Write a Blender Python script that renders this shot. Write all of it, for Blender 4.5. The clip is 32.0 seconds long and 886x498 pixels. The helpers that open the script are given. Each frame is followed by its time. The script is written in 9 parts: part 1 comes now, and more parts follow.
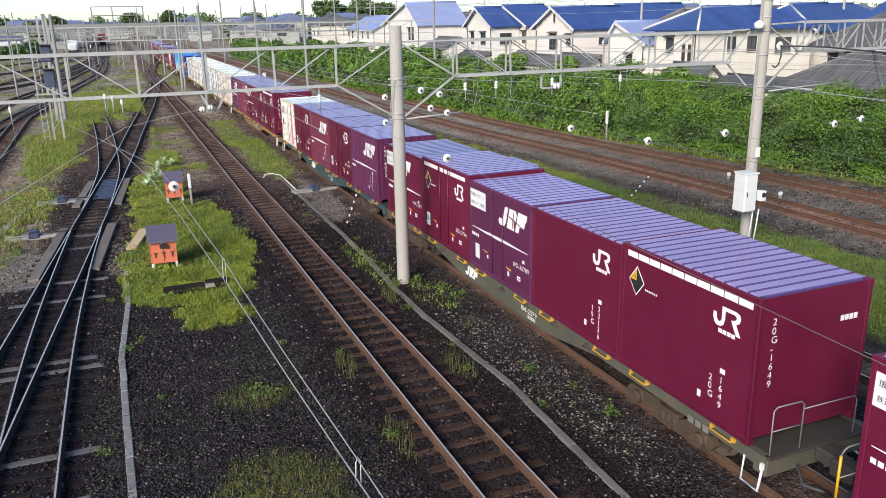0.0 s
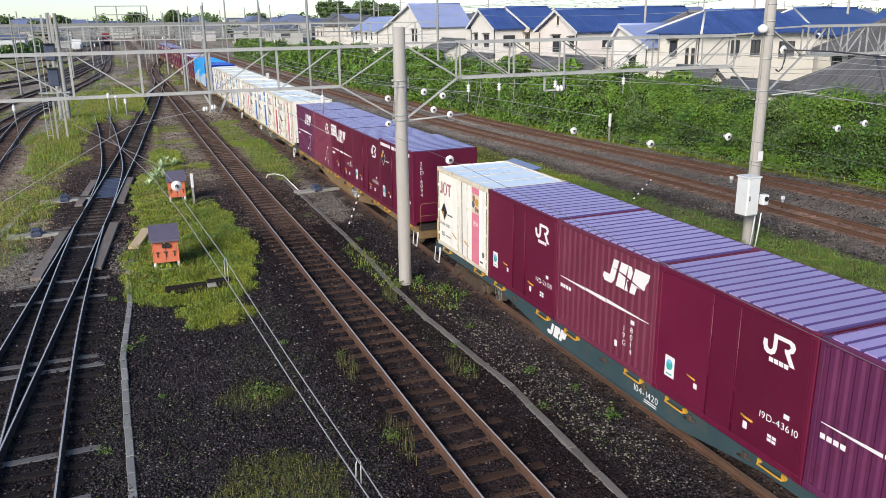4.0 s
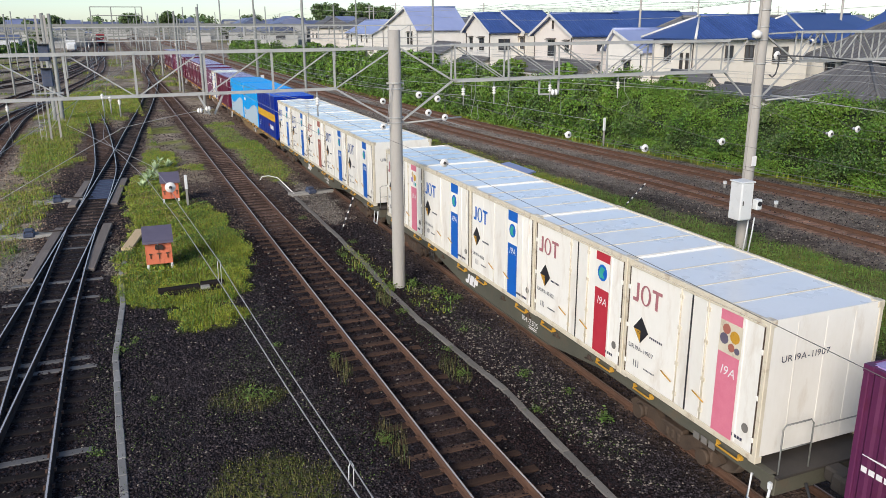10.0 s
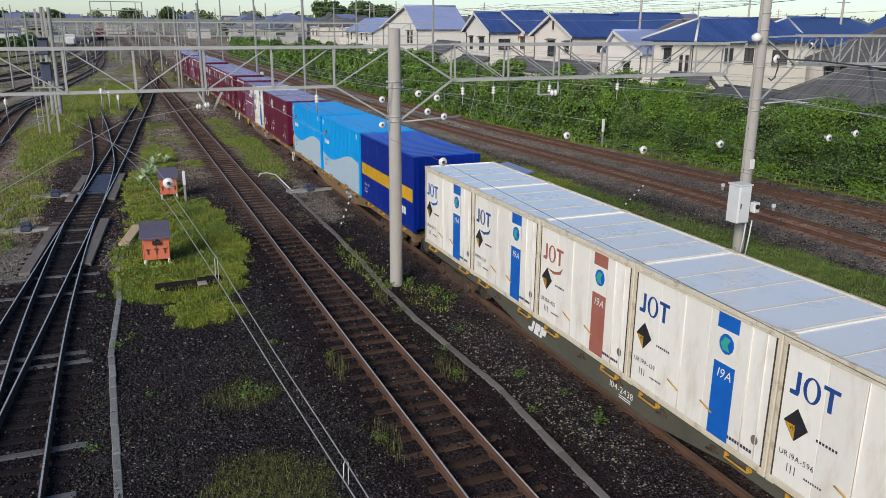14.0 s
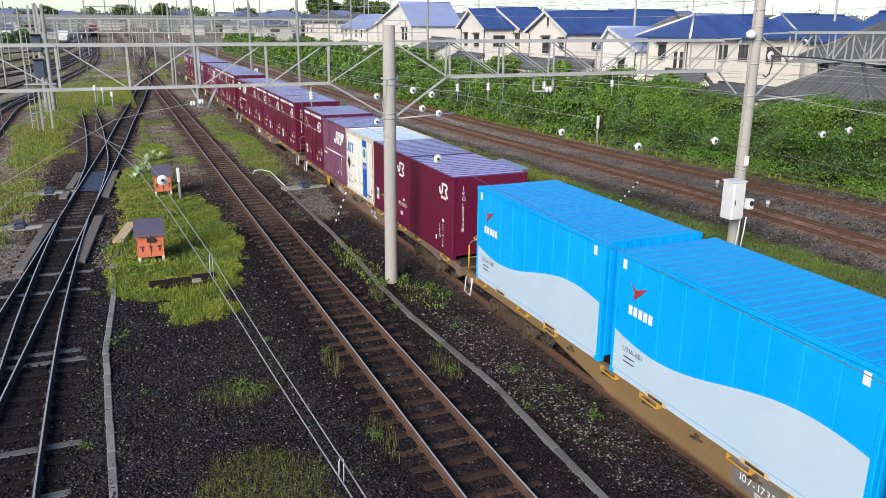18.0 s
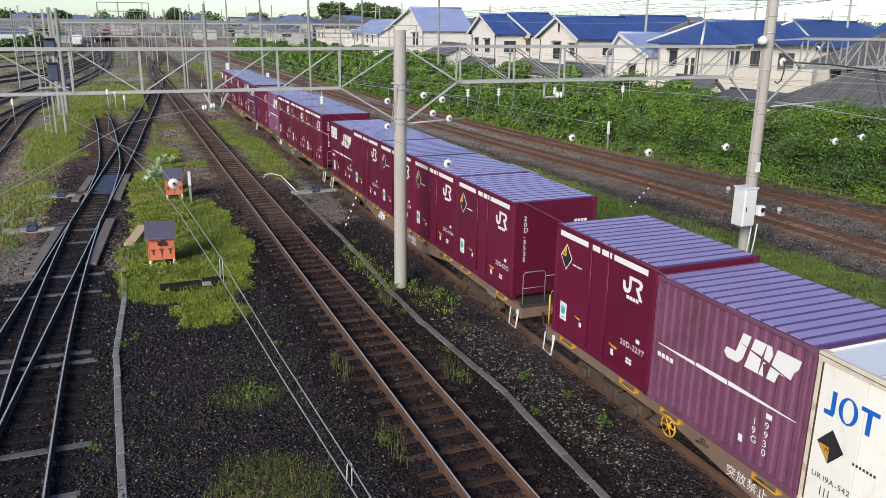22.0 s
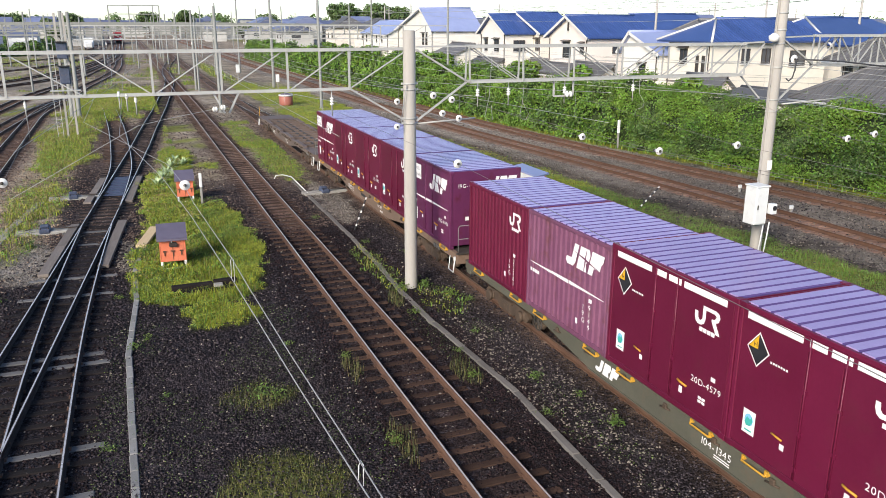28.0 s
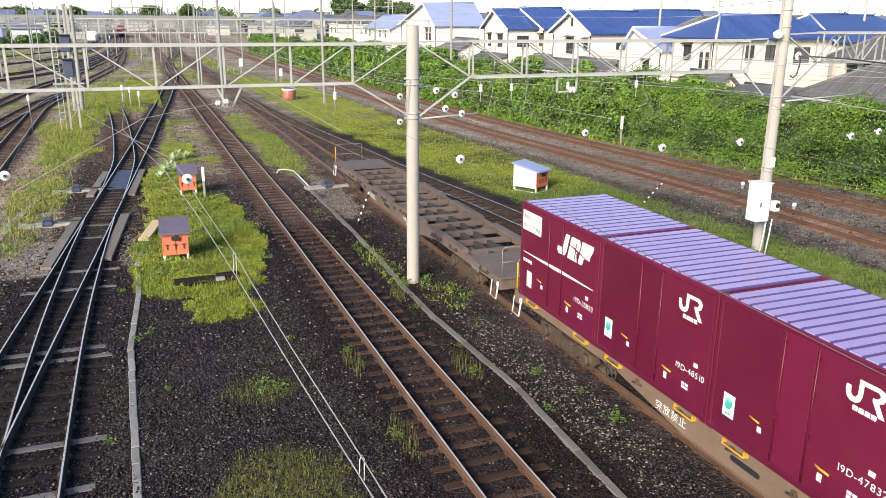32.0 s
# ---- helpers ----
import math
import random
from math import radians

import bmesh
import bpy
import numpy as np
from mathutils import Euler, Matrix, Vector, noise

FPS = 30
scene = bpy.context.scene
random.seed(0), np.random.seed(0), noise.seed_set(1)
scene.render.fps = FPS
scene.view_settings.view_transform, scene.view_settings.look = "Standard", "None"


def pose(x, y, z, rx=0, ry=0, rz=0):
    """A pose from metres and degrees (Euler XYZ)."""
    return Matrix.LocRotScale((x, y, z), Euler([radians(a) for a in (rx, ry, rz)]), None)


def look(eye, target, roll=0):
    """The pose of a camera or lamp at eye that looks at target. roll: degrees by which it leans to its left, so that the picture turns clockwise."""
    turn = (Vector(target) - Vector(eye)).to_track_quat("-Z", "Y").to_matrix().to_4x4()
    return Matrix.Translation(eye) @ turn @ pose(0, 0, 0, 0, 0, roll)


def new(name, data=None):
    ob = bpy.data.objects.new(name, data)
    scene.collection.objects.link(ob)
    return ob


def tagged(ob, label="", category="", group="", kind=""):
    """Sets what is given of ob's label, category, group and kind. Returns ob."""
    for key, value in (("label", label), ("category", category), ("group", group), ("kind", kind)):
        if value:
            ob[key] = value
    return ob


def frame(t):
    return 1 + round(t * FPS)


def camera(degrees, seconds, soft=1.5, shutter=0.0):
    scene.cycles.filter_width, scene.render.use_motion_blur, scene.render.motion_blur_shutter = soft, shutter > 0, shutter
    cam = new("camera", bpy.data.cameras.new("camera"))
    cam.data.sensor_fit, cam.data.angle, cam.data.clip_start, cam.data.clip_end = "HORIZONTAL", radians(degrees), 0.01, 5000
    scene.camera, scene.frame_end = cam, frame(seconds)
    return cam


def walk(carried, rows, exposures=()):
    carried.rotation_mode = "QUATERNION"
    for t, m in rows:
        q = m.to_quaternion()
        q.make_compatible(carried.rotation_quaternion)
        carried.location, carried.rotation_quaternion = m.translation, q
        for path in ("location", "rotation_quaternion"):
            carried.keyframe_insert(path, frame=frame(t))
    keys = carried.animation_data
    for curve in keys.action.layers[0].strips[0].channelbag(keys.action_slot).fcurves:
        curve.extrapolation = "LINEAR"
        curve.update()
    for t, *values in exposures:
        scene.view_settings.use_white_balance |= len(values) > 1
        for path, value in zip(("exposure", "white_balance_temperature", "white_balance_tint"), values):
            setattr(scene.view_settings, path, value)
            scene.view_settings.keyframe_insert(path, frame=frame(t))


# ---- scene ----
# ---- camera ----
EXPOSURE = 0.78
EYE = (0.0, 0.0, 7.976)


def aim(yaw, pitch, roll):
    a, b = radians(yaw), radians(pitch)
    d = Vector((math.sin(a) * math.cos(b), math.cos(a) * math.cos(b), -math.sin(b)))
    return look(EYE, Vector(EYE) + d * 10, roll)


cam = camera(58.95, 32.0, soft=0.5)
walk(cam, [
    (0, aim(22.122, 16.534, -1.113)),
    (0.5, aim(22.107, 16.535, -1.102)),
    (1, aim(22.221, 16.559, -1.000)),
    (1.5, aim(22.266, 16.523, -0.920)),
    (2, aim(22.188, 16.520, -0.861)),
    (2.5, aim(21.999, 16.536, -0.811)),
    (3, aim(21.994, 16.496, -0.718)),
    (3.5, aim(21.973, 16.453, -0.689)),
    (5.5, aim(22.087, 16.382, -0.877)),
    (6, aim(22.135, 16.408, -0.902)),
    (6.5, aim(22.171, 16.355, -0.905)),
    (7, aim(22.172, 16.367, -0.984)),
    (7.5, aim(22.285, 16.386, -0.856)),
    (8, aim(22.365, 16.359, -0.728)),
    (8.5, aim(22.358, 16.365, -0.543)),
    (9, aim(22.367, 16.319, -0.405)),
    (9.5, aim(22.402, 16.259, -0.285)),
    (10, aim(22.434, 16.204, -0.288)),
    (10.5, aim(22.553, 16.203, -0.252)),
    (11, aim(22.636, 16.215, -0.204)),
    (11.5, aim(22.590, 16.250, 0.004)),
    (12, aim(22.650, 16.230, 0.046)),
    (12.5, aim(22.637, 16.208, 0.308)),
    (13, aim(22.736, 16.238, 0.458)),
    (13.5, aim(22.741, 16.280, 0.462)),
    (14, aim(22.623, 16.267, 0.465)),
    (14.5, aim(22.791, 16.296, 0.578)),
    (16.5, aim(22.939, 16.486, 0.596)),
    (17, aim(22.925, 16.568, 0.562)),
    (17.5, aim(22.911, 16.530, 0.516)),
    (18, aim(23.004, 16.492, 0.490)),
    (18.5, aim(23.158, 16.396, 0.487)),
    (19, aim(22.694, 16.357, 0.481)),
    (19.5, aim(22.272, 16.332, 0.563)),
    (20, aim(22.145, 16.276, 0.657)),
    (20.5, aim(22.148, 16.245, 0.657)),
    (21, aim(22.088, 16.215, 0.560)),
    (21.5, aim(22.200, 16.178, 0.648)),
    (22, aim(22.274, 16.142, 0.657)),
    (22.5, aim(22.386, 16.118, 0.858)),
    (23, aim(22.460, 16.081, 0.947)),
    (23.5, aim(22.393, 16.029, 0.861)),
    (24, aim(22.382, 16.042, 0.690)),
    (24.5, aim(22.297, 15.984, 0.540)),
    (25, aim(22.082, 15.986, 0.428)),
    (25.5, aim(22.166, 15.979, 0.458)),
    (27.5, aim(21.627, 15.919, 0.134)),
    (28, aim(21.490, 16.146, 0.146)),
    (28.5, aim(21.162, 16.296, 0.491)),
    (29, aim(21.073, 16.345, 0.501)),
    (29.5, aim(21.176, 16.340, 0.440)),
    (30, aim(21.224, 16.275, 0.458)),
    (30.5, aim(21.223, 16.349, 0.683)),
    (31, aim(21.310, 16.383, 0.789)),
    (31.5, aim(21.368, 16.428, 0.671)),
    (32, aim(21.328, 16.488, 0.450)),
], exposures=[(t, EXPOSURE + e, k - 40, 8) for t, e, k in (
    (0, -0.08, 6500), (3, -0.13, 6500), (6, -0.3, 6500), (9, -0.28, 6500), (11, -0.52, 6500), (13, -0.72, 6450), (14.5, -0.64, 6450), (17, -0.15, 6500), (19, -0.22, 6500),
    (20, -0.18, 6500), (21, -0.07, 6500), (22, -0.34, 6500), (25, -0.1, 6550), (28, 0.1, 6750), (32, 0.4, 7100))])

# ---- world, sun ----
SUN_AZ, SUN_EL = radians(228.0), radians(25.0)   # compass-like: angle of the sun seen from the place, from +y towards +x
world = bpy.data.worlds.new("sky")
scene.world = world
world.use_nodes = True
wn = world.node_tree.nodes
sky = wn.new("ShaderNodeTexSky")
sky.sky_type, sky.sun_disc = "NISHITA", False
sky.sun_elevation, sky.sun_rotation = SUN_EL, SUN_AZ
sky.air_density, sky.dust_density, sky.ozone_density = 0.75, 0.4, 2.0
wn["Background"].inputs[1].default_value = 0.114
world.node_tree.links.new(sky.outputs[0], wn["Background"].inputs[0])
sun = new("sun", bpy.data.lights.new("sun", "SUN"))
sun.data.energy, sun.data.angle, sun.data.color = 3.15, radians(26.0), (1.0, 0.91, 0.81)
_d = Vector((math.sin(SUN_AZ) * math.cos(SUN_EL), math.cos(SUN_AZ) * math.cos(SUN_EL), math.sin(SUN_EL)))
sun.matrix_world = look(_d * 100, (0, 0, 0))

# ---- mesh building ----
GROUND = -0.17


class Geo:
    """Collects vertices and faces of one mesh."""

    def __init__(self):
        self.v, self.f, self.m, self.s, self.mi = [], [], [], [], 0

    def face(self, idx, smooth=False):
        self.f.append(idx)
        self.m.append(self.mi)
        self.s.append(smooth)

    def box(self, x0, x1, y0, y1, z0, z1, c=0.0):
        x0, x1 = min(x0, x1), max(x0, x1)
        y0, y1 = min(y0, y1), max(y0, y1)
        n = len(self.v)
        if c <= 0:
            self.v += [(x, y, z) for z in (z0, z1) for y in (y0, y1) for x in (x0, x1)]
            for q in ((0, 2, 3, 1), (4, 5, 7, 6), (0, 1, 5, 4), (2, 6, 7, 3), (0, 4, 6, 2), (1, 3, 7, 5)):
                self.face(tuple(n + i for i in q))
            return
        c = min(c, (x1 - x0) * .45, (y1 - y0) * .45, (z1 - z0) * .45)
        ids = {}
        for ix, sx in ((0, -1), (1, 1)):
            for iy, sy in ((0, -1), (1, 1)):
                for iz, sz in ((0, -1), (1, 1)):
                    p = [(x0, x1)[ix], (y0, y1)[iy], (z0, z1)[iz]]
                    s = (sx, sy, sz)
                    for a in range(3):
                        q = [p[i] - (0 if i == a else s[i] * c) for i in range(3)]
                        ids[(sx, sy, sz, a)] = len(self.v)
                        self.v.append(tuple(q))
        for a in range(3):
            b, d = (a + 1) % 3, (a + 2) % 3
            for s in (-1, 1):
                def k(sb, sd, axis=a):
                    t = [0, 0, 0]
                    t[a], t[b], t[d] = s, sb, sd
                    return ids[(t[0], t[1], t[2], axis)]
                q = [k(-1, -1), k(1, -1), k(1, 1), k(-1, 1)]
                self.face(tuple(q if s > 0 else q[::-1]))
        for a in range(3):
            b, d = (a + 1) % 3, (a + 2) % 3
            for sb in (-1, 1):
                for sd in (-1, 1):
                    def k(sa, axis):
                        t = [0, 0, 0]
                        t[a], t[b], t[d] = sa, sb, sd
                        return ids[(t[0], t[1], t[2], axis)]
                    q = [k(-1, b), k(1, b), k(1, d), k(-1, d)]
                    self.face(tuple(q if sb * sd > 0 else q[::-1]))
        for sx in (-1, 1):
            for sy in (-1, 1):
                for sz in (-1, 1):
                    q = [ids[(sx, sy, sz, i)] for i in range(3)]
                    self.face(tuple(q if sx * sy * sz > 0 else q[::-1]))

    def tube(self, p, q, r, r2=None, n=8, cap=True, smooth=True):
        p, q = Vector(p), Vector(q)
        r2 = r if r2 is None else r2
        d = (q - p).normalized()
        a = d.orthogonal().normalized()
        b = d.cross(a)
        k = len(self.v)
        for o, rr in ((p, r), (q, r2)):
            for i in range(n):
                t = 2 * math.pi * i / n
                self.v.append(tuple(o + a * math.cos(t) * rr + b * math.sin(t) * rr))
        for i in range(n):
            j = (i + 1) % n
            self.face((k + i, k + j, k + n + j, k + n + i), smooth)
        if cap:
            self.face(tuple(k + i for i in range(n))[::-1])
            self.face(tuple(k + n + i for i in range(n)))

    def bar(self, p, q, w, h):
        """A square bar from p to q, w wide and h high."""
        p, q = Vector(p), Vector(q)
        d = (q - p).normalized()
        up = Vector((0, 0, 1)) if abs(d.z) < .95 else Vector((0, 1, 0))
        a = d.cross(up).normalized()
        b = a.cross(d)
        k = len(self.v)
        for o in (p, q):
            for i, j in ((-1, -1), (1, -1), (1, 1), (-1, 1)):
                self.v.append(tuple(o + a * (i * w / 2) + b * (j * h / 2)))
        for i in range(4):
            j = (i + 1) % 4
            self.face((k + i, k + 4 + i, k + 4 + j, k + j))
        self.face((k, k + 1, k + 2, k + 3))
        self.face((k + 7, k + 6, k + 5, k + 4))

    def prism(self, poly, axis, a, b):
        """poly: 2D points in the two other axes, pushed from a to b along axis."""
        k, n = len(self.v), len(poly)
        for w in (a, b):
            for s, t in poly:
                self.v.append({"x": (w, s, t), "y": (s, w, t), "z": (s, t, w)}[axis])
        for i in range(n):
            j = (i + 1) % n
            self.face((k + i, k + j, k + n + j, k + n + i))
        self.face(tuple(k + i for i in range(n))[::-1])
        self.face(tuple(k + n + i for i in range(n)))

    def sweep(self, prof, path, closed=True, smooth=False, mats=None):
        """Sweeps a profile of (side, up) along a path of 3D points."""
        k, n = len(self.v), len(prof)
        path = [Vector(p) for p in path]
        for i, p in enumerate(path):
            d = (path[min(i + 1, len(path) - 1)] - path[max(i - 1, 0)])
            d.z = 0
            d.normalize()
            s = Vector((d.y, -d.x, 0))
            for u, w in prof:
                self.v.append(tuple(p + s * u + Vector((0, 0, w))))
        for i in range(len(path) - 1):
            for j in range(n if closed else n - 1):
                if mats:
                    self.mi = mats[j]
                j2 = (j + 1) % n
                a, b = k + i * n, k + (i + 1) * n
                self.face((a + j, b + j, b + j2, a + j2), smooth)
        if closed:
            self.mi = 0
            self.face(tuple(k + j for j in range(n)))
            self.face(tuple(k + (len(path) - 1) * n + j for j in range(n))[::-1])

    def wire(self, path, r, n=5):
        k = len(self.v)
        path = [Vector(p) for p in path]
        for i, p in enumerate(path):
            d = (path[min(i + 1, len(path) - 1)] - path[max(i - 1, 0)]).normalized()
            up = Vector((0, 0, 1)) if abs(d.z) < .9 else Vector((0, 1, 0))
            a = d.cross(up).normalized()
            b = a.cross(d)
            for j in range(n):
                t = 2 * math.pi * j / n
                self.v.append(tuple(p + a * math.cos(t) * r + b * math.sin(t) * r))
        for i in range(len(path) - 1):
            for j in range(n):
                j2 = (j + 1) % n
                a, b = k + i * n, k + (i + 1) * n
                self.face((a + j, a + j2, b + j2, b + j), True)
        self.face(tuple(k + j for j in range(n))[::-1])
        self.face(tuple(k + (len(path) - 1) * n + j for j in range(n)))

    def lathe(self, prof, centre, axis="z", n=12):
        """prof: (radius, along) turned about an axis through centre."""
        k = len(self.v)
        cx, cy, cz = centre
        for r, h in prof:
            for i in range(n):
                t = 2 * math.pi * i / n
                c, s = r * math.cos(t), r * math.sin(t)
                self.v.append({"z": (cx + c, cy + s, cz + h), "x": (cx + h, cy + c, cz + s), "y": (cx + s, cy + h, cz + c)}[axis])
        for a in range(len(prof) - 1):
            for i in range(n):
                j = (i + 1) % n
                self.face((k + a * n + i, k + a * n + j, k + (a + 1) * n + j, k + (a + 1) * n + i), True)
        self.face(tuple(k + i for i in range(n))[::-1])
        e = k + (len(prof) - 1) * n
        self.face(tuple(e + i for i in range(n)))

    def mesh(self, name, mats):
        me = bpy.data.meshes.new(name)
        me.from_pydata(self.v, [], self.f)
        for mt in (mats if isinstance(mats, (list, tuple)) else [mats]):
            me.materials.append(mt)
        me.polygons.foreach_set("use_smooth", self.s)
        me.polygons.foreach_set("material_index", self.m)
        me.update()
        return me


def thing(name, m, label, category, group="", kind="", geo=None, mat=None):
    ob = new(name, geo.mesh(name, mat) if geo else None)
    ob.matrix_basis = m
    return tagged(ob, label, category, group, kind)


def part(name, geo, mat, parent, label="", at=None, kind=""):
    me = geo if isinstance(geo, bpy.types.Mesh) else geo.mesh(name, mat)
    ob = new(name, me)
    ob.parent = parent
    if at is not None:
        ob.matrix_basis = at
    return tagged(ob, label, kind=kind)


def tri_mesh(name, verts, tris, mats, index=None, smooth=False):
    """A mesh from numpy arrays of vertices and triangles."""
    me = bpy.data.meshes.new(name)
    me.vertices.add(len(verts))
    me.vertices.foreach_set("co", np.asarray(verts, np.float32).ravel())
    me.loops.add(len(tris) * 3)
    me.loops.foreach_set("vertex_index", np.asarray(tris, np.int32).ravel())
    me.polygons.add(len(tris))
    me.polygons.foreach_set("loop_start", np.arange(0, len(tris) * 3, 3, dtype=np.int32))
    if smooth:
        me.polygons.foreach_set("use_smooth", np.ones(len(tris), bool))
    for mt in mats:
        me.materials.append(mt)
    if index is not None:
        me.polygons.foreach_set("material_index", np.asarray(index, np.int32))
    me.update(calc_edges=True)
    me.validate()
    return me


# ---- materials ----
def surf(name, c1, c2, scale=3.0, rough=0.6, metal=0.0, bump=0.1, fine=40.0, spread=0.0, island=0.0, stain=None, coat=0.0,
         stretch=(1, 1, 1), use_pos=False, spec=0.5):
    """Two tones mixed by coarse and fine noise, with fine relief. spread: lightness varied from object to object; island: from piece to piece.
    stain: (colour, amount, scale)."""
    mt = bpy.data.materials.new(name)
    mt.use_nodes = True
    nt = mt.node_tree
    nd, ln = nt.nodes, nt.links
    bs = nd["Principled BSDF"]
    co = nd.new("ShaderNodeTexCoord")
    mp = nd.new("ShaderNodeMapping")
    mp.inputs["Scale"].default_value = stretch
    if use_pos:
        ge = nd.new("ShaderNodeNewGeometry")
        ln.new(ge.outputs["Position"], mp.inputs["Vector"])
    else:
        ln.new(co.outputs["Object"], mp.inputs["Vector"])

    def noise_tex(sc, detail=4.0, ro=0.6):
        t = nd.new("ShaderNodeTexNoise")
        t.inputs["Scale"].default_value, t.inputs["Detail"].default_value, t.inputs["Roughness"].default_value = sc, detail, ro
        ln.new(mp.outputs[0], t.inputs["Vector"])
        return t.outputs["Fac"]

    def mathn(op, a, b):
        t = nd.new("ShaderNodeMath")
        t.operation = op
        for i, w in enumerate((a, b)):
            if isinstance(w, (int, float)):
                t.inputs[i].default_value = w
            else:
                ln.new(w, t.inputs[i])
        return t.outputs[0]

    def mixc(f, a, b, mode="MIX"):
        t = nd.new("ShaderNodeMix")
        t.data_type, t.blend_type = "RGBA", mode
        for sock, w in ((t.inputs[0], f), (t.inputs[6], a), (t.inputs[7], b)):
            if isinstance(w, tuple):
                sock.default_value = (*w[:3], 1)
            elif isinstance(w, (int, float)):
                sock.default_value = w
            else:
                ln.new(w, sock)
        return t.outputs[2]

    coarse, fin = noise_tex(scale), noise_tex(fine)
    f = mathn("ADD", mathn("MULTIPLY", coarse, 1.5), mathn("MULTIPLY", fin, 0.7))
    f = mathn("SUBTRACT", f, 0.6)
    f = mathn("MINIMUM", mathn("MAXIMUM", f, 0.0), 1.0)
    col = mixc(f, c1, c2)
    if stain:
        sc, amount, ss = stain
        s = noise_tex(ss, 6.0, 0.65)
        s = mathn("MULTIPLY", mathn("MAXIMUM", mathn("SUBTRACT", s, 0.55), 0.0), amount * 6)
        col = mixc(mathn("MINIMUM", s, 0.9), col, sc)
    if spread:
        oi = nd.new("ShaderNodeObjectInfo")
        k = mathn("ADD", mathn("MULTIPLY", oi.outputs["Random"], 2 * spread), 1 - spread)
        hs = nd.new("ShaderNodeHueSaturation")
        ln.new(k, hs.inputs["Value"])
        ln.new(col, hs.inputs["Color"])
        col = hs.outputs[0]
    if island:
        ge2 = nd.new("ShaderNodeNewGeometry")
        k = mathn("ADD", mathn("MULTIPLY", ge2.outputs["Random Per Island"], 2 * island), 1 - island)
        hs = nd.new("ShaderNodeHueSaturation")
        ln.new(k, hs.inputs["Value"])
        hue = mathn("ADD", mathn("MULTIPLY", ge2.outputs["Random Per Island"], 0.04), 0.48)
        ln.new(hue, hs.inputs["Hue"])
        ln.new(col, hs.inputs["Color"])
        col = hs.outputs[0]
    ln.new(col, bs.inputs["Base Color"])
    bs.inputs["Metallic"].default_value = metal
    bs.inputs["Specular IOR Level"].default_value = spec
    ln.new(mathn("ADD", mathn("MULTIPLY", coarse, 0.12), rough - 0.06), bs.inputs["Roughness"])
    if coat:
        bs.inputs["Coat Weight"].default_value, bs.inputs["Coat Roughness"].default_value = coat, 0.15
    if bump:
        bp = nd.new("ShaderNodeBump")
        bp.inputs["Strength"].default_value, bp.inputs["Distance"].default_value = min(1, bump), 0.02
        ln.new(fin, bp.inputs["Height"])
        ln.new(bp.outputs[0], bs.inputs["Normal"])
    return mt


M = {}
M["maroon"] = surf("maroon_paint", (0.100, 0.006, 0.028), (0.130, 0.010, 0.038), 1.2, 0.42, bump=0.06, fine=14, spread=0.16, stain=((0.10, 0.02, 0.03), 0.35, 1.6), spec=0.4)
M["plum"] = surf("plum_paint", (0.085, 0.018, 0.062), (0.12, 0.024, 0.075), 1.2, 0.42, bump=0.06, fine=14, spread=0.12, stain=((0.075, 0.012, 0.022), 0.7, 2.6), spec=0.4)
M["faded"] = surf("faded_maroon_paint", (0.122, 0.017, 0.044), (0.165, 0.032, 0.062), 1.2, 0.5, bump=0.06, fine=14, spread=0.12, stain=((0.10, 0.03, 0.035), 0.4, 1.6), spec=0.4)
M["mauve"] = surf("weathered_mauve_paint", (0.12, 0.040, 0.085), (0.19, 0.075, 0.13), 1.2, 0.55, bump=0.06, fine=14, spread=0.1, stain=((0.10, 0.035, 0.03), 0.7, 1.8), spec=0.3)
# dark tone that puts the shade between roof ribs into the colour
M["roof_groove"] = surf("roof_groove_painted_shade", (0.07, 0.045, 0.16), (0.11, 0.07, 0.22), 0.9, 0.45, bump=0.05)
# weathered roof; the sky's lilac sheen is put into the base colour
M["roof"] = surf("weathered_sky_sheen_roof", (0.285, 0.195, 0.44), (0.42, 0.315, 0.585), 0.7, 0.32, coat=0.35, bump=0.08, fine=20, spread=0.12, stain=((0.33, 0.28, 0.42), 0.3, 2.0))
M["reefer"] = surf("white_reefer_paint", (0.785, 0.75, 0.685), (0.865, 0.84, 0.79), 1.0, 0.45, bump=0.05, fine=16, spread=0.07, stain=((0.42, 0.30, 0.18), 0.34, 2.2), stretch=(1, 1, 0.35))
M["reefer_roof"] = surf("white_roof_paint", (0.86, 0.85, 0.83), (0.92, 0.91, 0.895), 0.8, 0.28, coat=1.0, bump=0.05, fine=18, stain=((0.4, 0.38, 0.36), 0.25, 1.4))
M["reefer_frame"] = surf("stained_white_frame", (0.55, 0.48, 0.36), (0.72, 0.66, 0.54), 3.0, 0.5, bump=0.1, stain=((0.22, 0.11, 0.05), 0.6, 4.0))
M["sky_blue"] = surf("sky_blue_paint", (0.0, 0.31, 0.80), (0.01, 0.38, 0.86), 1.0, 0.35, bump=0.03, spread=0.03, spec=0.2)
M["ice_blue"] = surf("ice_blue_paint", (0.43, 0.55, 0.66), (0.50, 0.61, 0.71), 1.0, 0.38, bump=0.03)
M["navy"] = surf("navy_paint", (0.002, 0.018, 0.22), (0.005, 0.028, 0.29), 1.0, 0.32, bump=0.03, spec=0.25)
M["navy_roof"] = surf("navy_roof_paint", (0.008, 0.075, 0.50), (0.02, 0.105, 0.62), 1.0, 0.35, bump=0.03, spec=0.2)
M["yellow"] = surf("yellow_paint", (0.62, 0.33, 0.015), (0.72, 0.42, 0.03), 2.0, 0.4, bump=0.05)
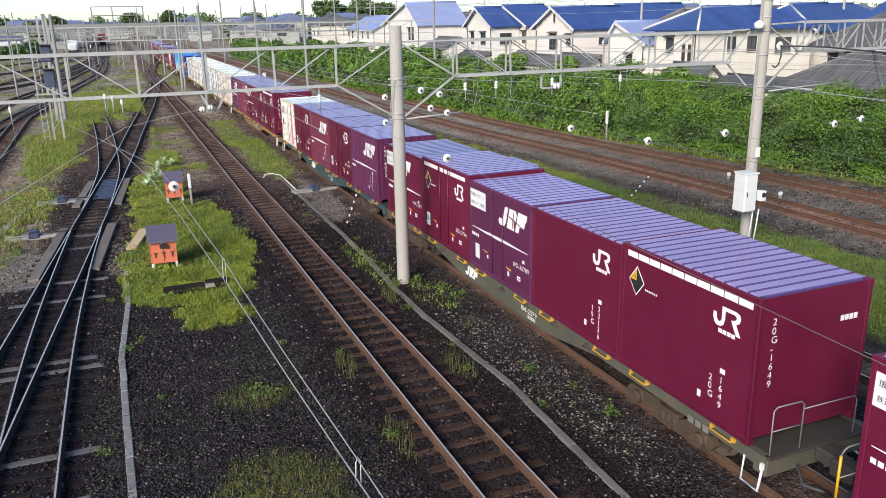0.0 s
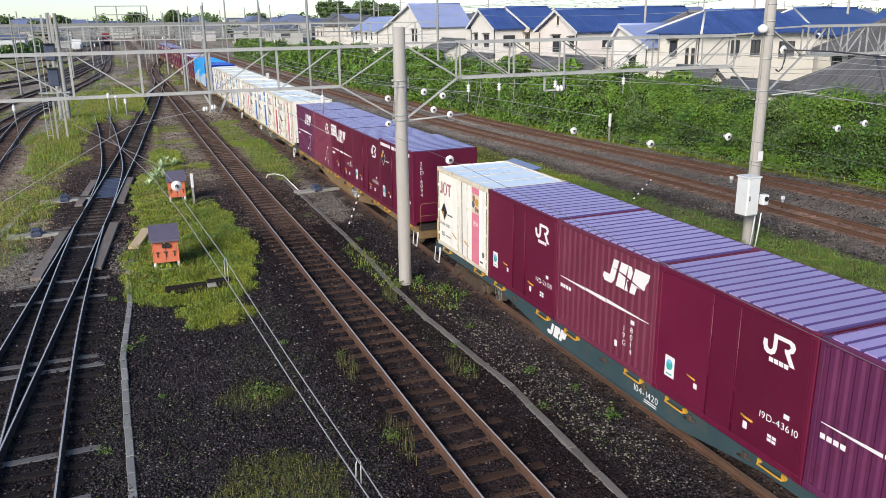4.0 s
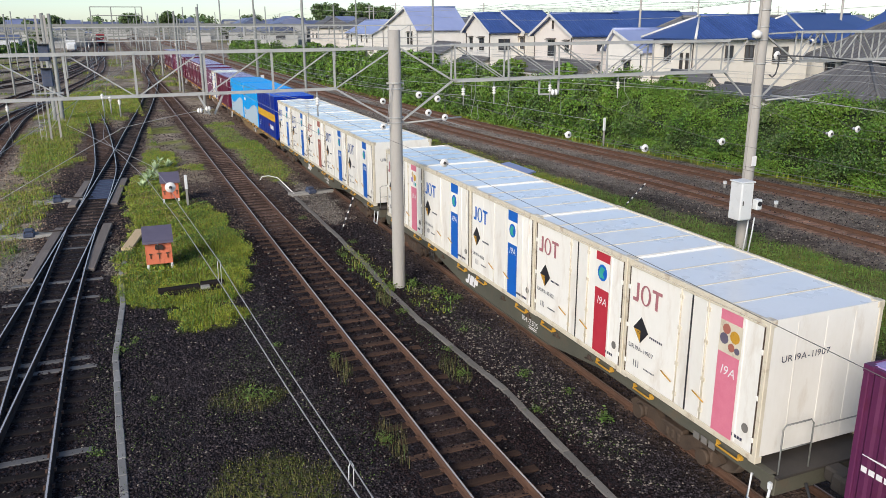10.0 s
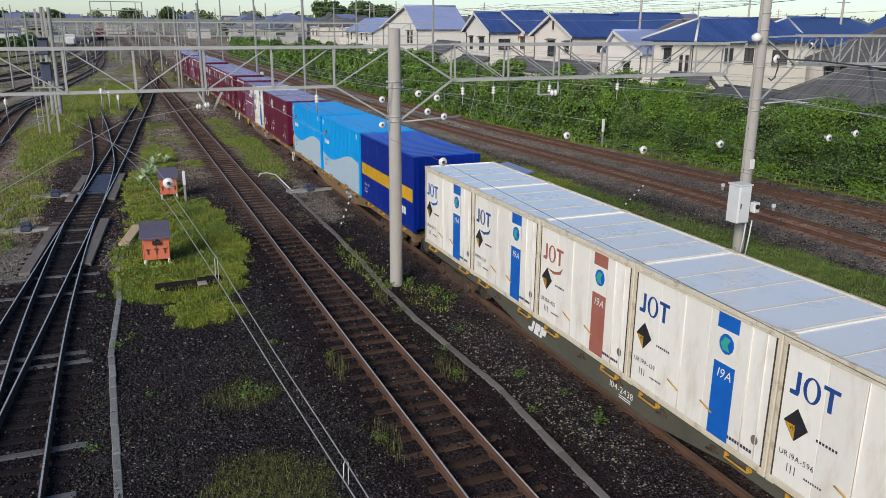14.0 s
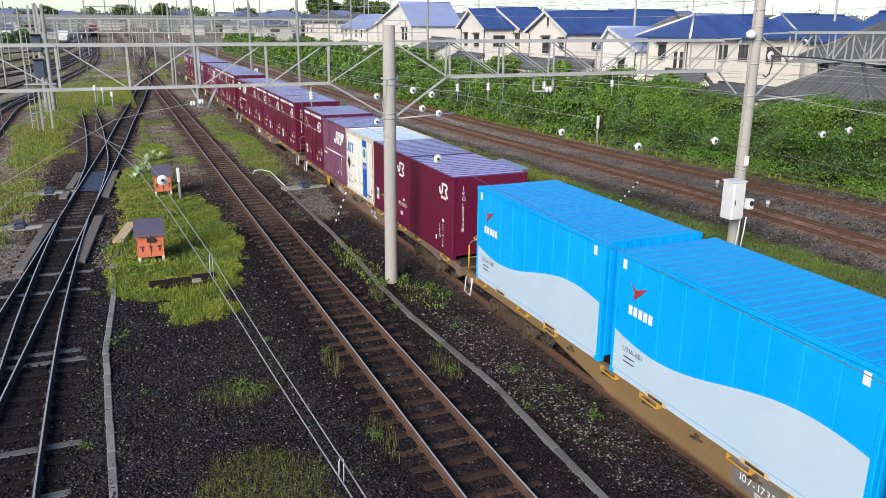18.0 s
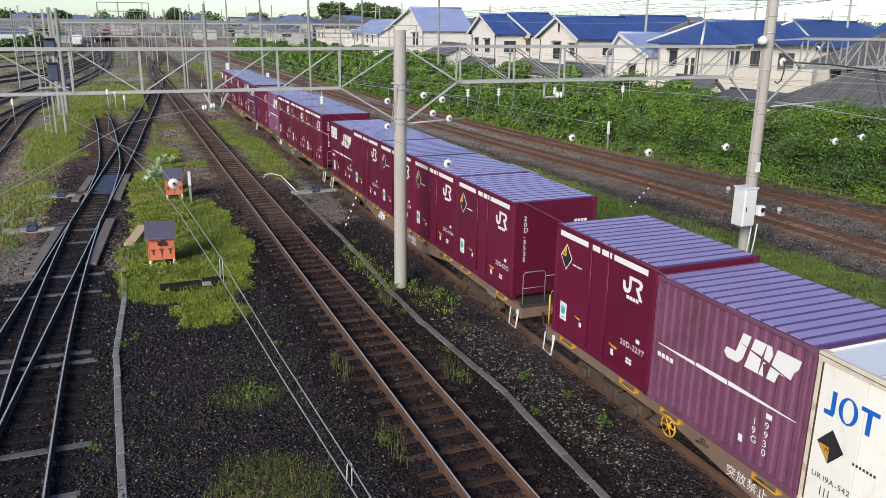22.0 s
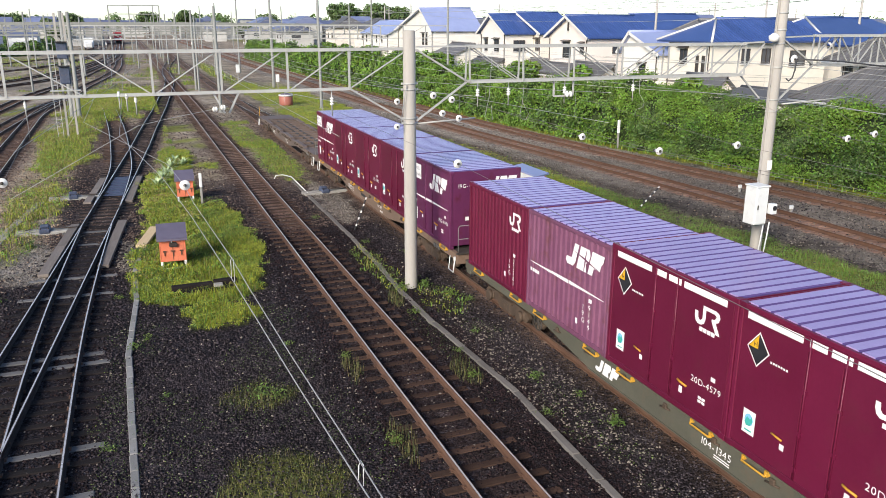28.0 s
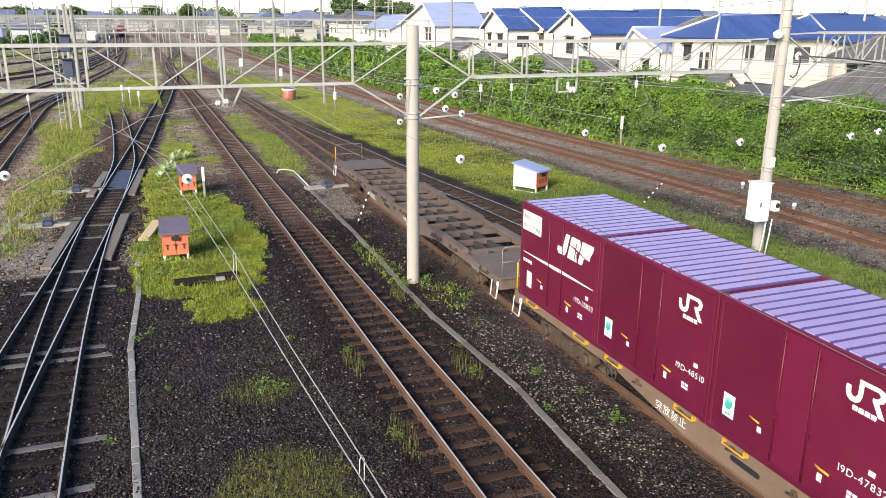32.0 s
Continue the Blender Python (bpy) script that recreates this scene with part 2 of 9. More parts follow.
M["amber"] = surf("amber_handle_paint", (0.50, 0.25, 0.02), (0.58, 0.33, 0.05), 6.0, 0.45, bump=0.1, stain=((0.1, 0.05, 0.02), 0.4, 20))
M["white"] = surf("white_marking", (0.74, 0.72, 0.72), (0.82, 0.80, 0.80), 4.0, 0.5, bump=0.03)
M["black"] = surf("black_paint", (0.012, 0.012, 0.016), (0.03, 0.03, 0.035), 5.0, 0.5, bump=0.05)
M["red_mark"] = surf("red_marking", (0.34, 0.12, 0.14), (0.42, 0.18, 0.20), 4.0, 0.5, bump=0.03)
M["red_stripe"] = surf("red_stripe_paint", (0.42, 0.02, 0.04), (0.50, 0.04, 0.06), 4.0, 0.5, bump=0.03)
M["rose_mark"] = surf("rose_marking", (0.62, 0.16, 0.24), (0.70, 0.22, 0.30), 4.0, 0.5, bump=0.03)
M["brown_mark"] = surf("brown_red_marking", (0.32, 0.10, 0.08), (0.40, 0.15, 0.11), 4.0, 0.5, bump=0.03)
M["blue_mark"] = surf("blue_marking", (0.005, 0.10, 0.45), (0.01, 0.13, 0.52), 4.0, 0.5, bump=0.03)
M["deep_blue"] = surf("deep_blue_marking", (0.012, 0.055, 0.22), (0.02, 0.075, 0.28), 4.0, 0.5, bump=0.03)
M["ink"] = surf("dark_ink_marking", (0.03, 0.03, 0.06), (0.05, 0.05, 0.09), 4.0, 0.5, bump=0.03)
M["green_mark"] = surf("green_sticker", (0.03, 0.30, 0.20), (0.06, 0.42, 0.40), 6.0, 0.5, bump=0.02)
M["globe_blue"] = surf("pale_blue_sticker", (0.16, 0.42, 0.62), (0.22, 0.50, 0.70), 6.0, 0.5, bump=0.02)
M["sill_grey"] = surf("grey_green_sill_paint", (0.066, 0.064, 0.048), (0.115, 0.108, 0.082), 1.0, 0.6, bump=0.15, fine=22, stain=((0.13, 0.08, 0.05), 0.5, 2.0))
M["sill_teal"] = surf("teal_sill_paint", (0.026, 0.050, 0.060), (0.046, 0.078, 0.086), 1.0, 0.6, bump=0.15, fine=22, stain=((0.13, 0.08, 0.05), 0.5, 2.0))
M["sill_tan"] = surf("tan_sill_paint", (0.17, 0.105, 0.045), (0.26, 0.165, 0.075), 1.0, 0.6, bump=0.15, fine=22, stain=((0.10, 0.06, 0.04), 0.5, 2.0))
M["sill_rust"] = surf("brown_grey_sill_paint", (0.13, 0.085, 0.06), (0.22, 0.15, 0.11), 1.0, 0.65, bump=0.15, fine=22, stain=((0.10, 0.05, 0.03), 0.5, 2.0))
M["sill_dark"] = surf("dark_rusty_deck_paint", (0.090, 0.064, 0.053), (0.185, 0.137, 0.116), 1.0, 0.65, bump=0.15, fine=22, stain=((0.05, 0.035, 0.03), 0.5, 2.0))
M["bogie"] = surf("brown_dusty_bogie_steel", (0.034, 0.022, 0.016), (0.095, 0.062, 0.040), 3.0, 0.75, bump=0.3, fine=30, stain=((0.03, 0.025, 0.02), 0.6, 6.0))
M["wheel"] = surf("wheel_steel", (0.10, 0.075, 0.06), (0.16, 0.12, 0.09), 5.0, 0.6, metal=0.3, bump=0.1)
M["under"] = surf("dark_underframe_steel", (0.03, 0.026, 0.024), (0.06, 0.05, 0.043), 3.0, 0.7, bump=0.2)
M["rail"] = surf("rusty_rail_side", (0.065, 0.033, 0.022), (0.145, 0.074, 0.044), 2.0, 0.75, bump=0.25, fine=60, use_pos=True)
M["rail_dark"] = surf("dark_rail_side", (0.018, 0.013, 0.012), (0.045, 0.032, 0.027), 2.0, 0.85, bump=0.25, fine=60, use_pos=True)
M["rail_top"] = surf("polished_rail_head", (0.56, 0.52, 0.48), (0.70, 0.65, 0.60), 1.5, 0.30, metal=0.45, bump=0.02, use_pos=True)
M["rail_blue"] = surf("blue_steel_rail_head", (0.60, 0.555, 0.53), (0.74, 0.69, 0.66), 1.5, 0.28, metal=0.5, bump=0.02, use_pos=True)
M["rail_dull"] = surf("dull_rail_head", (0.30, 0.22, 0.18), (0.42, 0.32, 0.27), 1.5, 0.45, metal=0.6, bump=0.05, use_pos=True)
M["sleeper"] = surf("weathered_timber_sleeper", (0.032, 0.0185, 0.0135), (0.108, 0.064, 0.046), 2.5, 0.85, bump=0.5, fine=30, spread=0.28, stretch=(0.25, 3, 1), stain=((0.04, 0.026, 0.02), 0.5, 5.0), spec=0.15)
M["sleeper_dark"] = surf("dark_tarred_bearer", (0.009, 0.0072, 0.0075), (0.030, 0.0235, 0.0225), 2.5, 0.85, bump=0.5, fine=30, spread=0.25, stretch=(0.25, 3, 1), spec=0.15)
M["sleeper_rust"] = surf("rust_stained_sleeper", (0.125, 0.068, 0.049), (0.26, 0.152, 0.11), 2.5, 0.85, bump=0.4, fine=30, spread=0.2, stretch=(0.25, 3, 1))
M["blue_steel"] = surf("blue_grey_slide_plate", (0.020, 0.028, 0.062), (0.055, 0.068, 0.125), 3.0, 0.5, bump=0.1)
M["duct"] = surf("dull_duct_concrete", (0.110, 0.101, 0.092), (0.195, 0.18, 0.163), 1.5, 0.85, bump=0.25, fine=35, spread=0.15, stain=((0.08, 0.07, 0.06), 0.5, 2.5))
M["trough"] = surf("pale_trough_concrete", (0.18, 0.175, 0.17), (0.29, 0.285, 0.28), 1.5, 0.85, bump=0.25, fine=35, spread=0.15, stain=((0.10, 0.09, 0.085), 0.5, 2.5))
M["sleeper_pale"] = surf("pale_weathered_sleeper", (0.085, 0.082, 0.084), (0.165, 0.16, 0.16), 2.5, 0.85, bump=0.4, fine=30, spread=0.2, stretch=(0.25, 3, 1))
M["concrete"] = surf("weathered_concrete", (0.26, 0.25, 0.23), (0.37, 0.355, 0.33), 1.5, 0.85, bump=0.25, fine=35, spread=0.10, stain=((0.14, 0.13, 0.11), 0.4, 2.5))
M["pole"] = surf("grey_pole_concrete", (0.32, 0.298, 0.272), (0.42, 0.394, 0.365), 0.9, 0.8, bump=0.12, fine=50, stain=((0.20, 0.175, 0.15), 0.35, 1.2), stretch=(1, 1, 0.25))
M["mast"] = surf("dull_mast_steel", (0.19, 0.195, 0.185), (0.27, 0.275, 0.26), 2.0, 0.6, bump=0.08, stain=((0.2, 0.16, 0.13), 0.3, 3.0))
M["steel"] = surf("galvanised_steel", (0.34, 0.34, 0.33), (0.46, 0.455, 0.44), 2.0, 0.5, metal=0.1, bump=0.08, stain=((0.25, 0.20, 0.16), 0.3, 3.0))
M["porcelain"] = surf("white_porcelain", (0.72, 0.70, 0.68), (0.80, 0.78, 0.76), 6.0, 0.25, bump=0.0)
M["wire"] = surf("grey_wire", (0.26, 0.26, 0.27), (0.40, 0.40, 0.40), 3.0, 0.5, metal=0.2, bump=0.0)
M["wire_mid"] = surf("weathered_copper_wire", (0.12, 0.11, 0.11), (0.20, 0.19, 0.18), 3.0, 0.5, metal=0.2, bump=0.0)
M["wire_dark"] = surf("dark_cable", (0.03, 0.03, 0.035), (0.06, 0.06, 0.065), 3.0, 0.5, bump=0.0)
M["orange"] = surf("orange_box_paint", (0.58, 0.135, 0.065), (0.70, 0.21, 0.115), 3.0, 0.6, bump=0.1, stain=((0.16, 0.06, 0.04), 0.6, 6.0))
M["lid"] = surf("grey_violet_lid", (0.10, 0.085, 0.13), (0.16, 0.14, 0.19), 3.0, 0.5, bump=0.1)
M["cabinet"] = surf("white_cabinet_paint", (0.66, 0.67, 0.68), (0.76, 0.77, 0.77), 2.0, 0.45, bump=0.05, stain=((0.45, 0.44, 0.42), 0.3, 3.0))
M["plank"] = surf("grey_weathered_plank", (0.14, 0.115, 0.10), (0.23, 0.195, 0.172), 2.0, 0.85, bump=0.4, fine=30, stretch=(4, 0.4, 1), spread=0.12)
M["timber"] = surf("pale_timber_board", (0.52, 0.38, 0.22), (0.62, 0.47, 0.29), 2.0, 0.7, bump=0.2, stretch=(4, 0.5, 1))
M["machine"] = surf("blue_grey_machine_paint", (0.030, 0.040, 0.075), (0.075, 0.095, 0.15), 5.0, 0.55, bump=0.15, stain=((0.2, 0.12, 0.08), 0.4, 9.0))
M["stone"] = surf("ballast_stone", (0.0135, 0.0106, 0.0129), (0.063, 0.052, 0.0595), 4.0, 0.9, bump=0.3, fine=60, island=0.75, use_pos=True, spec=0.15)
M["stone_oiled"] = surf("brake_dust_ballast_stone", (0.0085, 0.0054, 0.0064), (0.034, 0.0208, 0.0232), 4.0, 0.85, bump=0.3, fine=60, island=0.75, use_pos=True, spec=0.15)
M["stone_pale"] = surf("pale_ballast_stone", (0.135, 0.114, 0.098), (0.265, 0.232, 0.204), 4.0, 0.9, bump=0.3, fine=60, island=0.3, use_pos=True, spec=0.15)
M["stone_dry"] = surf("dry_earth_clod", (0.20, 0.14, 0.10), (0.40, 0.295, 0.22), 4.0, 0.9, bump=0.3, fine=60, island=0.4, use_pos=True, spec=0.15)
M["stone_brown"] = surf("brown_ballast_stone", (0.062, 0.044, 0.039), (0.150, 0.108, 0.093), 4.0, 0.9, bump=0.3, fine=60, island=0.5, use_pos=True, spec=0.15)
M["grass"] = surf("grass_blades", (0.118, 0.168, 0.011), (0.345, 0.342, 0.030), 0.8, 0.6, bump=0.0, island=0.4, use_pos=True)
M["straw"] = surf("dry_grass_blades", (0.15, 0.12, 0.04), (0.27, 0.22, 0.09), 0.8, 0.7, bump=0.0, island=0.4, use_pos=True)
M["dull_straw"] = surf("dull_olive_blades", (0.085, 0.08, 0.026), (0.18, 0.155, 0.06), 0.8, 0.7, bump=0.0, island=0.5, use_pos=True)
M["weed"] = surf("weed_leaves", (0.055, 0.125, 0.014), (0.155, 0.255, 0.030), 1.5, 0.6, bump=0.0, island=0.4, use_pos=True)
M["weed_dull"] = surf("dull_weed_leaves", (0.040, 0.085, 0.014), (0.135, 0.19, 0.032), 1.5, 0.6, bump=0.0, island=0.5, use_pos=True)
M["moss"] = surf("dark_moss_leaves", (0.030, 0.055, 0.014), (0.085, 0.12, 0.03), 1.5, 0.7, bump=0.0, island=0.4, use_pos=True)
M["leaf"] = surf("hedge_leaves", (0.030, 0.090, 0.010), (0.185, 0.295, 0.030), 0.55, 0.5, bump=0.0, island=0.5, use_pos=True)
M["leaf_dark"] = surf("tree_leaves", (0.045, 0.085, 0.025), (0.125, 0.185, 0.050), 0.3, 0.55, bump=0.0, island=0.4, use_pos=True)
# darker copy of the hedge leaves: shade low in the hedge as colour
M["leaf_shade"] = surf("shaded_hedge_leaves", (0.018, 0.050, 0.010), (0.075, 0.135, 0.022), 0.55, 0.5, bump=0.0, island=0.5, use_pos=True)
# near-black filler: the shade inside hedge, trees and bushes as colour
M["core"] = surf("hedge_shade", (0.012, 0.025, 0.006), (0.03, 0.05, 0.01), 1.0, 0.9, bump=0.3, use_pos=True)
M["bark"] = surf("bark", (0.06, 0.045, 0.03), (0.12, 0.09, 0.065), 4.0, 0.9, bump=0.5, stretch=(1, 1, 0.2))
M["render_cream"] = surf("cream_wall_render", (0.70, 0.645, 0.565), (0.79, 0.74, 0.665), 0.8, 0.85, bump=0.1, fine=60, spread=0.06, stain=((0.5, 0.43, 0.35), 0.3, 0.6))
M["render_white"] = surf("white_wall_render", (0.70, 0.66, 0.61), (0.79, 0.755, 0.71), 0.8, 0.85, bump=0.1, fine=60, spread=0.06, stain=((0.5, 0.46, 0.42), 0.3, 0.6))
M["render_pink"] = surf("pale_pink_wall_siding", (0.70, 0.63, 0.58), (0.78, 0.71, 0.66), 0.8, 0.85, bump=0.1, fine=60, spread=0.05)
M["tile_blue"] = surf("blue_glazed_roof_tile", (0.030, 0.065, 0.21), (0.058, 0.105, 0.30), 0.9, 0.38, bump=0.15, fine=14, spread=0.16, stain=((0.09, 0.13, 0.30), 0.3, 1.0))
M["tile_grey"] = surf("grey_roof_tile", (0.095, 0.095, 0.10), (0.15, 0.145, 0.15), 0.9, 0.6, bump=0.2, fine=14, spread=0.2)
M["tile_pale"] = surf("pale_blue_roof_sheet", (0.25, 0.30, 0.52), (0.33, 0.38, 0.60), 0.6, 0.4, bump=0.1, fine=14)
M["trim"] = surf("white_trim", (0.62, 0.60, 0.58), (0.70, 0.68, 0.66), 2.0, 0.6, bump=0.03)
M["frame_dark"] = surf("bronze_window_frame", (0.06, 0.05, 0.045), (0.10, 0.085, 0.075), 4.0, 0.4, metal=0.3, bump=0.0)
M["glass"] = surf("dark_window_glass", (0.03, 0.035, 0.045), (0.06, 0.065, 0.075), 1.0, 0.08, bump=0.0, spec=0.8)
M["far_wall"] = surf("far_house_wall", (0.30, 0.295, 0.285), (0.50, 0.49, 0.47), 0.3, 0.85, bump=0.0, spread=0.22)
M["far_roof"] = surf("far_house_roof", (0.09, 0.115, 0.22), (0.16, 0.18, 0.28), 0.3, 0.5, bump=0.0, spread=0.4)
M["loco_red"] = surf("red_vehicle_paint", (0.32, 0.03, 0.04), (0.40, 0.05, 0.06), 2.0, 0.5, bump=0.05)
M["shrub_pale"] = surf("pale_spiky_leaves", (0.24, 0.36, 0.13), (0.55, 0.62, 0.42), 2.0, 0.5, bump=0.0, island=0.3, use_pos=True)


def ground_material():
    mt = bpy.data.materials.new("ground_gravel_soil")
    mt.use_nodes = True
    nt = mt.node_tree
    nd, ln = nt.nodes, nt.links
    bs = nd["Principled BSDF"]
    ge = nd.new("ShaderNodeNewGeometry")

    def tex(kind, sc, **kw):
        t = nd.new(kind)
        t.inputs["Scale"].default_value = sc
        for k, w in kw.items():
            t.inputs[k].default_value = w
        ln.new(ge.outputs["Position"], t.inputs["Vector"])
        return t

    def ramp(src, stops):
        r = nd.new("ShaderNodeValToRGB")
        el = r.color_ramp.elements
        while len(el) < len(stops):
            el.new(0.5)
        for e, (p, c) in zip(el, stops):
            e.position, e.color = p, (*c, 1)
        ln.new(src, r.inputs[0])
        return r.outputs[0]

    def mixc(f, a, b):
        t = nd.new("ShaderNodeMix")
        t.data_type = "RGBA"
        ln.new(f, t.inputs[0])
        ln.new(a, t.inputs[6])
        ln.new(b, t.inputs[7])
        return t.outputs[2]

    vor = tex("ShaderNodeTexVoronoi", 24.0)
    vor2 = tex("ShaderNodeTexVoronoi", 9.0)
    big = tex("ShaderNodeTexNoise", 0.45, Detail=8.0, Roughness=0.75)
    mid = tex("ShaderNodeTexNoise", 2.2, Detail=6.0, Roughness=0.7)
    sep = nd.new("ShaderNodeSeparateColor")
    ln.new(vor.outputs["Color"], sep.inputs[0])
    stones = ramp(sep.outputs[0], [(0.0, (0.0078, 0.0061, 0.0076)), (0.45, (0.0205, 0.0161, 0.0195)), (0.8, (0.038, 0.0305, 0.0358)), (1.0, (0.085, 0.072, 0.081))])
    pale = ramp(sep.outputs[1], [(0.0, (0.15, 0.13, 0.112)), (0.5, (0.32, 0.28, 0.245)), (1.0, (0.50, 0.455, 0.405))])
    brown = ramp(mid.outputs[0], [(0.25, (0.09, 0.059, 0.047)), (0.5, (0.205, 0.140, 0.112)), (0.75, (0.36, 0.27, 0.217))])
    dry = ramp(mid.outputs[0], [(0.25, (0.19, 0.15, 0.11)), (0.5, (0.40, 0.33, 0.255)), (0.75, (0.60, 0.53, 0.43))])
    rust = ramp(mid.outputs[0], [(0.25, (0.15, 0.083, 0.058)), (0.5, (0.29, 0.170, 0.122)), (0.75, (0.42, 0.28, 0.21))])
    turf = ramp(mid.outputs[0], [(0.25, (0.095, 0.125, 0.017)), (0.5, (0.22, 0.25, 0.034)), (0.75, (0.38, 0.36, 0.10))])
    col = stones
    for name, layer in (("soil", brown), ("dry", dry), ("pale", pale), ("rust", rust), ("grass", turf)):
        at = nd.new("ShaderNodeAttribute")
        at.attribute_name = name
        am = nd.new("ShaderNodeMath")
        am.operation = "MULTIPLY_ADD"
        ln.new(mid.outputs[0], am.inputs[0])
        am.inputs[1].default_value = 0.9
        am.inputs[2].default_value = -0.45
        ad = nd.new("ShaderNodeMath")
        ad.operation, ad.use_clamp = "ADD", True
        ln.new(at.outputs["Fac"], ad.inputs[0])
        ln.new(am.outputs[0], ad.inputs[1])
        ml = nd.new("ShaderNodeMath")
        ml.operation, ml.use_clamp = "MULTIPLY", True
        ln.new(ad.outputs[0], ml.inputs[0])
        ln.new(at.outputs["Fac"], ml.inputs[1])
        col = mixc(ml.outputs[0], col, layer)
    vary = nd.new("ShaderNodeMapRange")
    for k, w in (("From Min", 0.3), ("From Max", 0.7), ("To Min", 0.5), ("To Max", 1.45)):
        vary.inputs[k].default_value = w
    broad = tex("ShaderNodeTexNoise", 0.13, Detail=5.0, Roughness=0.7)
    mean = nd.new("ShaderNodeMath")
    mean.operation = "MULTIPLY_ADD"
    ln.new(broad.outputs[0], mean.inputs[0])
    mean.inputs[1].default_value = 0.8
    mean.inputs[2].default_value = -0.4
    both = nd.new("ShaderNodeMath")
    ln.new(mean.outputs[0], both.inputs[0])
    ln.new(big.outputs[0], both.inputs[1])
    ln.new(both.outputs[0], vary.inputs["Value"])
    hv = nd.new("ShaderNodeHueSaturation")
    ln.new(vary.outputs[0], hv.inputs["Value"])
    ln.new(col, hv.inputs["Color"])
    ln.new(hv.outputs[0], bs.inputs["Base Color"])
    bs.inputs["Roughness"].default_value = 0.92
    bs.inputs["Specular IOR Level"].default_value = 0.15
    bp = nd.new("ShaderNodeBump")
    bp.inputs["Strength"].default_value, bp.inputs["Distance"].default_value = 0.9, 0.05
    ln.new(vor.outputs["Distance"], bp.inputs["Height"])
    bp2 = nd.new("ShaderNodeBump")
    bp2.inputs["Strength"].default_value, bp2.inputs["Distance"].default_value = 0.6, 0.08
    ln.new(vor2.outputs["Distance"], bp2.inputs["Height"])
    ln.new(bp.outputs[0], bp2.inputs["Normal"])
    bp3 = nd.new("ShaderNodeBump")
    bp3.inputs["Strength"].default_value, bp3.inputs["Distance"].default_value = 1.0, 0.16
    ln.new(mid.outputs[0], bp3.inputs["Height"])
    ln.new(bp2.outputs[0], bp3.inputs["Normal"])
    ln.new(bp3.outputs[0], bs.inputs["Normal"])
    return mt


M["ground"] = ground_material()

# ---- plan of the tracks (centre lines) ----
def spline(pts, step=1.0):
    """A smooth line through (x, y) points, with y rising, sampled along y."""
    xs, ys = [p[0] for p in pts], [p[1] for p in pts]
    out, y = [], ys[0]
    while y < ys[-1] + 1e-6:
        i = max(0, min(len(ys) - 2, sum(1 for q in ys if q <= y) - 1))
        h = ys[i + 1] - ys[i]
        t = (y - ys[i]) / h
        def slope(j):
            a, b = max(0, j - 1), min(len(ys) - 1, j + 1)
            return (xs[b] - xs[a]) / (ys[b] - ys[a])
        m0, m1 = slope(i) * h, slope(i + 1) * h
        x = (2*t**3-3*t*t+1)*xs[i] + (t**3-2*t*t+t)*m0 + (-2*t**3+3*t*t)*xs[i+1] + (t**3-t*t)*m1
        out.append((x, y))
        y += step
    return out


def diagonal(y):
    return -0.76 + 0.0955 * (y - 45.0)


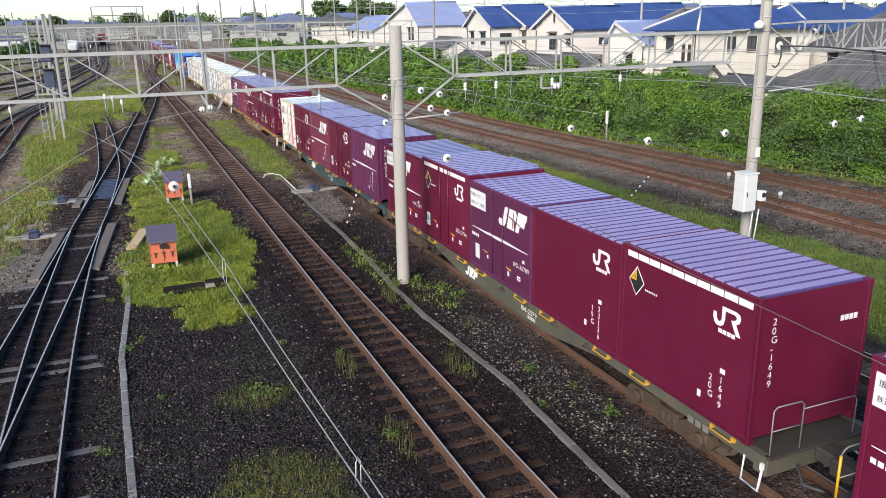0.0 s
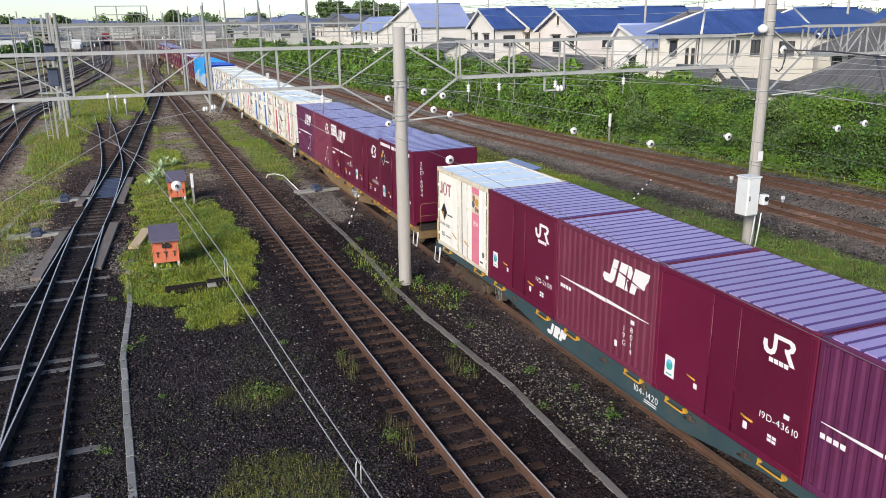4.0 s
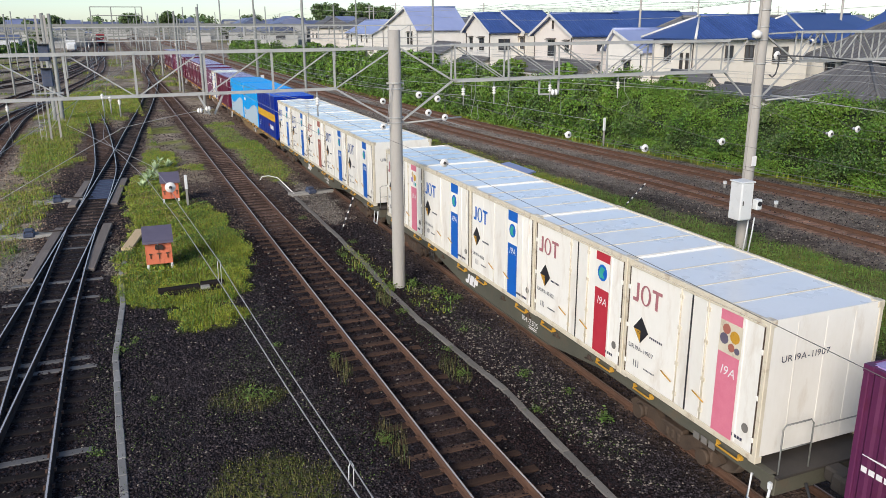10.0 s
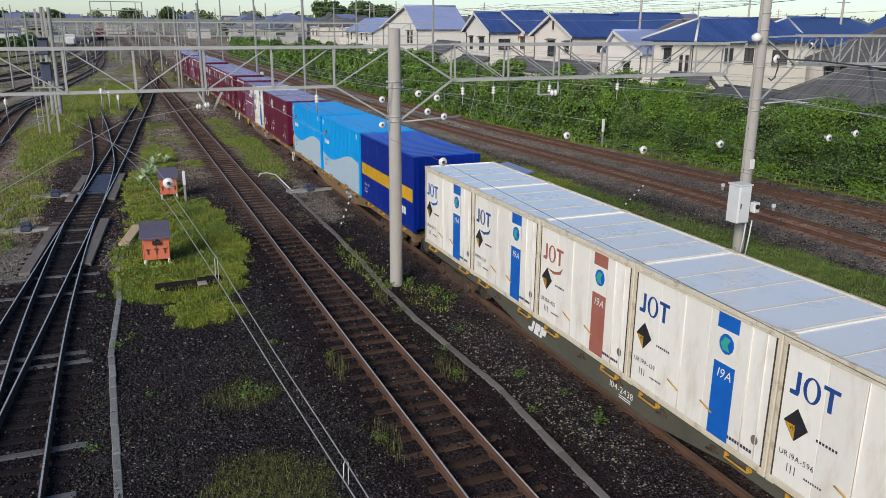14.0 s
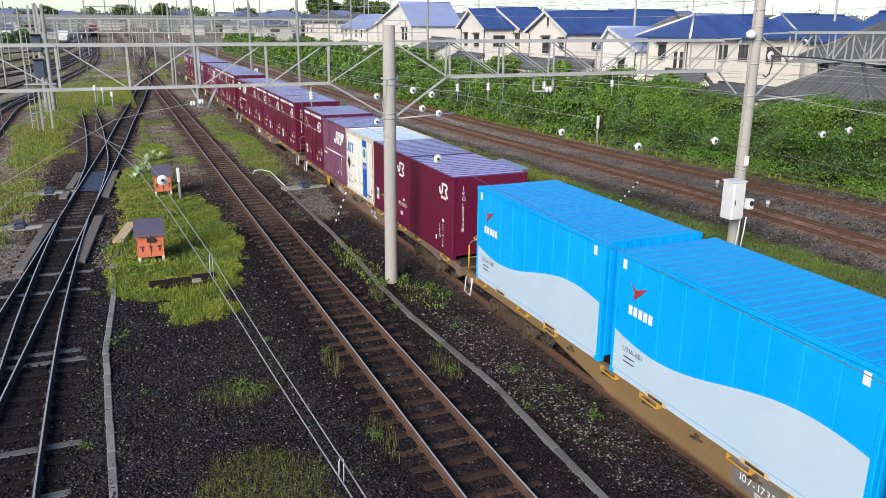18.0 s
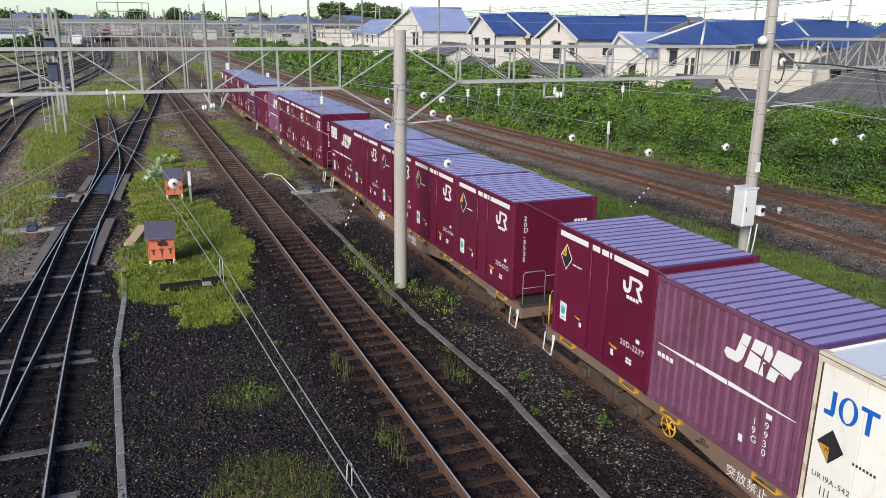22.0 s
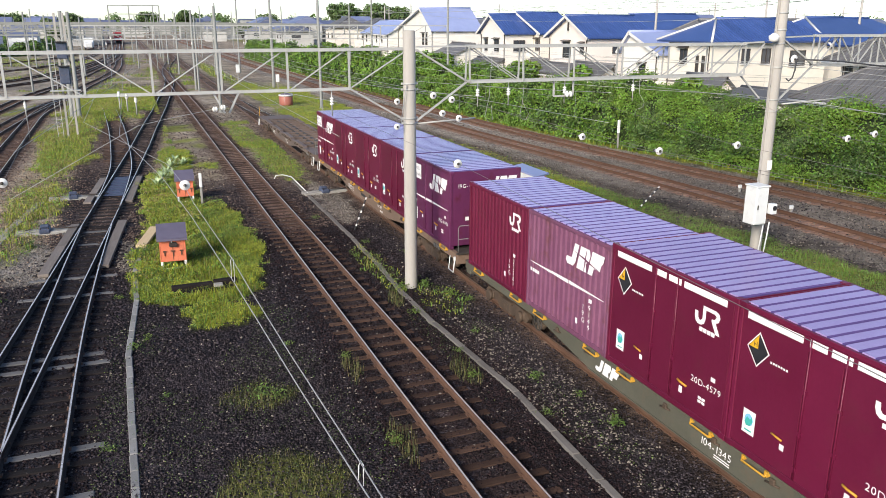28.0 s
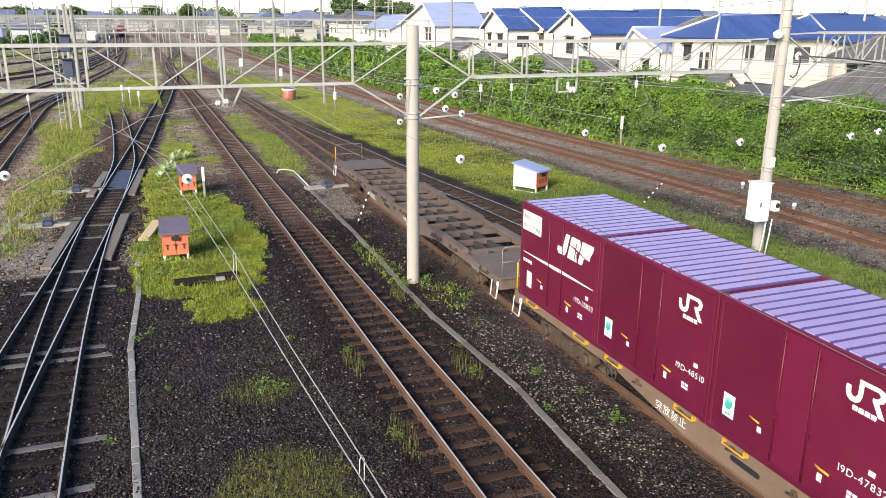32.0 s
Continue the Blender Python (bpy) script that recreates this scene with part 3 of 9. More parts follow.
TRAIN_X, MIDDLE_X = 10.216, 5.575
LINES = {
    "middle": [(MIDDLE_X, y) for y in np.arange(-12.0, 420.0, 2.0)],
    "train": [(TRAIN_X, y) for y in np.arange(-30.0, 420.0, 2.0)],
    "diagonal": [(diagonal(y), y) for y in np.arange(-6.0, 56.0, 2.0)] + spline([(diagonal(56), 56), (1.0, 64.4), (2.6, 82), (4.12, 101), (5.2, 116), (5.54, 128), (MIDDLE_X, 138)]),
    "crossover": spline([(MIDDLE_X, 122), (5.72, 134), (6.15, 147), (7.65, 168), (9.2, 184), (10.05, 198), (TRAIN_X, 212)]),
    "parallel": spline([(-2.44, -8), (-2.44, 6), (-2.44, 16), (-2.36, 22), (-2.12, 28), (diagonal(34.5), 34.5)]),
    "branch": spline([(diagonal(37), 37), (-1.18, 42), (-0.90, 48), (-0.98, 56), (-1.25, 66), (-1.6, 74), (-2.0, 82)]),
    "siding": spline([(15.6, 8), (15.1, 18), (14.25, 30), (13.35, 38), (12.75, 46), (11.75, 58), (10.9, 72), (10.35, 86)]),
    "near_main": spline([(26.3, 2), (26.0, 20), (25.8, 30), (25.3, 38), (24.3, 50), (23.6, 62), (23.0, 84), (22.7, 110), (22.0, 200), (21.0, 400)]),
    "far_main": spline([(31.6, 6), (30.8, 20), (29.9, 30), (28.9, 38), (27.7, 50), (26.95, 62), (26.4, 84), (25.9, 110), (25.2, 200), (24.2, 400)]),
    "yard_a": spline([(-7.6, 44), (-7.75, 58), (-7.9, 70), (-7.9, 79), (-7.2, 88), (-6.3, 97), (-5.3, 111), (-3.4, 129), (-1.9, 150), (-1.5, 184), (-1.9, 215), (-2.2, 260), (-2.3, 400)]),
    "yard_g": spline([(-11.4, 48), (-10.2, 62), (-9.2, 75), (-8.1, 86), (-6.5, 96), (-5.6, 107)]),
    "yard_b": spline([(-14.2, 60), (-11.9, 83.5), (-10.6, 99.6), (-8.5, 114.2), (-5.5, 145), (-2.4, 185), (-1.2, 240), (-1.5, 400)]),
    "yard_c": spline([(-23.0, 98), (-15.7, 113.6), (-12.2, 122), (-9.8, 131), (-6.8, 152.4), (-3.8, 185), (-2.2, 215), (-2.6, 400)]),
    "yard_d": spline([(-25.0, 106), (-16.9, 122.3), (-13.3, 133.4), (-7.4, 165.5), (-4.2, 205), (-3.2, 260), (-4.2, 400)]),
    "yard_e": spline([(-34.0, 112), (-26.0, 130), (-20.1, 147.2), (-13.3, 168), (-8.5, 200), (-6.5, 260), (-6.5, 400)]),
    "yard_f": spline([(-44.0, 140), (-32.0, 160), (-20.0, 185), (-12.0, 220), (-9.5, 270), (-9.0, 400)]),
}


def line_x(name, y):
    pts = LINES[name]
    return float(np.interp(y, [p[1] for p in pts], [p[0] for p in pts]))


# hedge foot line
HEDGE = spline([(35.6, 10), (34.3, 20), (33.0, 29), (31.2, 40), (29.5, 52), (28.4, 64), (27.3, 84), (26.6, 106), (25.8, 150), (25.0, 200)])


# ---- ground ----
def bumps(x, y, s, seed=0.0):
    return np.sin(x * s + seed + 1.7 * np.sin(y * s * 0.7 + seed)) * np.cos(y * s * 0.9 - seed * 2 + 1.3 * np.sin(x * s * 0.6))


def blob(x, y, cx, cy, rx, ry, rag=0.25):
    """1 inside an uneven patch, falling to 0 outside."""
    d = np.sqrt(((x - cx) / rx) ** 2 + ((y - cy) / ry) ** 2) + rag * bumps(x, y, 2.3, cx) + 0.12 * bumps(x, y, 5.1, cy)
    return np.clip((1.15 - d) / 0.3, 0, 1)


def near_line(x, y, name, half, soft):
    pts = np.array(LINES[name])
    lx = np.interp(y, pts[:, 1], pts[:, 0], left=1e4, right=1e4)
    return np.clip((half + soft - np.abs(x - lx)) / soft, 0, 1)


def grass_cover(x, y):
    """How much grass grows at a place of the ground."""
    left = np.interp(y, [23.2, 24.2, 26.7, 31, 38, 44], [0.6, -0.45, -0.55, -0.25, 0.7, 1.1])
    right = np.interp(y, [22.5, 24.2, 28.6, 31.4, 37, 44], [2.3, 3.4, 4.1, 3.85, 3.7, 3.1])
    edge = np.minimum(np.minimum(x - left, right - x), (y - 23.4) * 0.8)
    g = np.clip((edge + 0.28 * bumps(x, y, 2.6, 0.5) + 0.16 * bumps(x, y, 6.1, 2.0) + 0.2) / 0.35, 0, 1) * np.clip((40 - y) / 6, 0, 1)
    g = np.maximum(g, 0.9 * blob(x, y, 1.85, 22.2, 0.85, 1.5, 0.35))
    g = np.maximum(g, 0.8 * blob(x, y, 1.3, 39.0, 1.3, 6.5))
    g = np.maximum(g, 0.75 * blob(x, y, 2.2, 50.0, 1.0, 5.0))
    g = np.maximum(g, 0.55 * blob(x, y, 1.75, 12.4, 1.25, 1.5))
    g = np.maximum(g, 0.42 * blob(x, y, 2.1, 16.5, 0.8, 0.7))
    g = np.maximum(g, 0.6 * blob(x, y, 7.9, 47.0, 0.9, 6.0))
    g = np.maximum(g, 0.45 * blob(x, y, 7.6, 60.0, 0.9, 8.0))
    g = np.maximum(g, 0.28 * blob(x, y, 8.2, 21.0, 0.7, 1.6))
    g = np.maximum(g, 0.35 * blob(x, y, 7.3, 24.5, 0.5, 3.0))
    lo = np.interp(y, [6, 20, 30, 40, 55, 75, 95], [16.9, 16.4, 15.5, 14.5, 13.3, 12.1, 11.8])
    hi = np.interp(y, [6, 20, 30, 40, 55, 75, 95, 140], [23.6, 23.4, 22.8, 22.2, 21.2, 20.4, 20.2, 19.8])
    strip = np.clip((x - lo) / 0.8 + 0.4 * bumps(x, y, 1.1), 0, 1) * np.clip((hi - x) / 0.9 + 0.4 * bumps(x, y, 1.3, 2.0), 0, 1)
    strip *= np.clip((120 - y) / 20, 0, 1)
    g = np.maximum(g, strip * (0.75 + 0.25 * bumps(x, y, 0.5)) * np.interp(y, [24, 42], [0.92, 1.0]))
    hx = np.interp(y, [p[1] for p in HEDGE], [p[0] for p in HEDGE])
    g = np.maximum(g, np.clip((x - hx + 0.9) / 0.5 + 0.3 * bumps(x, y, 1.3), 0, 1) * (y > 5) * (y < 200))
    # verge beside the left mast, between the yard tracks and the branch
    g = np.maximum(g, 0.75 * blob(x, y, -4.3, 58.0, 1.6, 13.0))
    g = np.maximum(g, 0.8 * blob(x, y, -3.7, 84.0, 2.3, 16.0))
    g = np.maximum(g, 0.7 * blob(x, y, -4.6, 40.0, 1.2, 6.0, 0.35))
    g = np.maximum(g, 0.5 * blob(x, y, -4.9, 32.0, 1.1, 3.5, 0.35))
    g = np.maximum(g, 0.95 * blob(x, y, -1.6, 90.0, 3.4, 15.0))
    g = np.maximum(g, 0.8 * blob(x, y, 14.5, 104.0, 1.6, 12.0))
    g = np.maximum(g, 0.85 * blob(x, y, 13.6, 140.0, 1.5, 30.0))
    g = np.maximum(g, 0.8 * blob(x, y, 2.2, 92.0, 1.2, 14.0))
    # thin patches of growth all over the wider yard
    yard = np.clip(bumps(x, y, 0.33, 7.0) + 0.6 * bumps(x, y, 0.95, 2.0) + 0.22, 0, 0.9) * np.clip((y - 40) / 12, 0, 1) * (x < 9.0)
    yard *= np.clip((330 - y) / 60, 0, 1)
    for n in ("middle", "diagonal", "branch", "yard_a", "yard_b", "yard_c", "yard_d", "yard_e", "yard_f", "yard_g"):
        yard = yard * (1 - 0.9 * near_line(x, y, n, 0.8, 0.5))
    g = np.maximum(g, yard)
    far = np.clip((np.abs(x + 2) - 42) / 8, 0, 1) + np.clip((-27 - x) / 6, 0, 1) * np.clip((y - 60) / 30, 0, 1) * 0.7
    return np.clip(np.maximum(g, np.clip(far, 0, 0.8)), 0, 1)


YARD = ("yard_a", "yard_b", "yard_c", "yard_d", "yard_e", "yard_f", "yard_g", "crossover")


def soil_cover(x, y):
    s = np.zeros_like(x)
    for n in ("middle", "train", "diagonal", "parallel", "branch", "near_main", "far_main", "siding"):
        s = np.maximum(s, near_line(x, y, n, 0.7, 0.9) * (0.75 - np.clip((36 - y) / 6, 0, 1) * {"middle": 0.5, "parallel": 0.72, "diagonal": 0.72}.get(n, 0.0)))
    for n in YARD:
        s = np.maximum(s, near_line(x, y, n, 0.9, 0.8) * 0.95)
    s = np.maximum(s, np.clip((y - 34) / 12, 0, 1) * (x > 2.6) * (x < 9.6) * 0.9)
    s = np.maximum(s, np.clip((y - 40) / 15, 0, 1) * (x > -8) * (x < 12) * 0.8)
    s = np.maximum(s, np.clip((y - 24) / 14, 0, 1) * np.clip((-3.2 - x) / 1.0, 0, 1) * 0.9)
    s = np.maximum(s, np.clip((y - 90) / 40, 0, 1) * 0.8)
    return np.clip(s, 0, 1)


def dry_cover(x, y):
    """Light dry earth of the wider yard."""
    d = np.clip((y - 36) / 10, 0, 1) * (x > 0.4) * (x < 9.3) * (0.72 + 0.12 * bumps(x, y, 0.6))
    d = np.maximum(d, np.clip((y - 26) / 8, 0, 1) * np.clip((-2.9 - x) / 0.8, 0, 1) * (0.9 + 0.2 * bumps(x, y, 0.9, 1.0)))
    d = np.maximum(d, np.clip((y - 52) / 18, 0, 1) * (0.85 + 0.15 * bumps(x, y, 0.4)))
    d = np.maximum(d, np.clip((x - 19.5) / 1.5, 0, 1) * 0.5)
    for n in ("middle", "train", "diagonal", "branch") + YARD:
        d = d * (1 - (0.9 if n in YARD else 0.65) * near_line(x, y, n, 0.9, 0.7))
    return np.clip(d, 0, 1)


def rust_cover(x, y):
    r = np.zeros_like(x)
    for n in ("near_main", "far_main"):
        r = np.maximum(r, near_line(x, y, n, 0.95, 0.35))
    r = np.maximum(r, near_line(x, y, "middle", 0.6, 0.4) * (0.6 - 0.38 * np.clip((32 - y) / 6, 0, 1)))
    return r


def pale_cover(x, y):
    p = blob(x, y, 8.4, 35.5, 0.8, 4.5) * 0.8
    p = np.maximum(p, blob(x, y, 8.35, 15.6, 0.8, 5.0) * 0.2)
    p = np.maximum(p, blob(x, y, -3.9, 29.5, 1.1, 2.6) * 0.9)
    p = np.maximum(p, blob(x, y, -0.7, 29.6, 0.45, 2.5) * 0.6)
    p = np.maximum(p, blob(x, y, -6.8, 72.0, 1.6, 9.0) * 0.9)
    for n in ("near_main", "far_main"):
        p = np.maximum(p, near_line(x, y, n, 2.1, 0.9) * np.interp(y, [30, 50], [0.5, 1.0]))
    p = np.maximum(p, np.clip((y - 34) / 10, 0, 1) * np.clip((-6 - x) / 1.5, 0, 1) * (0.6 + 0.25 * bumps(x, y, 0.5, 4.0)))
    for n in YARD:
        p = p * (1 - 0.9 * near_line(x, y, n, 0.9, 0.7))
    return p


def ground_height(x, y):
    z = GROUND + 0.025 * bumps(x, y, 1.9) + 0.012 * bumps(x, y, 4.7, 1.0)
    for n in ("middle", "train", "diagonal", "parallel", "branch", "near_main", "far_main", "siding", "yard_a", "yard_b"):
        z = z + near_line(x, y, n, 0.9, 0.7) * (GROUND - 0.005 - z) * 0.9
    return np.where((np.abs(x) > 60) | (y > 170), GROUND, z)


def build_ground():
    xs = np.concatenate([-np.geomspace(20, 3000, 26)[::-1], np.arange(-19.6, 40, 0.4), np.geomspace(40.2, 3500, 28)])
    ys = np.concatenate([[-600, -200, -80, -40, -20, -8, 0], np.arange(4, 70, 0.4), np.arange(70, 130, 1.2), np.geomspace(131, 4800, 34)])
    X, Y = np.meshgrid(xs, ys)
    Z = ground_height(X, Y)
    nx, ny = len(xs), len(ys)
    v = np.stack([X, Y, Z], -1).reshape(-1, 3)
    i = np.arange(nx * ny).reshape(ny, nx)
    a, b, c, d = i[:-1, :-1].ravel(), i[:-1, 1:].ravel(), i[1:, 1:].ravel(), i[1:, :-1].ravel()
    tris = np.concatenate([np.stack([a, b, c], -1), np.stack([a, c, d], -1)])
    me = tri_mesh("ground", v, tris, [M["ground"]], smooth=True)
    for n, fn in (("grass", grass_cover), ("soil", soil_cover), ("dry", dry_cover), ("rust", rust_cover), ("pale", pale_cover)):
        at = me.attributes.new(n, "FLOAT", "POINT")
        at.data.foreach_set("value", fn(X, Y).ravel().astype(np.float32))
    tagged(new("ground", me), "dark brown ballast and soil with patches of green grass", "ground", kind="structure")


build_ground()


# ---- tracks ----
RAIL_PROFILE = [(-0.028, -0.003), (-0.017, 0.0), (0.017, 0.0), (0.028, -0.003), (0.034, -0.012), (0.009, -0.05), (0.009, -0.125), (0.06, -0.14), (0.06, -0.153),
                (-0.06, -0.153), (-0.06, -0.14), (-0.009, -0.125), (-0.009, -0.05), (-0.034, -0.012)]
RAIL_MATS = [0, 1] + [0] * 12
GAUGE = 1.067


def sleeper_mesh(length, mat):
    g = Geo()
    g.box(-length / 2, length / 2, -0.105, 0.105, -0.13, 0.0, 0.015)
    return g.mesh("sleeper", mat)


SLEEPER = sleeper_mesh(2.1, M["sleeper"])
RUST_SLEEPER = sleeper_mesh(2.1, M["sleeper_rust"])
BEARERS = [sleeper_mesh(2.1 + 0.3 * k, M["sleeper_dark"]) for k in range(6)]
PALE_BEARERS = [sleeper_mesh(2.1 + 0.3 * k, M["sleeper_pale"]) for k in range(6)]


def offset_line(pts, off):
    out = []
    for i, (x, y) in enumerate(pts):
        a, b = pts[max(0, i - 1)], pts[min(len(pts) - 1, i + 1)]
        d = Vector((b[0] - a[0], b[1] - a[1])).normalized()
        out.append((x + d.y * off, y - d.x * off, 0.0))
    return out


def chairs(g, x, y, ang):
    """Base plate and clips of a rail fastening on a sleeper."""
    c, s = math.cos(ang), math.sin(ang)
    k = len(g.v)
    g.box(-0.10, 0.10, -0.075, 0.075, -0.155, -0.138, 0.0)
    g.box(-0.085, -0.05, -0.03, 0.03, -0.14, -0.115, 0.0)
    g.box(0.05, 0.085, -0.03, 0.03, -0.14, -0.115, 0.0)
    for i in range(k, len(g.v)):
        u, w, z = g.v[i]
        g.v[i] = (x + u * c - w * s, y + u * s + w * c, z)


def build_track(name, label, y0, y1, rails=("rail", "rail_top"), sleepers=None, pitch=0.62, bearer=None, far=130.0):
    pts = [p for p in LINES[name] if y0 <= p[1] <= y1]
    top = tagged(new("track_" + name), label, "railway track", kind="structure")
    for side in (-1, 1):
        g = Geo()
        g.sweep(RAIL_PROFILE, offset_line(pts, side * (GAUGE + 0.065) / 2), mats=RAIL_MATS)
        part("rail", g, [M[rails[0]], M[rails[1]]], top)
    rng = random.Random(name)
    fast = Geo()
    y, (s0, s1) = (sleepers or (y0, y1))[0], (sleepers or (y0, y1))
    while y < min(s1, far):
        x = line_x(name, y)
        slope = (line_x(name, y + 0.5) - line_x(name, y - 0.5))
        ang = -math.atan(slope)
        shift, me = 0.0, RUST_SLEEPER if name in ("near_main", "far_main") else SLEEPER
        if bearer:
            shift, k = bearer(y)
            me = (PALE_BEARERS if rng.random() < .26 and y < 34 else BEARERS)[min(5, max(0, k))]
        part("sleeper", me, None, top, at=Matrix.Translation((x + shift + rng.uniform(-.04, .04), y, GROUND + (-0.028 if name == "train" else 0.020) + rng.uniform(-.012, .008)))
             @ pose(0, 0, 0, 0, 0, math.degrees(ang) + rng.uniform(-1.4, 1.4)))
        if y < 45:
            for sd in (-1, 1):
                chairs(fast, x + sd * (GAUGE + 0.065) / 2, y, ang)
        y += pitch + rng.uniform(-.03, .03)
    if fast.v:
        part("rail_fastening", fast, M["rail"], top, kind="stuff")
    return top


RUSTY, SHINY, DARK = ("rail", "rail_dull"), ("rail", "rail_top"), ("rail_dark", "rail_blue")
build_track("middle", "straight track with worn rails on weathered timber sleepers", -12, 400, SHINY, (4, 120))
build_track("train", "straight track under the freight train, brown rails", -30, 400, RUSTY, (4, 120))
build_track("diagonal", "track crossing at a slant over to its neighbour, bright rail heads", -6, 138, DARK, (34.4, 100), bearer=lambda y: (0.0, 0 if y < 37 or y > 50 else 2))
build_track("parallel", "track curving out of the points, dark bearers", -8, 34.5, DARK, (2, 34.3),
            bearer=lambda y: ((diagonal(y) - line_x("parallel", y)) / 2, int(round(abs(diagonal(y) - line_x("parallel", y)) / 0.3)) + 1))
build_track("branch", "branch track leaving the points and ending in weeds", 37, 82, DARK, (51, 76))
build_track("siding", "siding curving away behind the train, dark sleepers", 8, 86, DARK, (14, 76))
build_track("near_main", "rust-brown main line beside the grass strip", 2, 400, RUSTY, (12, 100))
build_track("far_main", "rust-brown main line at the foot of the hedge", 6, 400, RUSTY, (14, 80))
for yn in YARD:
    ys = [p[1] for p in LINES[yn]]
    build_track(yn, "yard track curving through pale gravel", ys[0], ys[-1], SHINY, (ys[0], {"yard_a": 104, "yard_b": 104, "yard_g": 95}.get(yn, 0)))

# ---- poles, gantries, insulators, wires ----
def disc_insulator(g, p, axis, n=2, r=.13, step=.1):
    if axis == "y" and n == 2:
        # a single white dish on a neck, strung in a wire
        g.lathe([(.018, -.03), (.035, -.03), (.04, -.008), (r * .93, -.022), (r, -.004), (r * .9, .012), (.05, .03), (.042, .13), (.02, .15)], p, axis, 14)
        g.mi = 1
        g.lathe([(.012, -.055), (.030, -.052), (.034, -.028)], p, axis, 8)
        g.lathe([(.030, .14), (.030, .20), (.012, .22)], p, axis, 8)
        g.mi = 0
        return
    for i in range(n):
        h = i * step
        g.lathe([(.03, h - .045), (r * .55, h - .03), (r, h - .012), (r, h + .012), (r * .5, h + .03), (.03, h + .045)], p, axis, 12)


def concrete_pole(x, y, top, r0=.185, r1=.165, label="round grey concrete catenary pole with steel bands", bands=(5.2, 5.05, 6.05, 6.22)):
    ob = thing("catenary_pole", pose(x, y, GROUND), label, "pole", "catenary poles")
    g = Geo()
    h = top - GROUND
    g.lathe([(r0 + .01, -.1), (r0, .0), (r0 - (r0 - r1) * .5, h * .5), (r1, h - .02), (r1 - .03, h)], (0, 0, 0), "z", 20)
    part("shaft", g, M["pole"], ob)
    for z in bands:
        g = Geo()
        rr = r0 - (r0 - r1) * z / h + .012
        z -= GROUND
        g.lathe([(rr - .004, z - .028), (rr - .004, z + .028)], (0, 0, 0), "z", 20)
        g.box(-rr - .06, -rr + .02, -.02, .02, z - .03, z + .03)
        g.box(rr - .02, rr + .06, -.02, .02, z - .03, z + .03)
        part("band", g, M["steel"], ob)
    return ob


def steel_pole(x, y, top, r=.11):
    ob = thing("catenary_mast", pose(x, y, GROUND), "slender grey steel catenary mast beside the tracks", "pole", "catenary masts")
    g = Geo()
    g.lathe([(r + .01, -.1), (r * .85, .3), (r * .62, top - GROUND)], (0, 0, 0), "z", 10)
    part("shaft", g, M["mast"], ob)
    if y < 90:
        g = Geo()
        g.box(-r - .04, r + .04, -r - .04, r + .04, -.1, .12, .02)
        part("foot", g, M["concrete"], ob)
    return ob


def truss(ob, xs, y, zt, zb, lean, depth=0.0, bar=.06, joined=False):
    """Chords, uprights and diagonals between panel points xs; lean: per panel, 1 rises to the right, -1 falls."""
    if joined:
        # too far off to tell the bars apart
        g = Geo()
        for z in (zt, zb):
            g.bar((xs[0], y, z), (xs[-1], y, z), bar, bar * 1.2)
        for i, x in enumerate(xs):
            g.bar((x, y, zb), (x, y, zt), bar, bar)
            if i:
                a, b = (zb, zt) if i % 2 else (zt, zb)
                g.bar((xs[i - 1], y + .03, a), (x, y + .03, b), bar * .9, .05)
        part("lattice", g, M["mast"], ob)
        return
    planes = (0.0,) if depth == 0 else (-depth / 2, depth / 2)
    for dy in planes:
        for z, w in ((zt, .085), (zb, .075)):
            g = Geo()
            g.bar((xs[0], y + dy, z), (xs[-1], y + dy, z), w * .6, w)
            g.bar((xs[0], y + dy - .05, z - w / 2), (xs[-1], y + dy - .05, z - w / 2), .06, .012)
            part("chord", g, M["steel"], ob)
        for i, x in enumerate(xs):
            g = Geo()
            g.bar((x, y + dy - .03, zb), (x + (.0 if depth == 0 else .03 * (1 if dy > 0 else -1)), y + dy - .03, zt), bar, .03)
            part("upright", g, M["steel"], ob)
        for i in range(len(xs) - 1):
            l = lean[i % len(lean)]
            a, b = (zb, zt) if l > 0 else (zt, zb)
            g = Geo()
            g.bar((xs[i] + .05, y + dy + .03, a), (xs[i + 1] - .05, y + dy + .03, b), bar * .9, .03)
            part("diagonal", g, M["steel"], ob)
    if depth:
        for x in xs:
            for z in (zt, zb):
                g = Geo()
                g.bar((x, y - depth / 2, z), (x, y + depth / 2, z), .04, .04)
                part("tie", g, M["steel"], ob)


def hanger(ob, x, y, z, drop=.75):
    """Short stem with a stack of discs under a beam."""
    g = Geo()
    g.tube((x, y, z), (x, y, z - drop), .018, n=6)
    st = part("hanger", g, M["steel"], ob)
    g = Geo()
    disc_insulator(g, (x, y, z - drop + .35), "z", 3 if drop > .7 else 2, .062 if drop > .7 else .042, .075 if drop > .7 else .055)
    part("insulator", g, [M["porcelain"], M["under"]], st)


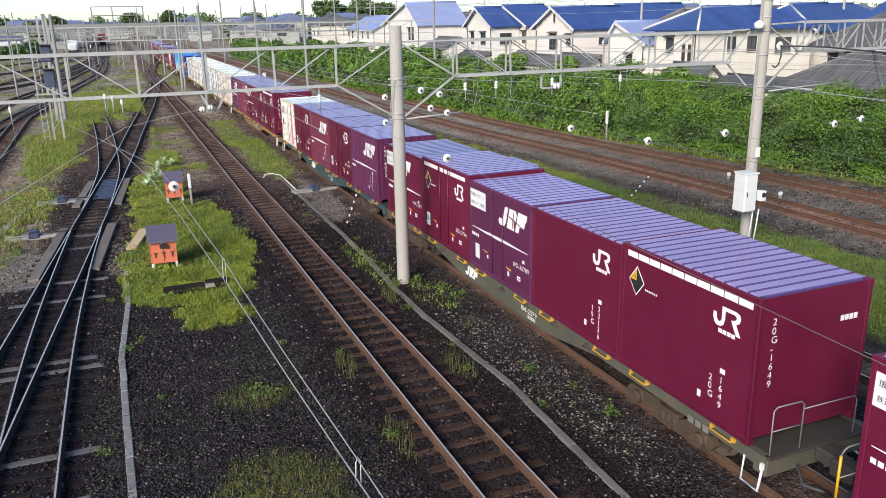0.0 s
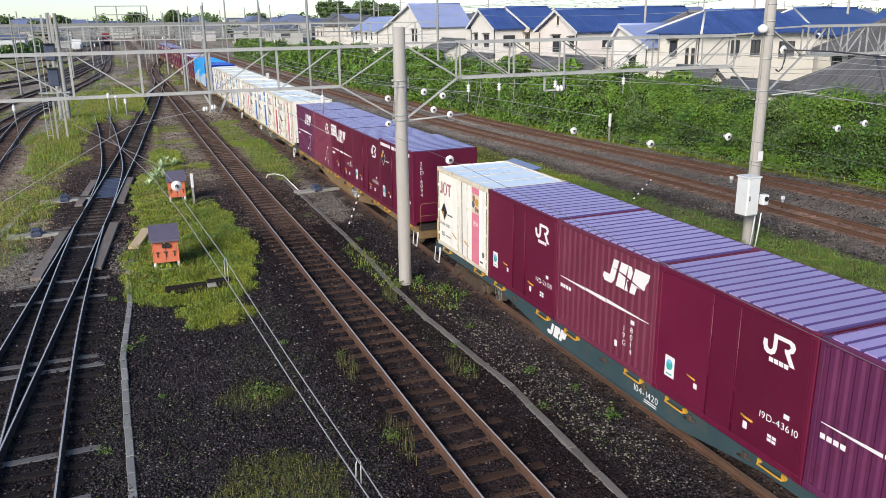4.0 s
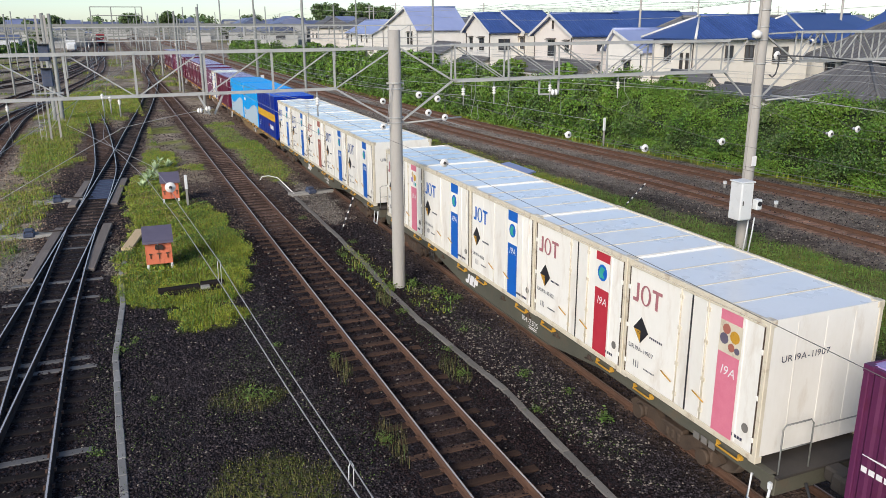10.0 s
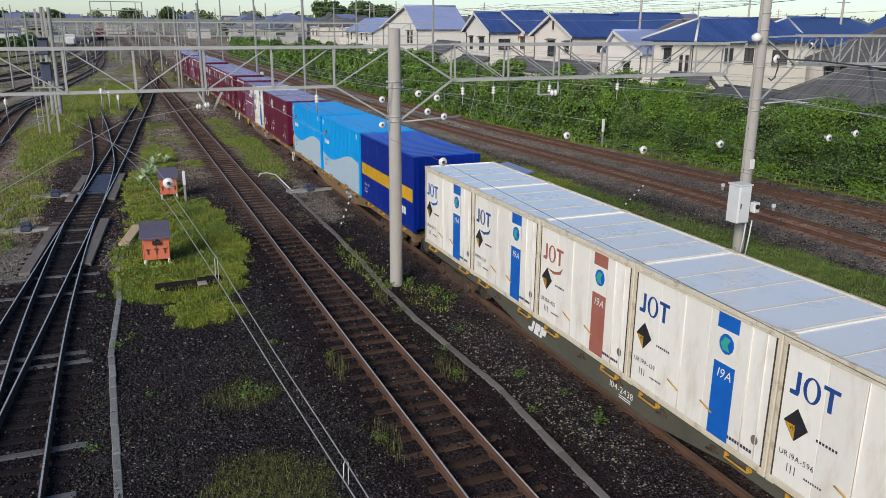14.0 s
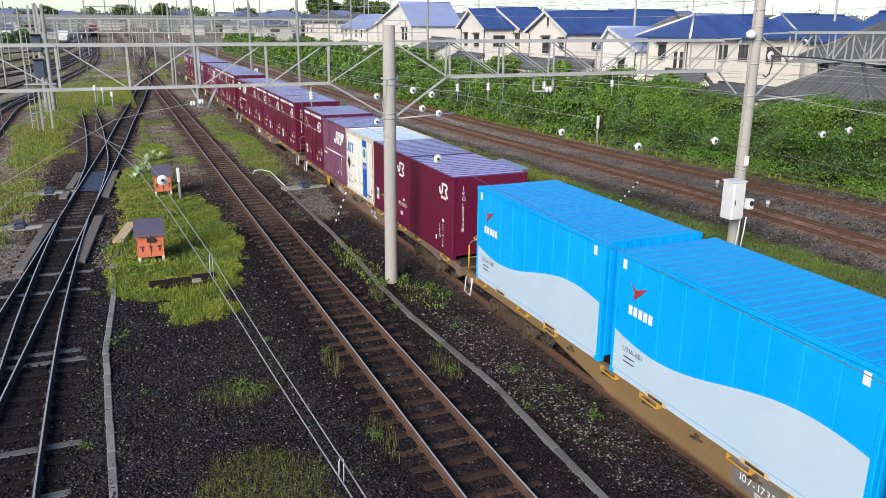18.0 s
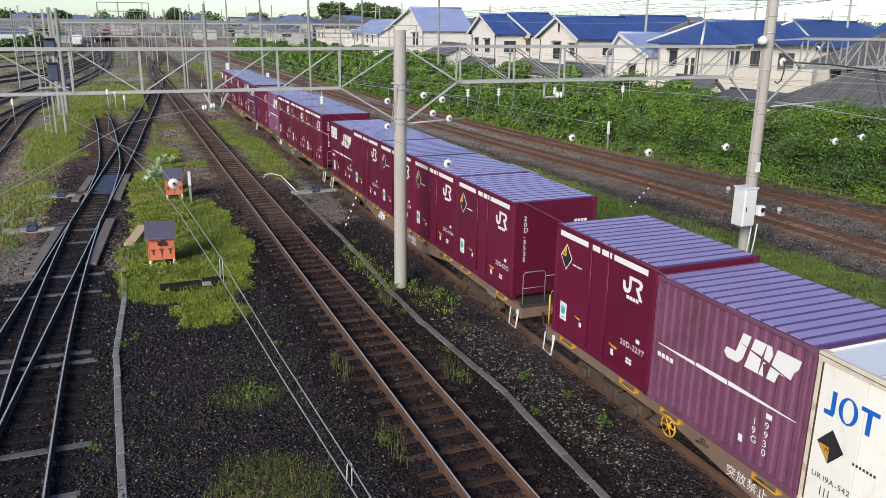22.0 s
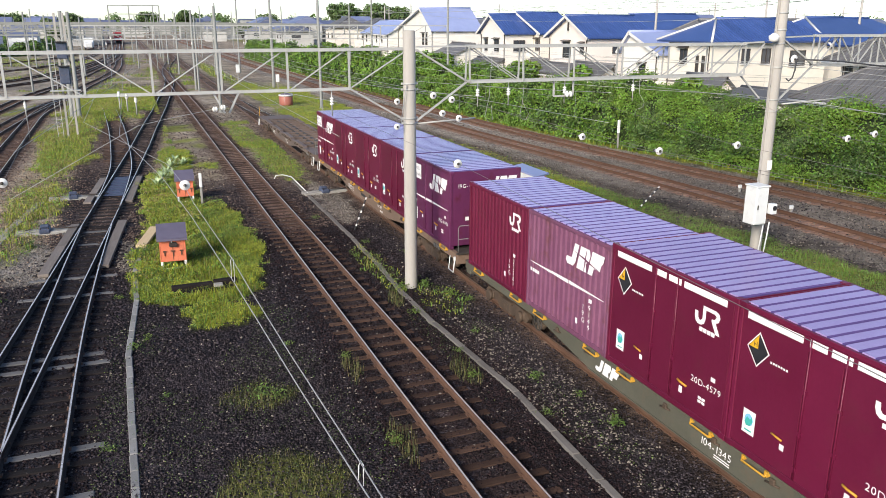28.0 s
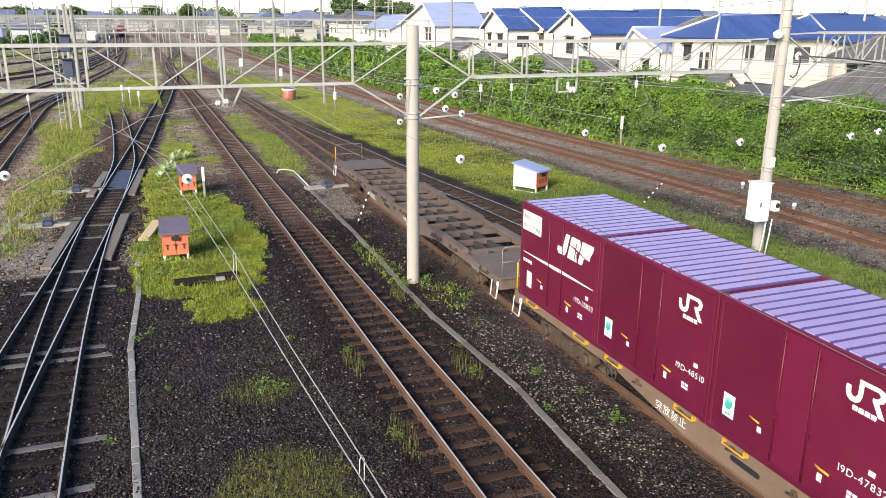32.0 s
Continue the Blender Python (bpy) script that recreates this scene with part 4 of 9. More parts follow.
GY = 22.5
concrete_pole(7.77, GY, 7.74, .20, .185)
gan = thing("gantry", pose(0, 0, 0), "grey lattice catenary gantry across the tracks, single plane", "gantry", "catenary gantries")
truss(gan, [-13.75, -11.95, -10.15, -8.35, -6.55, -4.72, -2.89, -1.08, .58, 2.35, 4.16, 5.93], GY, 7.22, 6.12, [-1] * 8 + [1] * 3)
g = Geo()
g.bar((5.93, GY, 7.22), (7.75, GY, 7.22), .05, .085)
g.bar((5.95, GY, 6.12), (7.70, GY, 7.18), .055, .03)
part("chord", g, M["steel"], gan)
g = Geo()
g.bar((5.93, GY, 6.12), (7.62, GY, 5.14), .07, .05)
part("knee_brace", g, M["steel"], gan)
for hx, drop in ((-2.5, .55), (-.28, .34), (-.10, .40), (.12, .50), (5.4, .75)):
    hanger(gan, hx, GY, 6.1, drop)
for sgn in (-1, 1):
    g = Geo()
    g.bar((2.45 + sgn * .34, GY, 6.1), (2.45 + sgn * .06, GY, 5.55), .05, .05)
    part("v_strut", g, M["steel"], gan)

g = Geo()
g.wire([(-3.1, GY - .2, 3.6), (-1.88, GY - .2, 4.26), (.12, GY - .2, 5.33), (1.1, GY - .2, 5.52), (2.04, GY - .2, 5.68), (2.45, GY - .2, 5.75)], .008, 5)
part("span_wire", g, M["wire"], gan)
for q in (2.08, 2.30):
    g = Geo()
    disc_insulator(g, (q, GY - .2, 5.685 + .17 * (q - 2.08)), "x", 2, .075, .06)
    part("insulator", g, [M["porcelain"], M["under"]], gan)
gan2 = thing("gantry", pose(0, 0, 0), "grey lattice catenary gantry between two poles, box-shaped truss", "gantry", "catenary gantries")
RX = [9.6, 11.4, 13.2, 15.0, 16.8, 18.6, 20.0]
truss(gan2, RX, GY - .1, 7.28, 6.24, [-1, -1, -1, 1, 1, 1], .35, .05)
for a, b in (((7.95, 7.2), (9.6, 6.24)), ((7.95, 7.28), (9.6, 7.28)), ((7.95, 5.12), (9.6, 6.24)), ((20.0, 7.30), (20.75, 7.34)), ((20.0, 6.26), (20.78, 7.28)), ((20.0, 6.24), (20.80, 5.40))):
    g = Geo()
    g.bar((a[0], GY - .1, a[1]), (b[0], GY - .3 if b[0] > 20.5 else GY - .1, b[1]), .06, .05)
    part("end_brace", g, M["steel"], gan2)
for hx in (9.95, 11.0, 13.0, 15.6):
    hanger(gan2, hx, GY - .1, 6.22)
g = Geo()
g.wire([(8.0, GY, 5.02), (9.9, GY - .05, 5.12)], .03, 6)
part("bracket_arm", g, M["steel"], gan2)
for bx, bz in ((8.75, 5.32), (9.29, 5.15), (8.45, 5.86), (9.05, 5.72)):
    g = Geo()
    disc_insulator(g, (bx, GY - .2, bz), "y", 2, .105, .08)
    part("insulator", g, [M["porcelain"], M["under"]], gan2)
for bx, bz in ((7.31, 5.72), (7.30, 4.98)):
    g = Geo()
    disc_insulator(g, (bx, GY - .2, bz), "y", 2, .095, .08)
    part("insulator", g, [M["porcelain"], M["under"]], gan)
g = Geo()
g.wire([(7.42, GY - .2, 4.98), (7.5, GY - .2, 5.6), (7.62, GY - .2, 6.2)], .012, 5)
part("lead_wire", g, M["wire"], gan)
for pts in (((10.37, 7.15), (10.34, 6.53), (10.30, 5.77), (10.16, 5.17), (10.28, 5.0), (10.42, 5.06), (10.38, 5.5)),
            ((11.49, 7.26), (11.50, 6.32), (11.45, 5.54), (11.37, 5.2), (11.46, 5.01), (11.58, 5.01), (11.68, 5.18), (11.47, 5.54)),
            ((15.77, 6.26), (15.80, 5.71), (16.02, 5.4), (15.98, 5.26), (15.72, 5.18), (15.69, 5.04))):
    g = Geo()
    g.wire([(x, GY - .2, z) for x, z in pts], .0065, 5)
    part("lead_wire", g, M["wire"], gan2, "pale loose wire")
g = Geo()
for q in (12.55, 13.25):
    g.bar((q, GY - .2, 6.2), (q, GY - .2, 5.72), .05, .05)
g.bar((12.55, GY - .2, 5.72), (13.25, GY - .2, 5.72), .05, .05)
part("hanger_frame", g, M["steel"], gan2)
g = Geo()
disc_insulator(g, (12.95, GY - .35, 5.78), "x", 2, .10, .12)
part("insulator", g, [M["porcelain"], M["under"]], gan2)

PX, PY = 20.95, 21.7
rp = concrete_pole(PX, PY, 10.6, .21, .17, bands=(5.4, 7.3, 7.75, 8.3, 6.5, 5.0))
g = Geo()
g.box(-.235, -.185, -.05, .05, 1.2, 9.5, .01)
for z in (1.5, 3.0, 4.5, 6.0, 7.5, 9.0):
    g.box(-.24, .0, -.05, .05, z, z + .06)
part("conduit_channel", g, M["pole"], rp)
g = Geo()
g.box(-.09, .09, -.24, -.20, 3.1, 3.45)
part("number_plate", g, M["white"], rp)
g = Geo()
disc_insulator(g, (.5, -.25, 6.95), "y", 2, .15, .1)
part("insulator", g, [M["porcelain"], M["under"]], rp)
g = Geo()
g.lathe([(.05, -.1), (.16, -.05), (.18, .1), (.05, .2)], (-.45, -.2, 7.62), "z", 12)
part("insulator", g, [M["porcelain"], M["under"]], rp)
g = Geo()
g.wire([(.55, -.3, 6.95), (.52, -.33, 6.6), (.44, -.33, 6.32), (.33, -.3, 6.22), (.24, -.25, 6.3)], .03, 6)
g.wire([(.6, -.3, 6.95), (2.5, -.4, 6.85), (5.5, -.5, 6.55), (11, -.6, 6.6)], .03, 6)
part("feeder_cable", g, M["wire_dark"], rp)
gan3 = thing("gantry", pose(0, 0, 0), "grey lattice gantry arm reaching over the main lines", "gantry", "catenary gantries")
truss(gan3, [22.6 + .95 * i for i in range(14)], PY, 7.55, 6.55, [1, -1], .3, .05)
for a, b in (((21.1, 7.5), (22.6, 7.55)), ((21.1, 7.45), (22.6, 6.55)), ((21.1, 5.3), (22.6, 6.55))):
    g = Geo()
    g.bar((a[0], PY, a[1]), (b[0], PY, b[1]), .06, .05)
    part("end_brace", g, M["steel"], gan3)
g = Geo()
g.wire([(21.2, PY - .2, 5.25), (24.6, PY - .25, 5.42)], .028, 6)
part("bracket_arm", g, M["steel"], gan3)
steel_pole(36.2, 21.7, 9.0, .15)

# cabinet on the pole
cab = thing("signal_cabinet", pose(20.22, 21.1, GROUND + .12), "white steel cabinet fixed to a concrete pole", "cabinet")
g = Geo()
g.box(-.34, .20, -.30, .26, 1.20, 2.54, .02)
part("body", g, M["cabinet"], cab)
g = Geo()
g.box(-.37, .23, -.34, .29, 2.54, 2.59, .01)
part("lid", g, M["cabinet"], cab)
g = Geo()
g.box(-.31, .17, -.322, -.30, 1.24, 2.50, .008)
dr = part("door", g, M["cabinet"], cab)
g = Geo()
g.box(-.27, -.23, -.35, -.322, 1.75, 1.92, .008)
part("handle", g, M["under"], dr)
g = Geo()
g.box(.30, .54, -.42, -.18, 1.56, 1.93, .02)
part("junction_box", g, M["cabinet"], cab)
g = Geo()
g.lathe([(.09, -.44), (.09, -.40), (.03, -.40)], (.42, 0, 1.78), "y", 12)
part("lens", g, M["black"], cab)
for x0 in (.30, .56):
    g = Geo()
    g.wire([(x0, -.1, 1.2), (x0 - .05, -.1, .6), (x0 - .15, -.1, -.2)], .025, 6)
    part("conduit", g, M["cabinet"], cab)

# mast with signal heads
ms = thing("signal_mast", pose(-4.15, 63, GROUND), "grey steel mast with ladder and two dark signal heads", "signal mast")
for x in (-.32, .32):
    g = Geo()
    g.bar((x, 0, 0), (x * .85, 0, 8.7), .14, .14)
    part("leg", g, M["pole"], ms)
for i in range(7):
    g = Geo()
    z = .8 + i * .95
    g.bar((-.3, -.06, z), (.3, -.06, z + .8), .05, .03)
    part("lacing", g, M["steel"], ms)
g = Geo()
for x in (-.95, -.6):
    g.bar((x, -.25, 0), (x, -.25, 7.0), .04, .04)
lad = part("ladder", g, M["steel"], ms)
for i in range(14):
    g = Geo()
    g.bar((-.95, -.25, .4 + i * .48), (-.6, -.25, .4 + i * .48), .03, .03)
    part("rung", g, M["steel"], lad)
for z0, z1 in ((3.6, 5.05), (5.35, 6.7)):
    g = Geo()
    g.box(-.36, .32, -.50, -.15, z0 + .25, z1, .05)
    sh = part("signal_head", g, M["machine"], ms, "dark blue-grey signal head")
    g = Geo()
    g.box(-.40, .36, -.70, -.15, z1, z1 + .08, .02)
    part("hood", g, M["black"], sh)
g = Geo()
g.box(-1.1, .9, -.5, .1, 3.35, 3.42)
part("platform", g, M["steel"], ms)

# farther gantries in a row
for k, y in enumerate((76.0, 103.0, 135.0, 168.0, 202.0, 250.0, 310.0)):
    go = thing("gantry", pose(0, 0, 0), "grey lattice catenary gantry across the whole yard", "gantry", "catenary gantries")
    left, n = ((-4.6, 15), (-34.0, 18), (-20.0, 22), (-34.0, 24))[min(k, 3)]
    xs = [left + (30.3 - left) * i / n for i in range(n + 1)]
    truss(go, xs, y, 7.62, 6.45, [-1] * 8 + [1] * 7, 0.0, .12 + .003 * k, k > 0)
    for x, top, r in ((-34, 8.0, .15), (-20, 8.4, .16), (-4.85, 8.8, .24), (-4.3, 8.75, .22), (7.7, 9.3, .18), (17.2, 11.5, .17), (30.4, 11.0, .16)):
        if k == 0 or x not in (-4.85, -4.3, -34):
            steel_pole(x, y, top, r)
    if 0 < k < 4:
        steel_pole(-10.5 + 2.2 * k, y, 8.6, .17)
    if k < 2:
        for hx in (-1.5, 5.6, 10.2, 14.0, 23.2, 26.6):
            hanger(go, hx, y, 6.4)
# tall plain portal over the far tracks
po = thing("portal_frame", pose(0, 180, 0), "tall plain steel portal frame over the far tracks", "gantry")
for x in (-2.5, 1.4, 7.3):
    g = Geo()
    g.bar((x, 0, GROUND), (x, 0, 11.1), .22, .22)
    part("leg", g, M["mast"], po)
for z in (11.1, 9.4):
    g = Geo()
    g.bar((-2.5, 0, z), (7.3, 0, z), .14, .16)
    part("beam", g, M["mast"], po)
yard_rng = random.Random(77)
for k in range(34):
    y = yard_rng.uniform(125, 390)
    steel_pole(yard_rng.uniform(-46 - .05 * y, 16), y, yard_rng.uniform(8.2, 10.5), .10)
for x, y, top in ((17.3, 103, 9.5), (7.8, 100, 8.6), (-9.8, 48, 9.0), (-10.5, 104, 9), (-16, 120, 9), (27.4, 103, 10), (-28, 96, 9), (-15, 160, 10), (2.0, 155, 9), (17, 210, 9), (27, 160, 10)):
    steel_pole(x, y, top, .14)

# overhead wires with a strain insulator just before the bridge
wires = [(-2.45, 16.8, -2.4, 0.0), (6.52, 15.7, 5.6, -.055), (11.29, 18.4, 10.3, .10), (11.74, 15.6, 10.25, .15), (14.18, 15.7, 14.2, -.03),
         (17.8, 15.6, 20.2, .02), (19.26, 16.0, 23.6, .02)]
for ix, iy, gx, drift in wires:
    w = thing("overhead_wire", pose(0, 0, 0), "thin dark overhead wire with white disc insulators above the tracks", "wire", "overhead wires")
    g = Geo()
    g.wire([(ix + drift * (iy + 3.5), -3.5, 5.0), (ix + drift * (iy - 6), 6, 4.99), (ix, iy - .1, 5.0), (ix, iy + .2, 5.0), (gx, GY, 5.45), (gx, 50, 5.15), (gx, 76, 5.8)], .0048)
    part("conductor", g, M["wire_mid"], w)
    g = Geo()
    disc_insulator(g, (ix, iy, 5.0), "y", 2, .10, .09)
    part("insulator", g, [M["porcelain"], M["under"]], w)
w = thing("overhead_wire", pose(0, 0, 0), "second thin wire hung below the first with small clips", "wire", "overhead wires")
g = Geo()
g.wire([(1.62, -3.5, 4.8), (1.27, 4.54, 4.8), (1.15, 6.6, 4.8), (.99, 9.73, 4.8), (.77, 13.47, 4.8), (.45, 17.5, 4.8), (-.4, 24, 4.85), (-.3, 50, 4.75), (0.6, 76, 5.8)], .0062)
part("conductor", g, M["wire"], w)
g = Geo()
g.wire([(1.6, -3.5, 4.95), (1.25, 4.75, 5.0), (1.14, 6.66, 5.03), (1.04, 8.5, 5.08), (.98, 9.8, 5.12), (.80, 13.2, 5.10), (.78, 15.2, 5.01), (.6, 17.5, 5.05), (-1.2, GY, 5.45), (-1.2, 50, 5.15), (-1.0, 76, 5.8)], .0055)
part("carrier", g, M["wire"], w)
g = Geo()
disc_insulator(g, (.79, 15.3, 5.01), "y", 2, .10, .09)
part("insulator", g, [M["porcelain"], M["under"]], w)
for cx, cy, z in ((1.255, 4.76, 5.0), (.985, 9.75, 5.12)):
    g = Geo()
    g.wire([(cx - .02, cy, 4.86), (cx - .015, cy, z - .03), (cx, cy, z + .012), (cx + .018, cy, z - .03), (cx + .015, cy, 4.80)], .0045, 5)
    part("dropper_clip", g, M["cabinet"], w)
# contact wire and carrier of each line
for nm, y0 in (("middle", GY), ("train", GY), ("diagonal", GY), ("siding", GY), ("near_main", 2), ("far_main", 6), ("branch", 48), ("yard_c", 98), ("yard_d", 106)):
    w = thing("overhead_line", pose(0, 0, 0), "contact wire with carrier wire and droppers over a track", "wire", "overhead lines")
    y1 = min(LINES[nm][-1][1], 240)
    ys = [y0 + (y1 - y0) * i / 60 for i in range(61)]
    g = Geo()
    g.wire([(line_x(nm, y), y, 4.75) for y in ys], .009)
    part("contact_wire", g, M["wire"], w)

    def carrier(y):
        q = ((y - GY) / 53.7) % 1.0
        return 5.75 - 0.75 * 4 * q * (1 - q)
    g = Geo()
    g.wire([(line_x(nm, y), y, carrier(y)) for y in ys], .009)
    part("carrier_wire", g, M["wire"], w)
    g = Geo()
    y = max(y0 + 2, 12)
    while y < min(y1, 80):
        g.wire([(line_x(nm, y), y, 4.75), (line_x(nm, y), y, carrier(y))], .006, 4)
        y += 6.5
    part("dropper", g, M["wire"], w, kind="stuff")
# feeders on the pole tops, along the hedge
for fx, fz in ((21.6, 6.6), (21.2, 9.2), (22.0, 5.4), (30.4, 8.6), (29.9, 9.4), (34.0, 6.2), (33.2, 5.6), (24.8, 6.5), (27.4, 6.5)):
    w = thing("feeder_wire", pose(0, 0, 0), "thin feeder wire strung from pole to pole", "wire", "feeder wires")
    g = Geo()
    ys = [4 + i * 4 for i in range(60)]
    g.wire([(fx - (fx - 22) * .3 * min(1, max(0, (y - 25) / 60)) if fx > 26 else fx - 4 * min(1, max(0, (y - 22) / 54)), y, fz - .6 * 4 * (((y - GY) / 53.7) % 1) * (1 - ((y - GY) / 53.7) % 1)) for y in ys], .010)
    part("conductor", g, M["steel"], w)

# ---- lettering: outlines of the built-in font, one mesh per character ----
def font_outlines(chars):
    obs = []
    for ch in chars:
        cu = bpy.data.curves.new("glyph", "FONT")
        cu.body, cu.size = ch, 1.0
        obs.append((ch, new("glyph", cu)))
    dg = bpy.context.evaluated_depsgraph_get()
    dg.update()
    out = {}
    for ch, ob in obs:
        me = bpy.data.meshes.new_from_object(ob.evaluated_get(dg))
        out[ch] = ([tuple(v.co[:2]) for v in me.vertices], [tuple(p.vertices) for p in me.polygons])
        bpy.data.meshes.remove(me)
        bpy.data.objects.remove(ob)
    return out


GLYPHS = font_outlines("0123456789ABCDGURV-HW\u74b0\u5883\u306b\u3084\u3055\u3057\u3044\u9244\u9053\u30b3\u30f3\u30c6\u30ca\u8f38\u9001\u7a81\u653e\u7981\u6b62")


def write(g, text, place, size, bold=1.0, down=False):
    """Letters laid by place(a, b), where a runs along the line and b up it."""
    a = b = 0.0
    for ch in text:
        vs, fs = GLYPHS[ch]
        w = max((x for x, y in vs), default=0.3)
        k = len(g.v)
        g.v += [place((a + x * bold) * size, (b + y) * size) for x, y in vs]
        for f in fs:
            g.face(tuple(k + i for i in f))
        if down:
            b -= 0.92
        else:
            a += w * bold + 0.1


# ---- containers ----
# local axes: x across (the side towards -x is the one with the marks), y along the train, z up from the deck
HALF_W = 1.225


def side_poly(g, poly, y_left, z0, k=1.0, proud=0.006, thick=0.005):
    """A flat mark on the marked side; poly runs to the reader's right and up from (y_left, z0)."""
    g.prism([(y_left - a * k, z0 + b * k) for a, b in poly], "x", -HALF_W - proud, -HALF_W - proud + thick)


def rect(a, b, w, h):
    return [(a, b), (a + w, b), (a + w, b + h), (a, b + h)]


MARK_A = [[(.20, .36), (.275, .36), (.275, .13), (.245, .04), (.18, 0), (.09, 0), (.03, .04), (0, .13), (0, .22), (.075, .22), (.085, .12), (.12, .08), (.165, .08), (.20, .13)],
          [(.275, .36), (.52, .36), (.60, .33), (.63, .26), (.60, .18), (.53, .145), (.65, -.05), (.555, -.05), (.43, .15), (.43, .19), (.50, .20), (.545, .255), (.50, .295), (.275, .295)]]
MARK_B = [[(.02, .08), (.10, 0), (.34, 0), (.44, .10), (.58, .55), (.40, .55), (.28, .18), (.06, .18)],
          [(.50, 0), (.66, .55), (1.02, .55), (1.06, .42), (1.00, .26), (.88, .20), (.92, 0)],
          [(.98, 0), (1.14, .55), (1.62, .55), (1.58, .40), (1.50, .31), (1.46, .18), (1.22, .18), (1.16, 0)]]
MARK_STAR = [(.93, .60), (.885, .30), (1.52, .16), (.89, .25), (.80, -.04), (.84, .27), (.36, .37), (.845, .315)]
MARK_C = [[(0, .0), (.16, .0), (.185, .06), (.185, .40), (.11, .40), (.11, .08), (.0, .07)],
          [(.61, .40), (.91, .40), (.91, .335), (.795, .335), (.795, 0), (.72, 0), (.72, .335), (.61, .335)]]
RING = [(.41 + .165 * math.cos(a * math.pi / 10), .2 + .215 * math.sin(a * math.pi / 10)) for a in range(20)]
RING_IN = [(.41 + .095 * math.cos(a * math.pi / 10), .2 + .185 * math.sin(a * math.pi / 10)) for a in range(20)]


def ring_mark(g, y_left, z0, k, proud=0.006):
    n0 = len(g.v)
    for w in (RING, RING_IN):
        for a, b in w:
            g.v.append((-HALF_W - proud, y_left - a * k, z0 + b * k))
    n = len(RING)
    for i in range(n):
        j = (i + 1) % n
        g.face((n0 + i, n0 + j, n0 + n + j, n0 + n + i))


def small_bars(g, y_left, z0, n, w, h, gap):
    for i in range(n):
        side_poly(g, rect(i * (w + gap), 0, w, h), y_left, z0)


SHELLS = {}


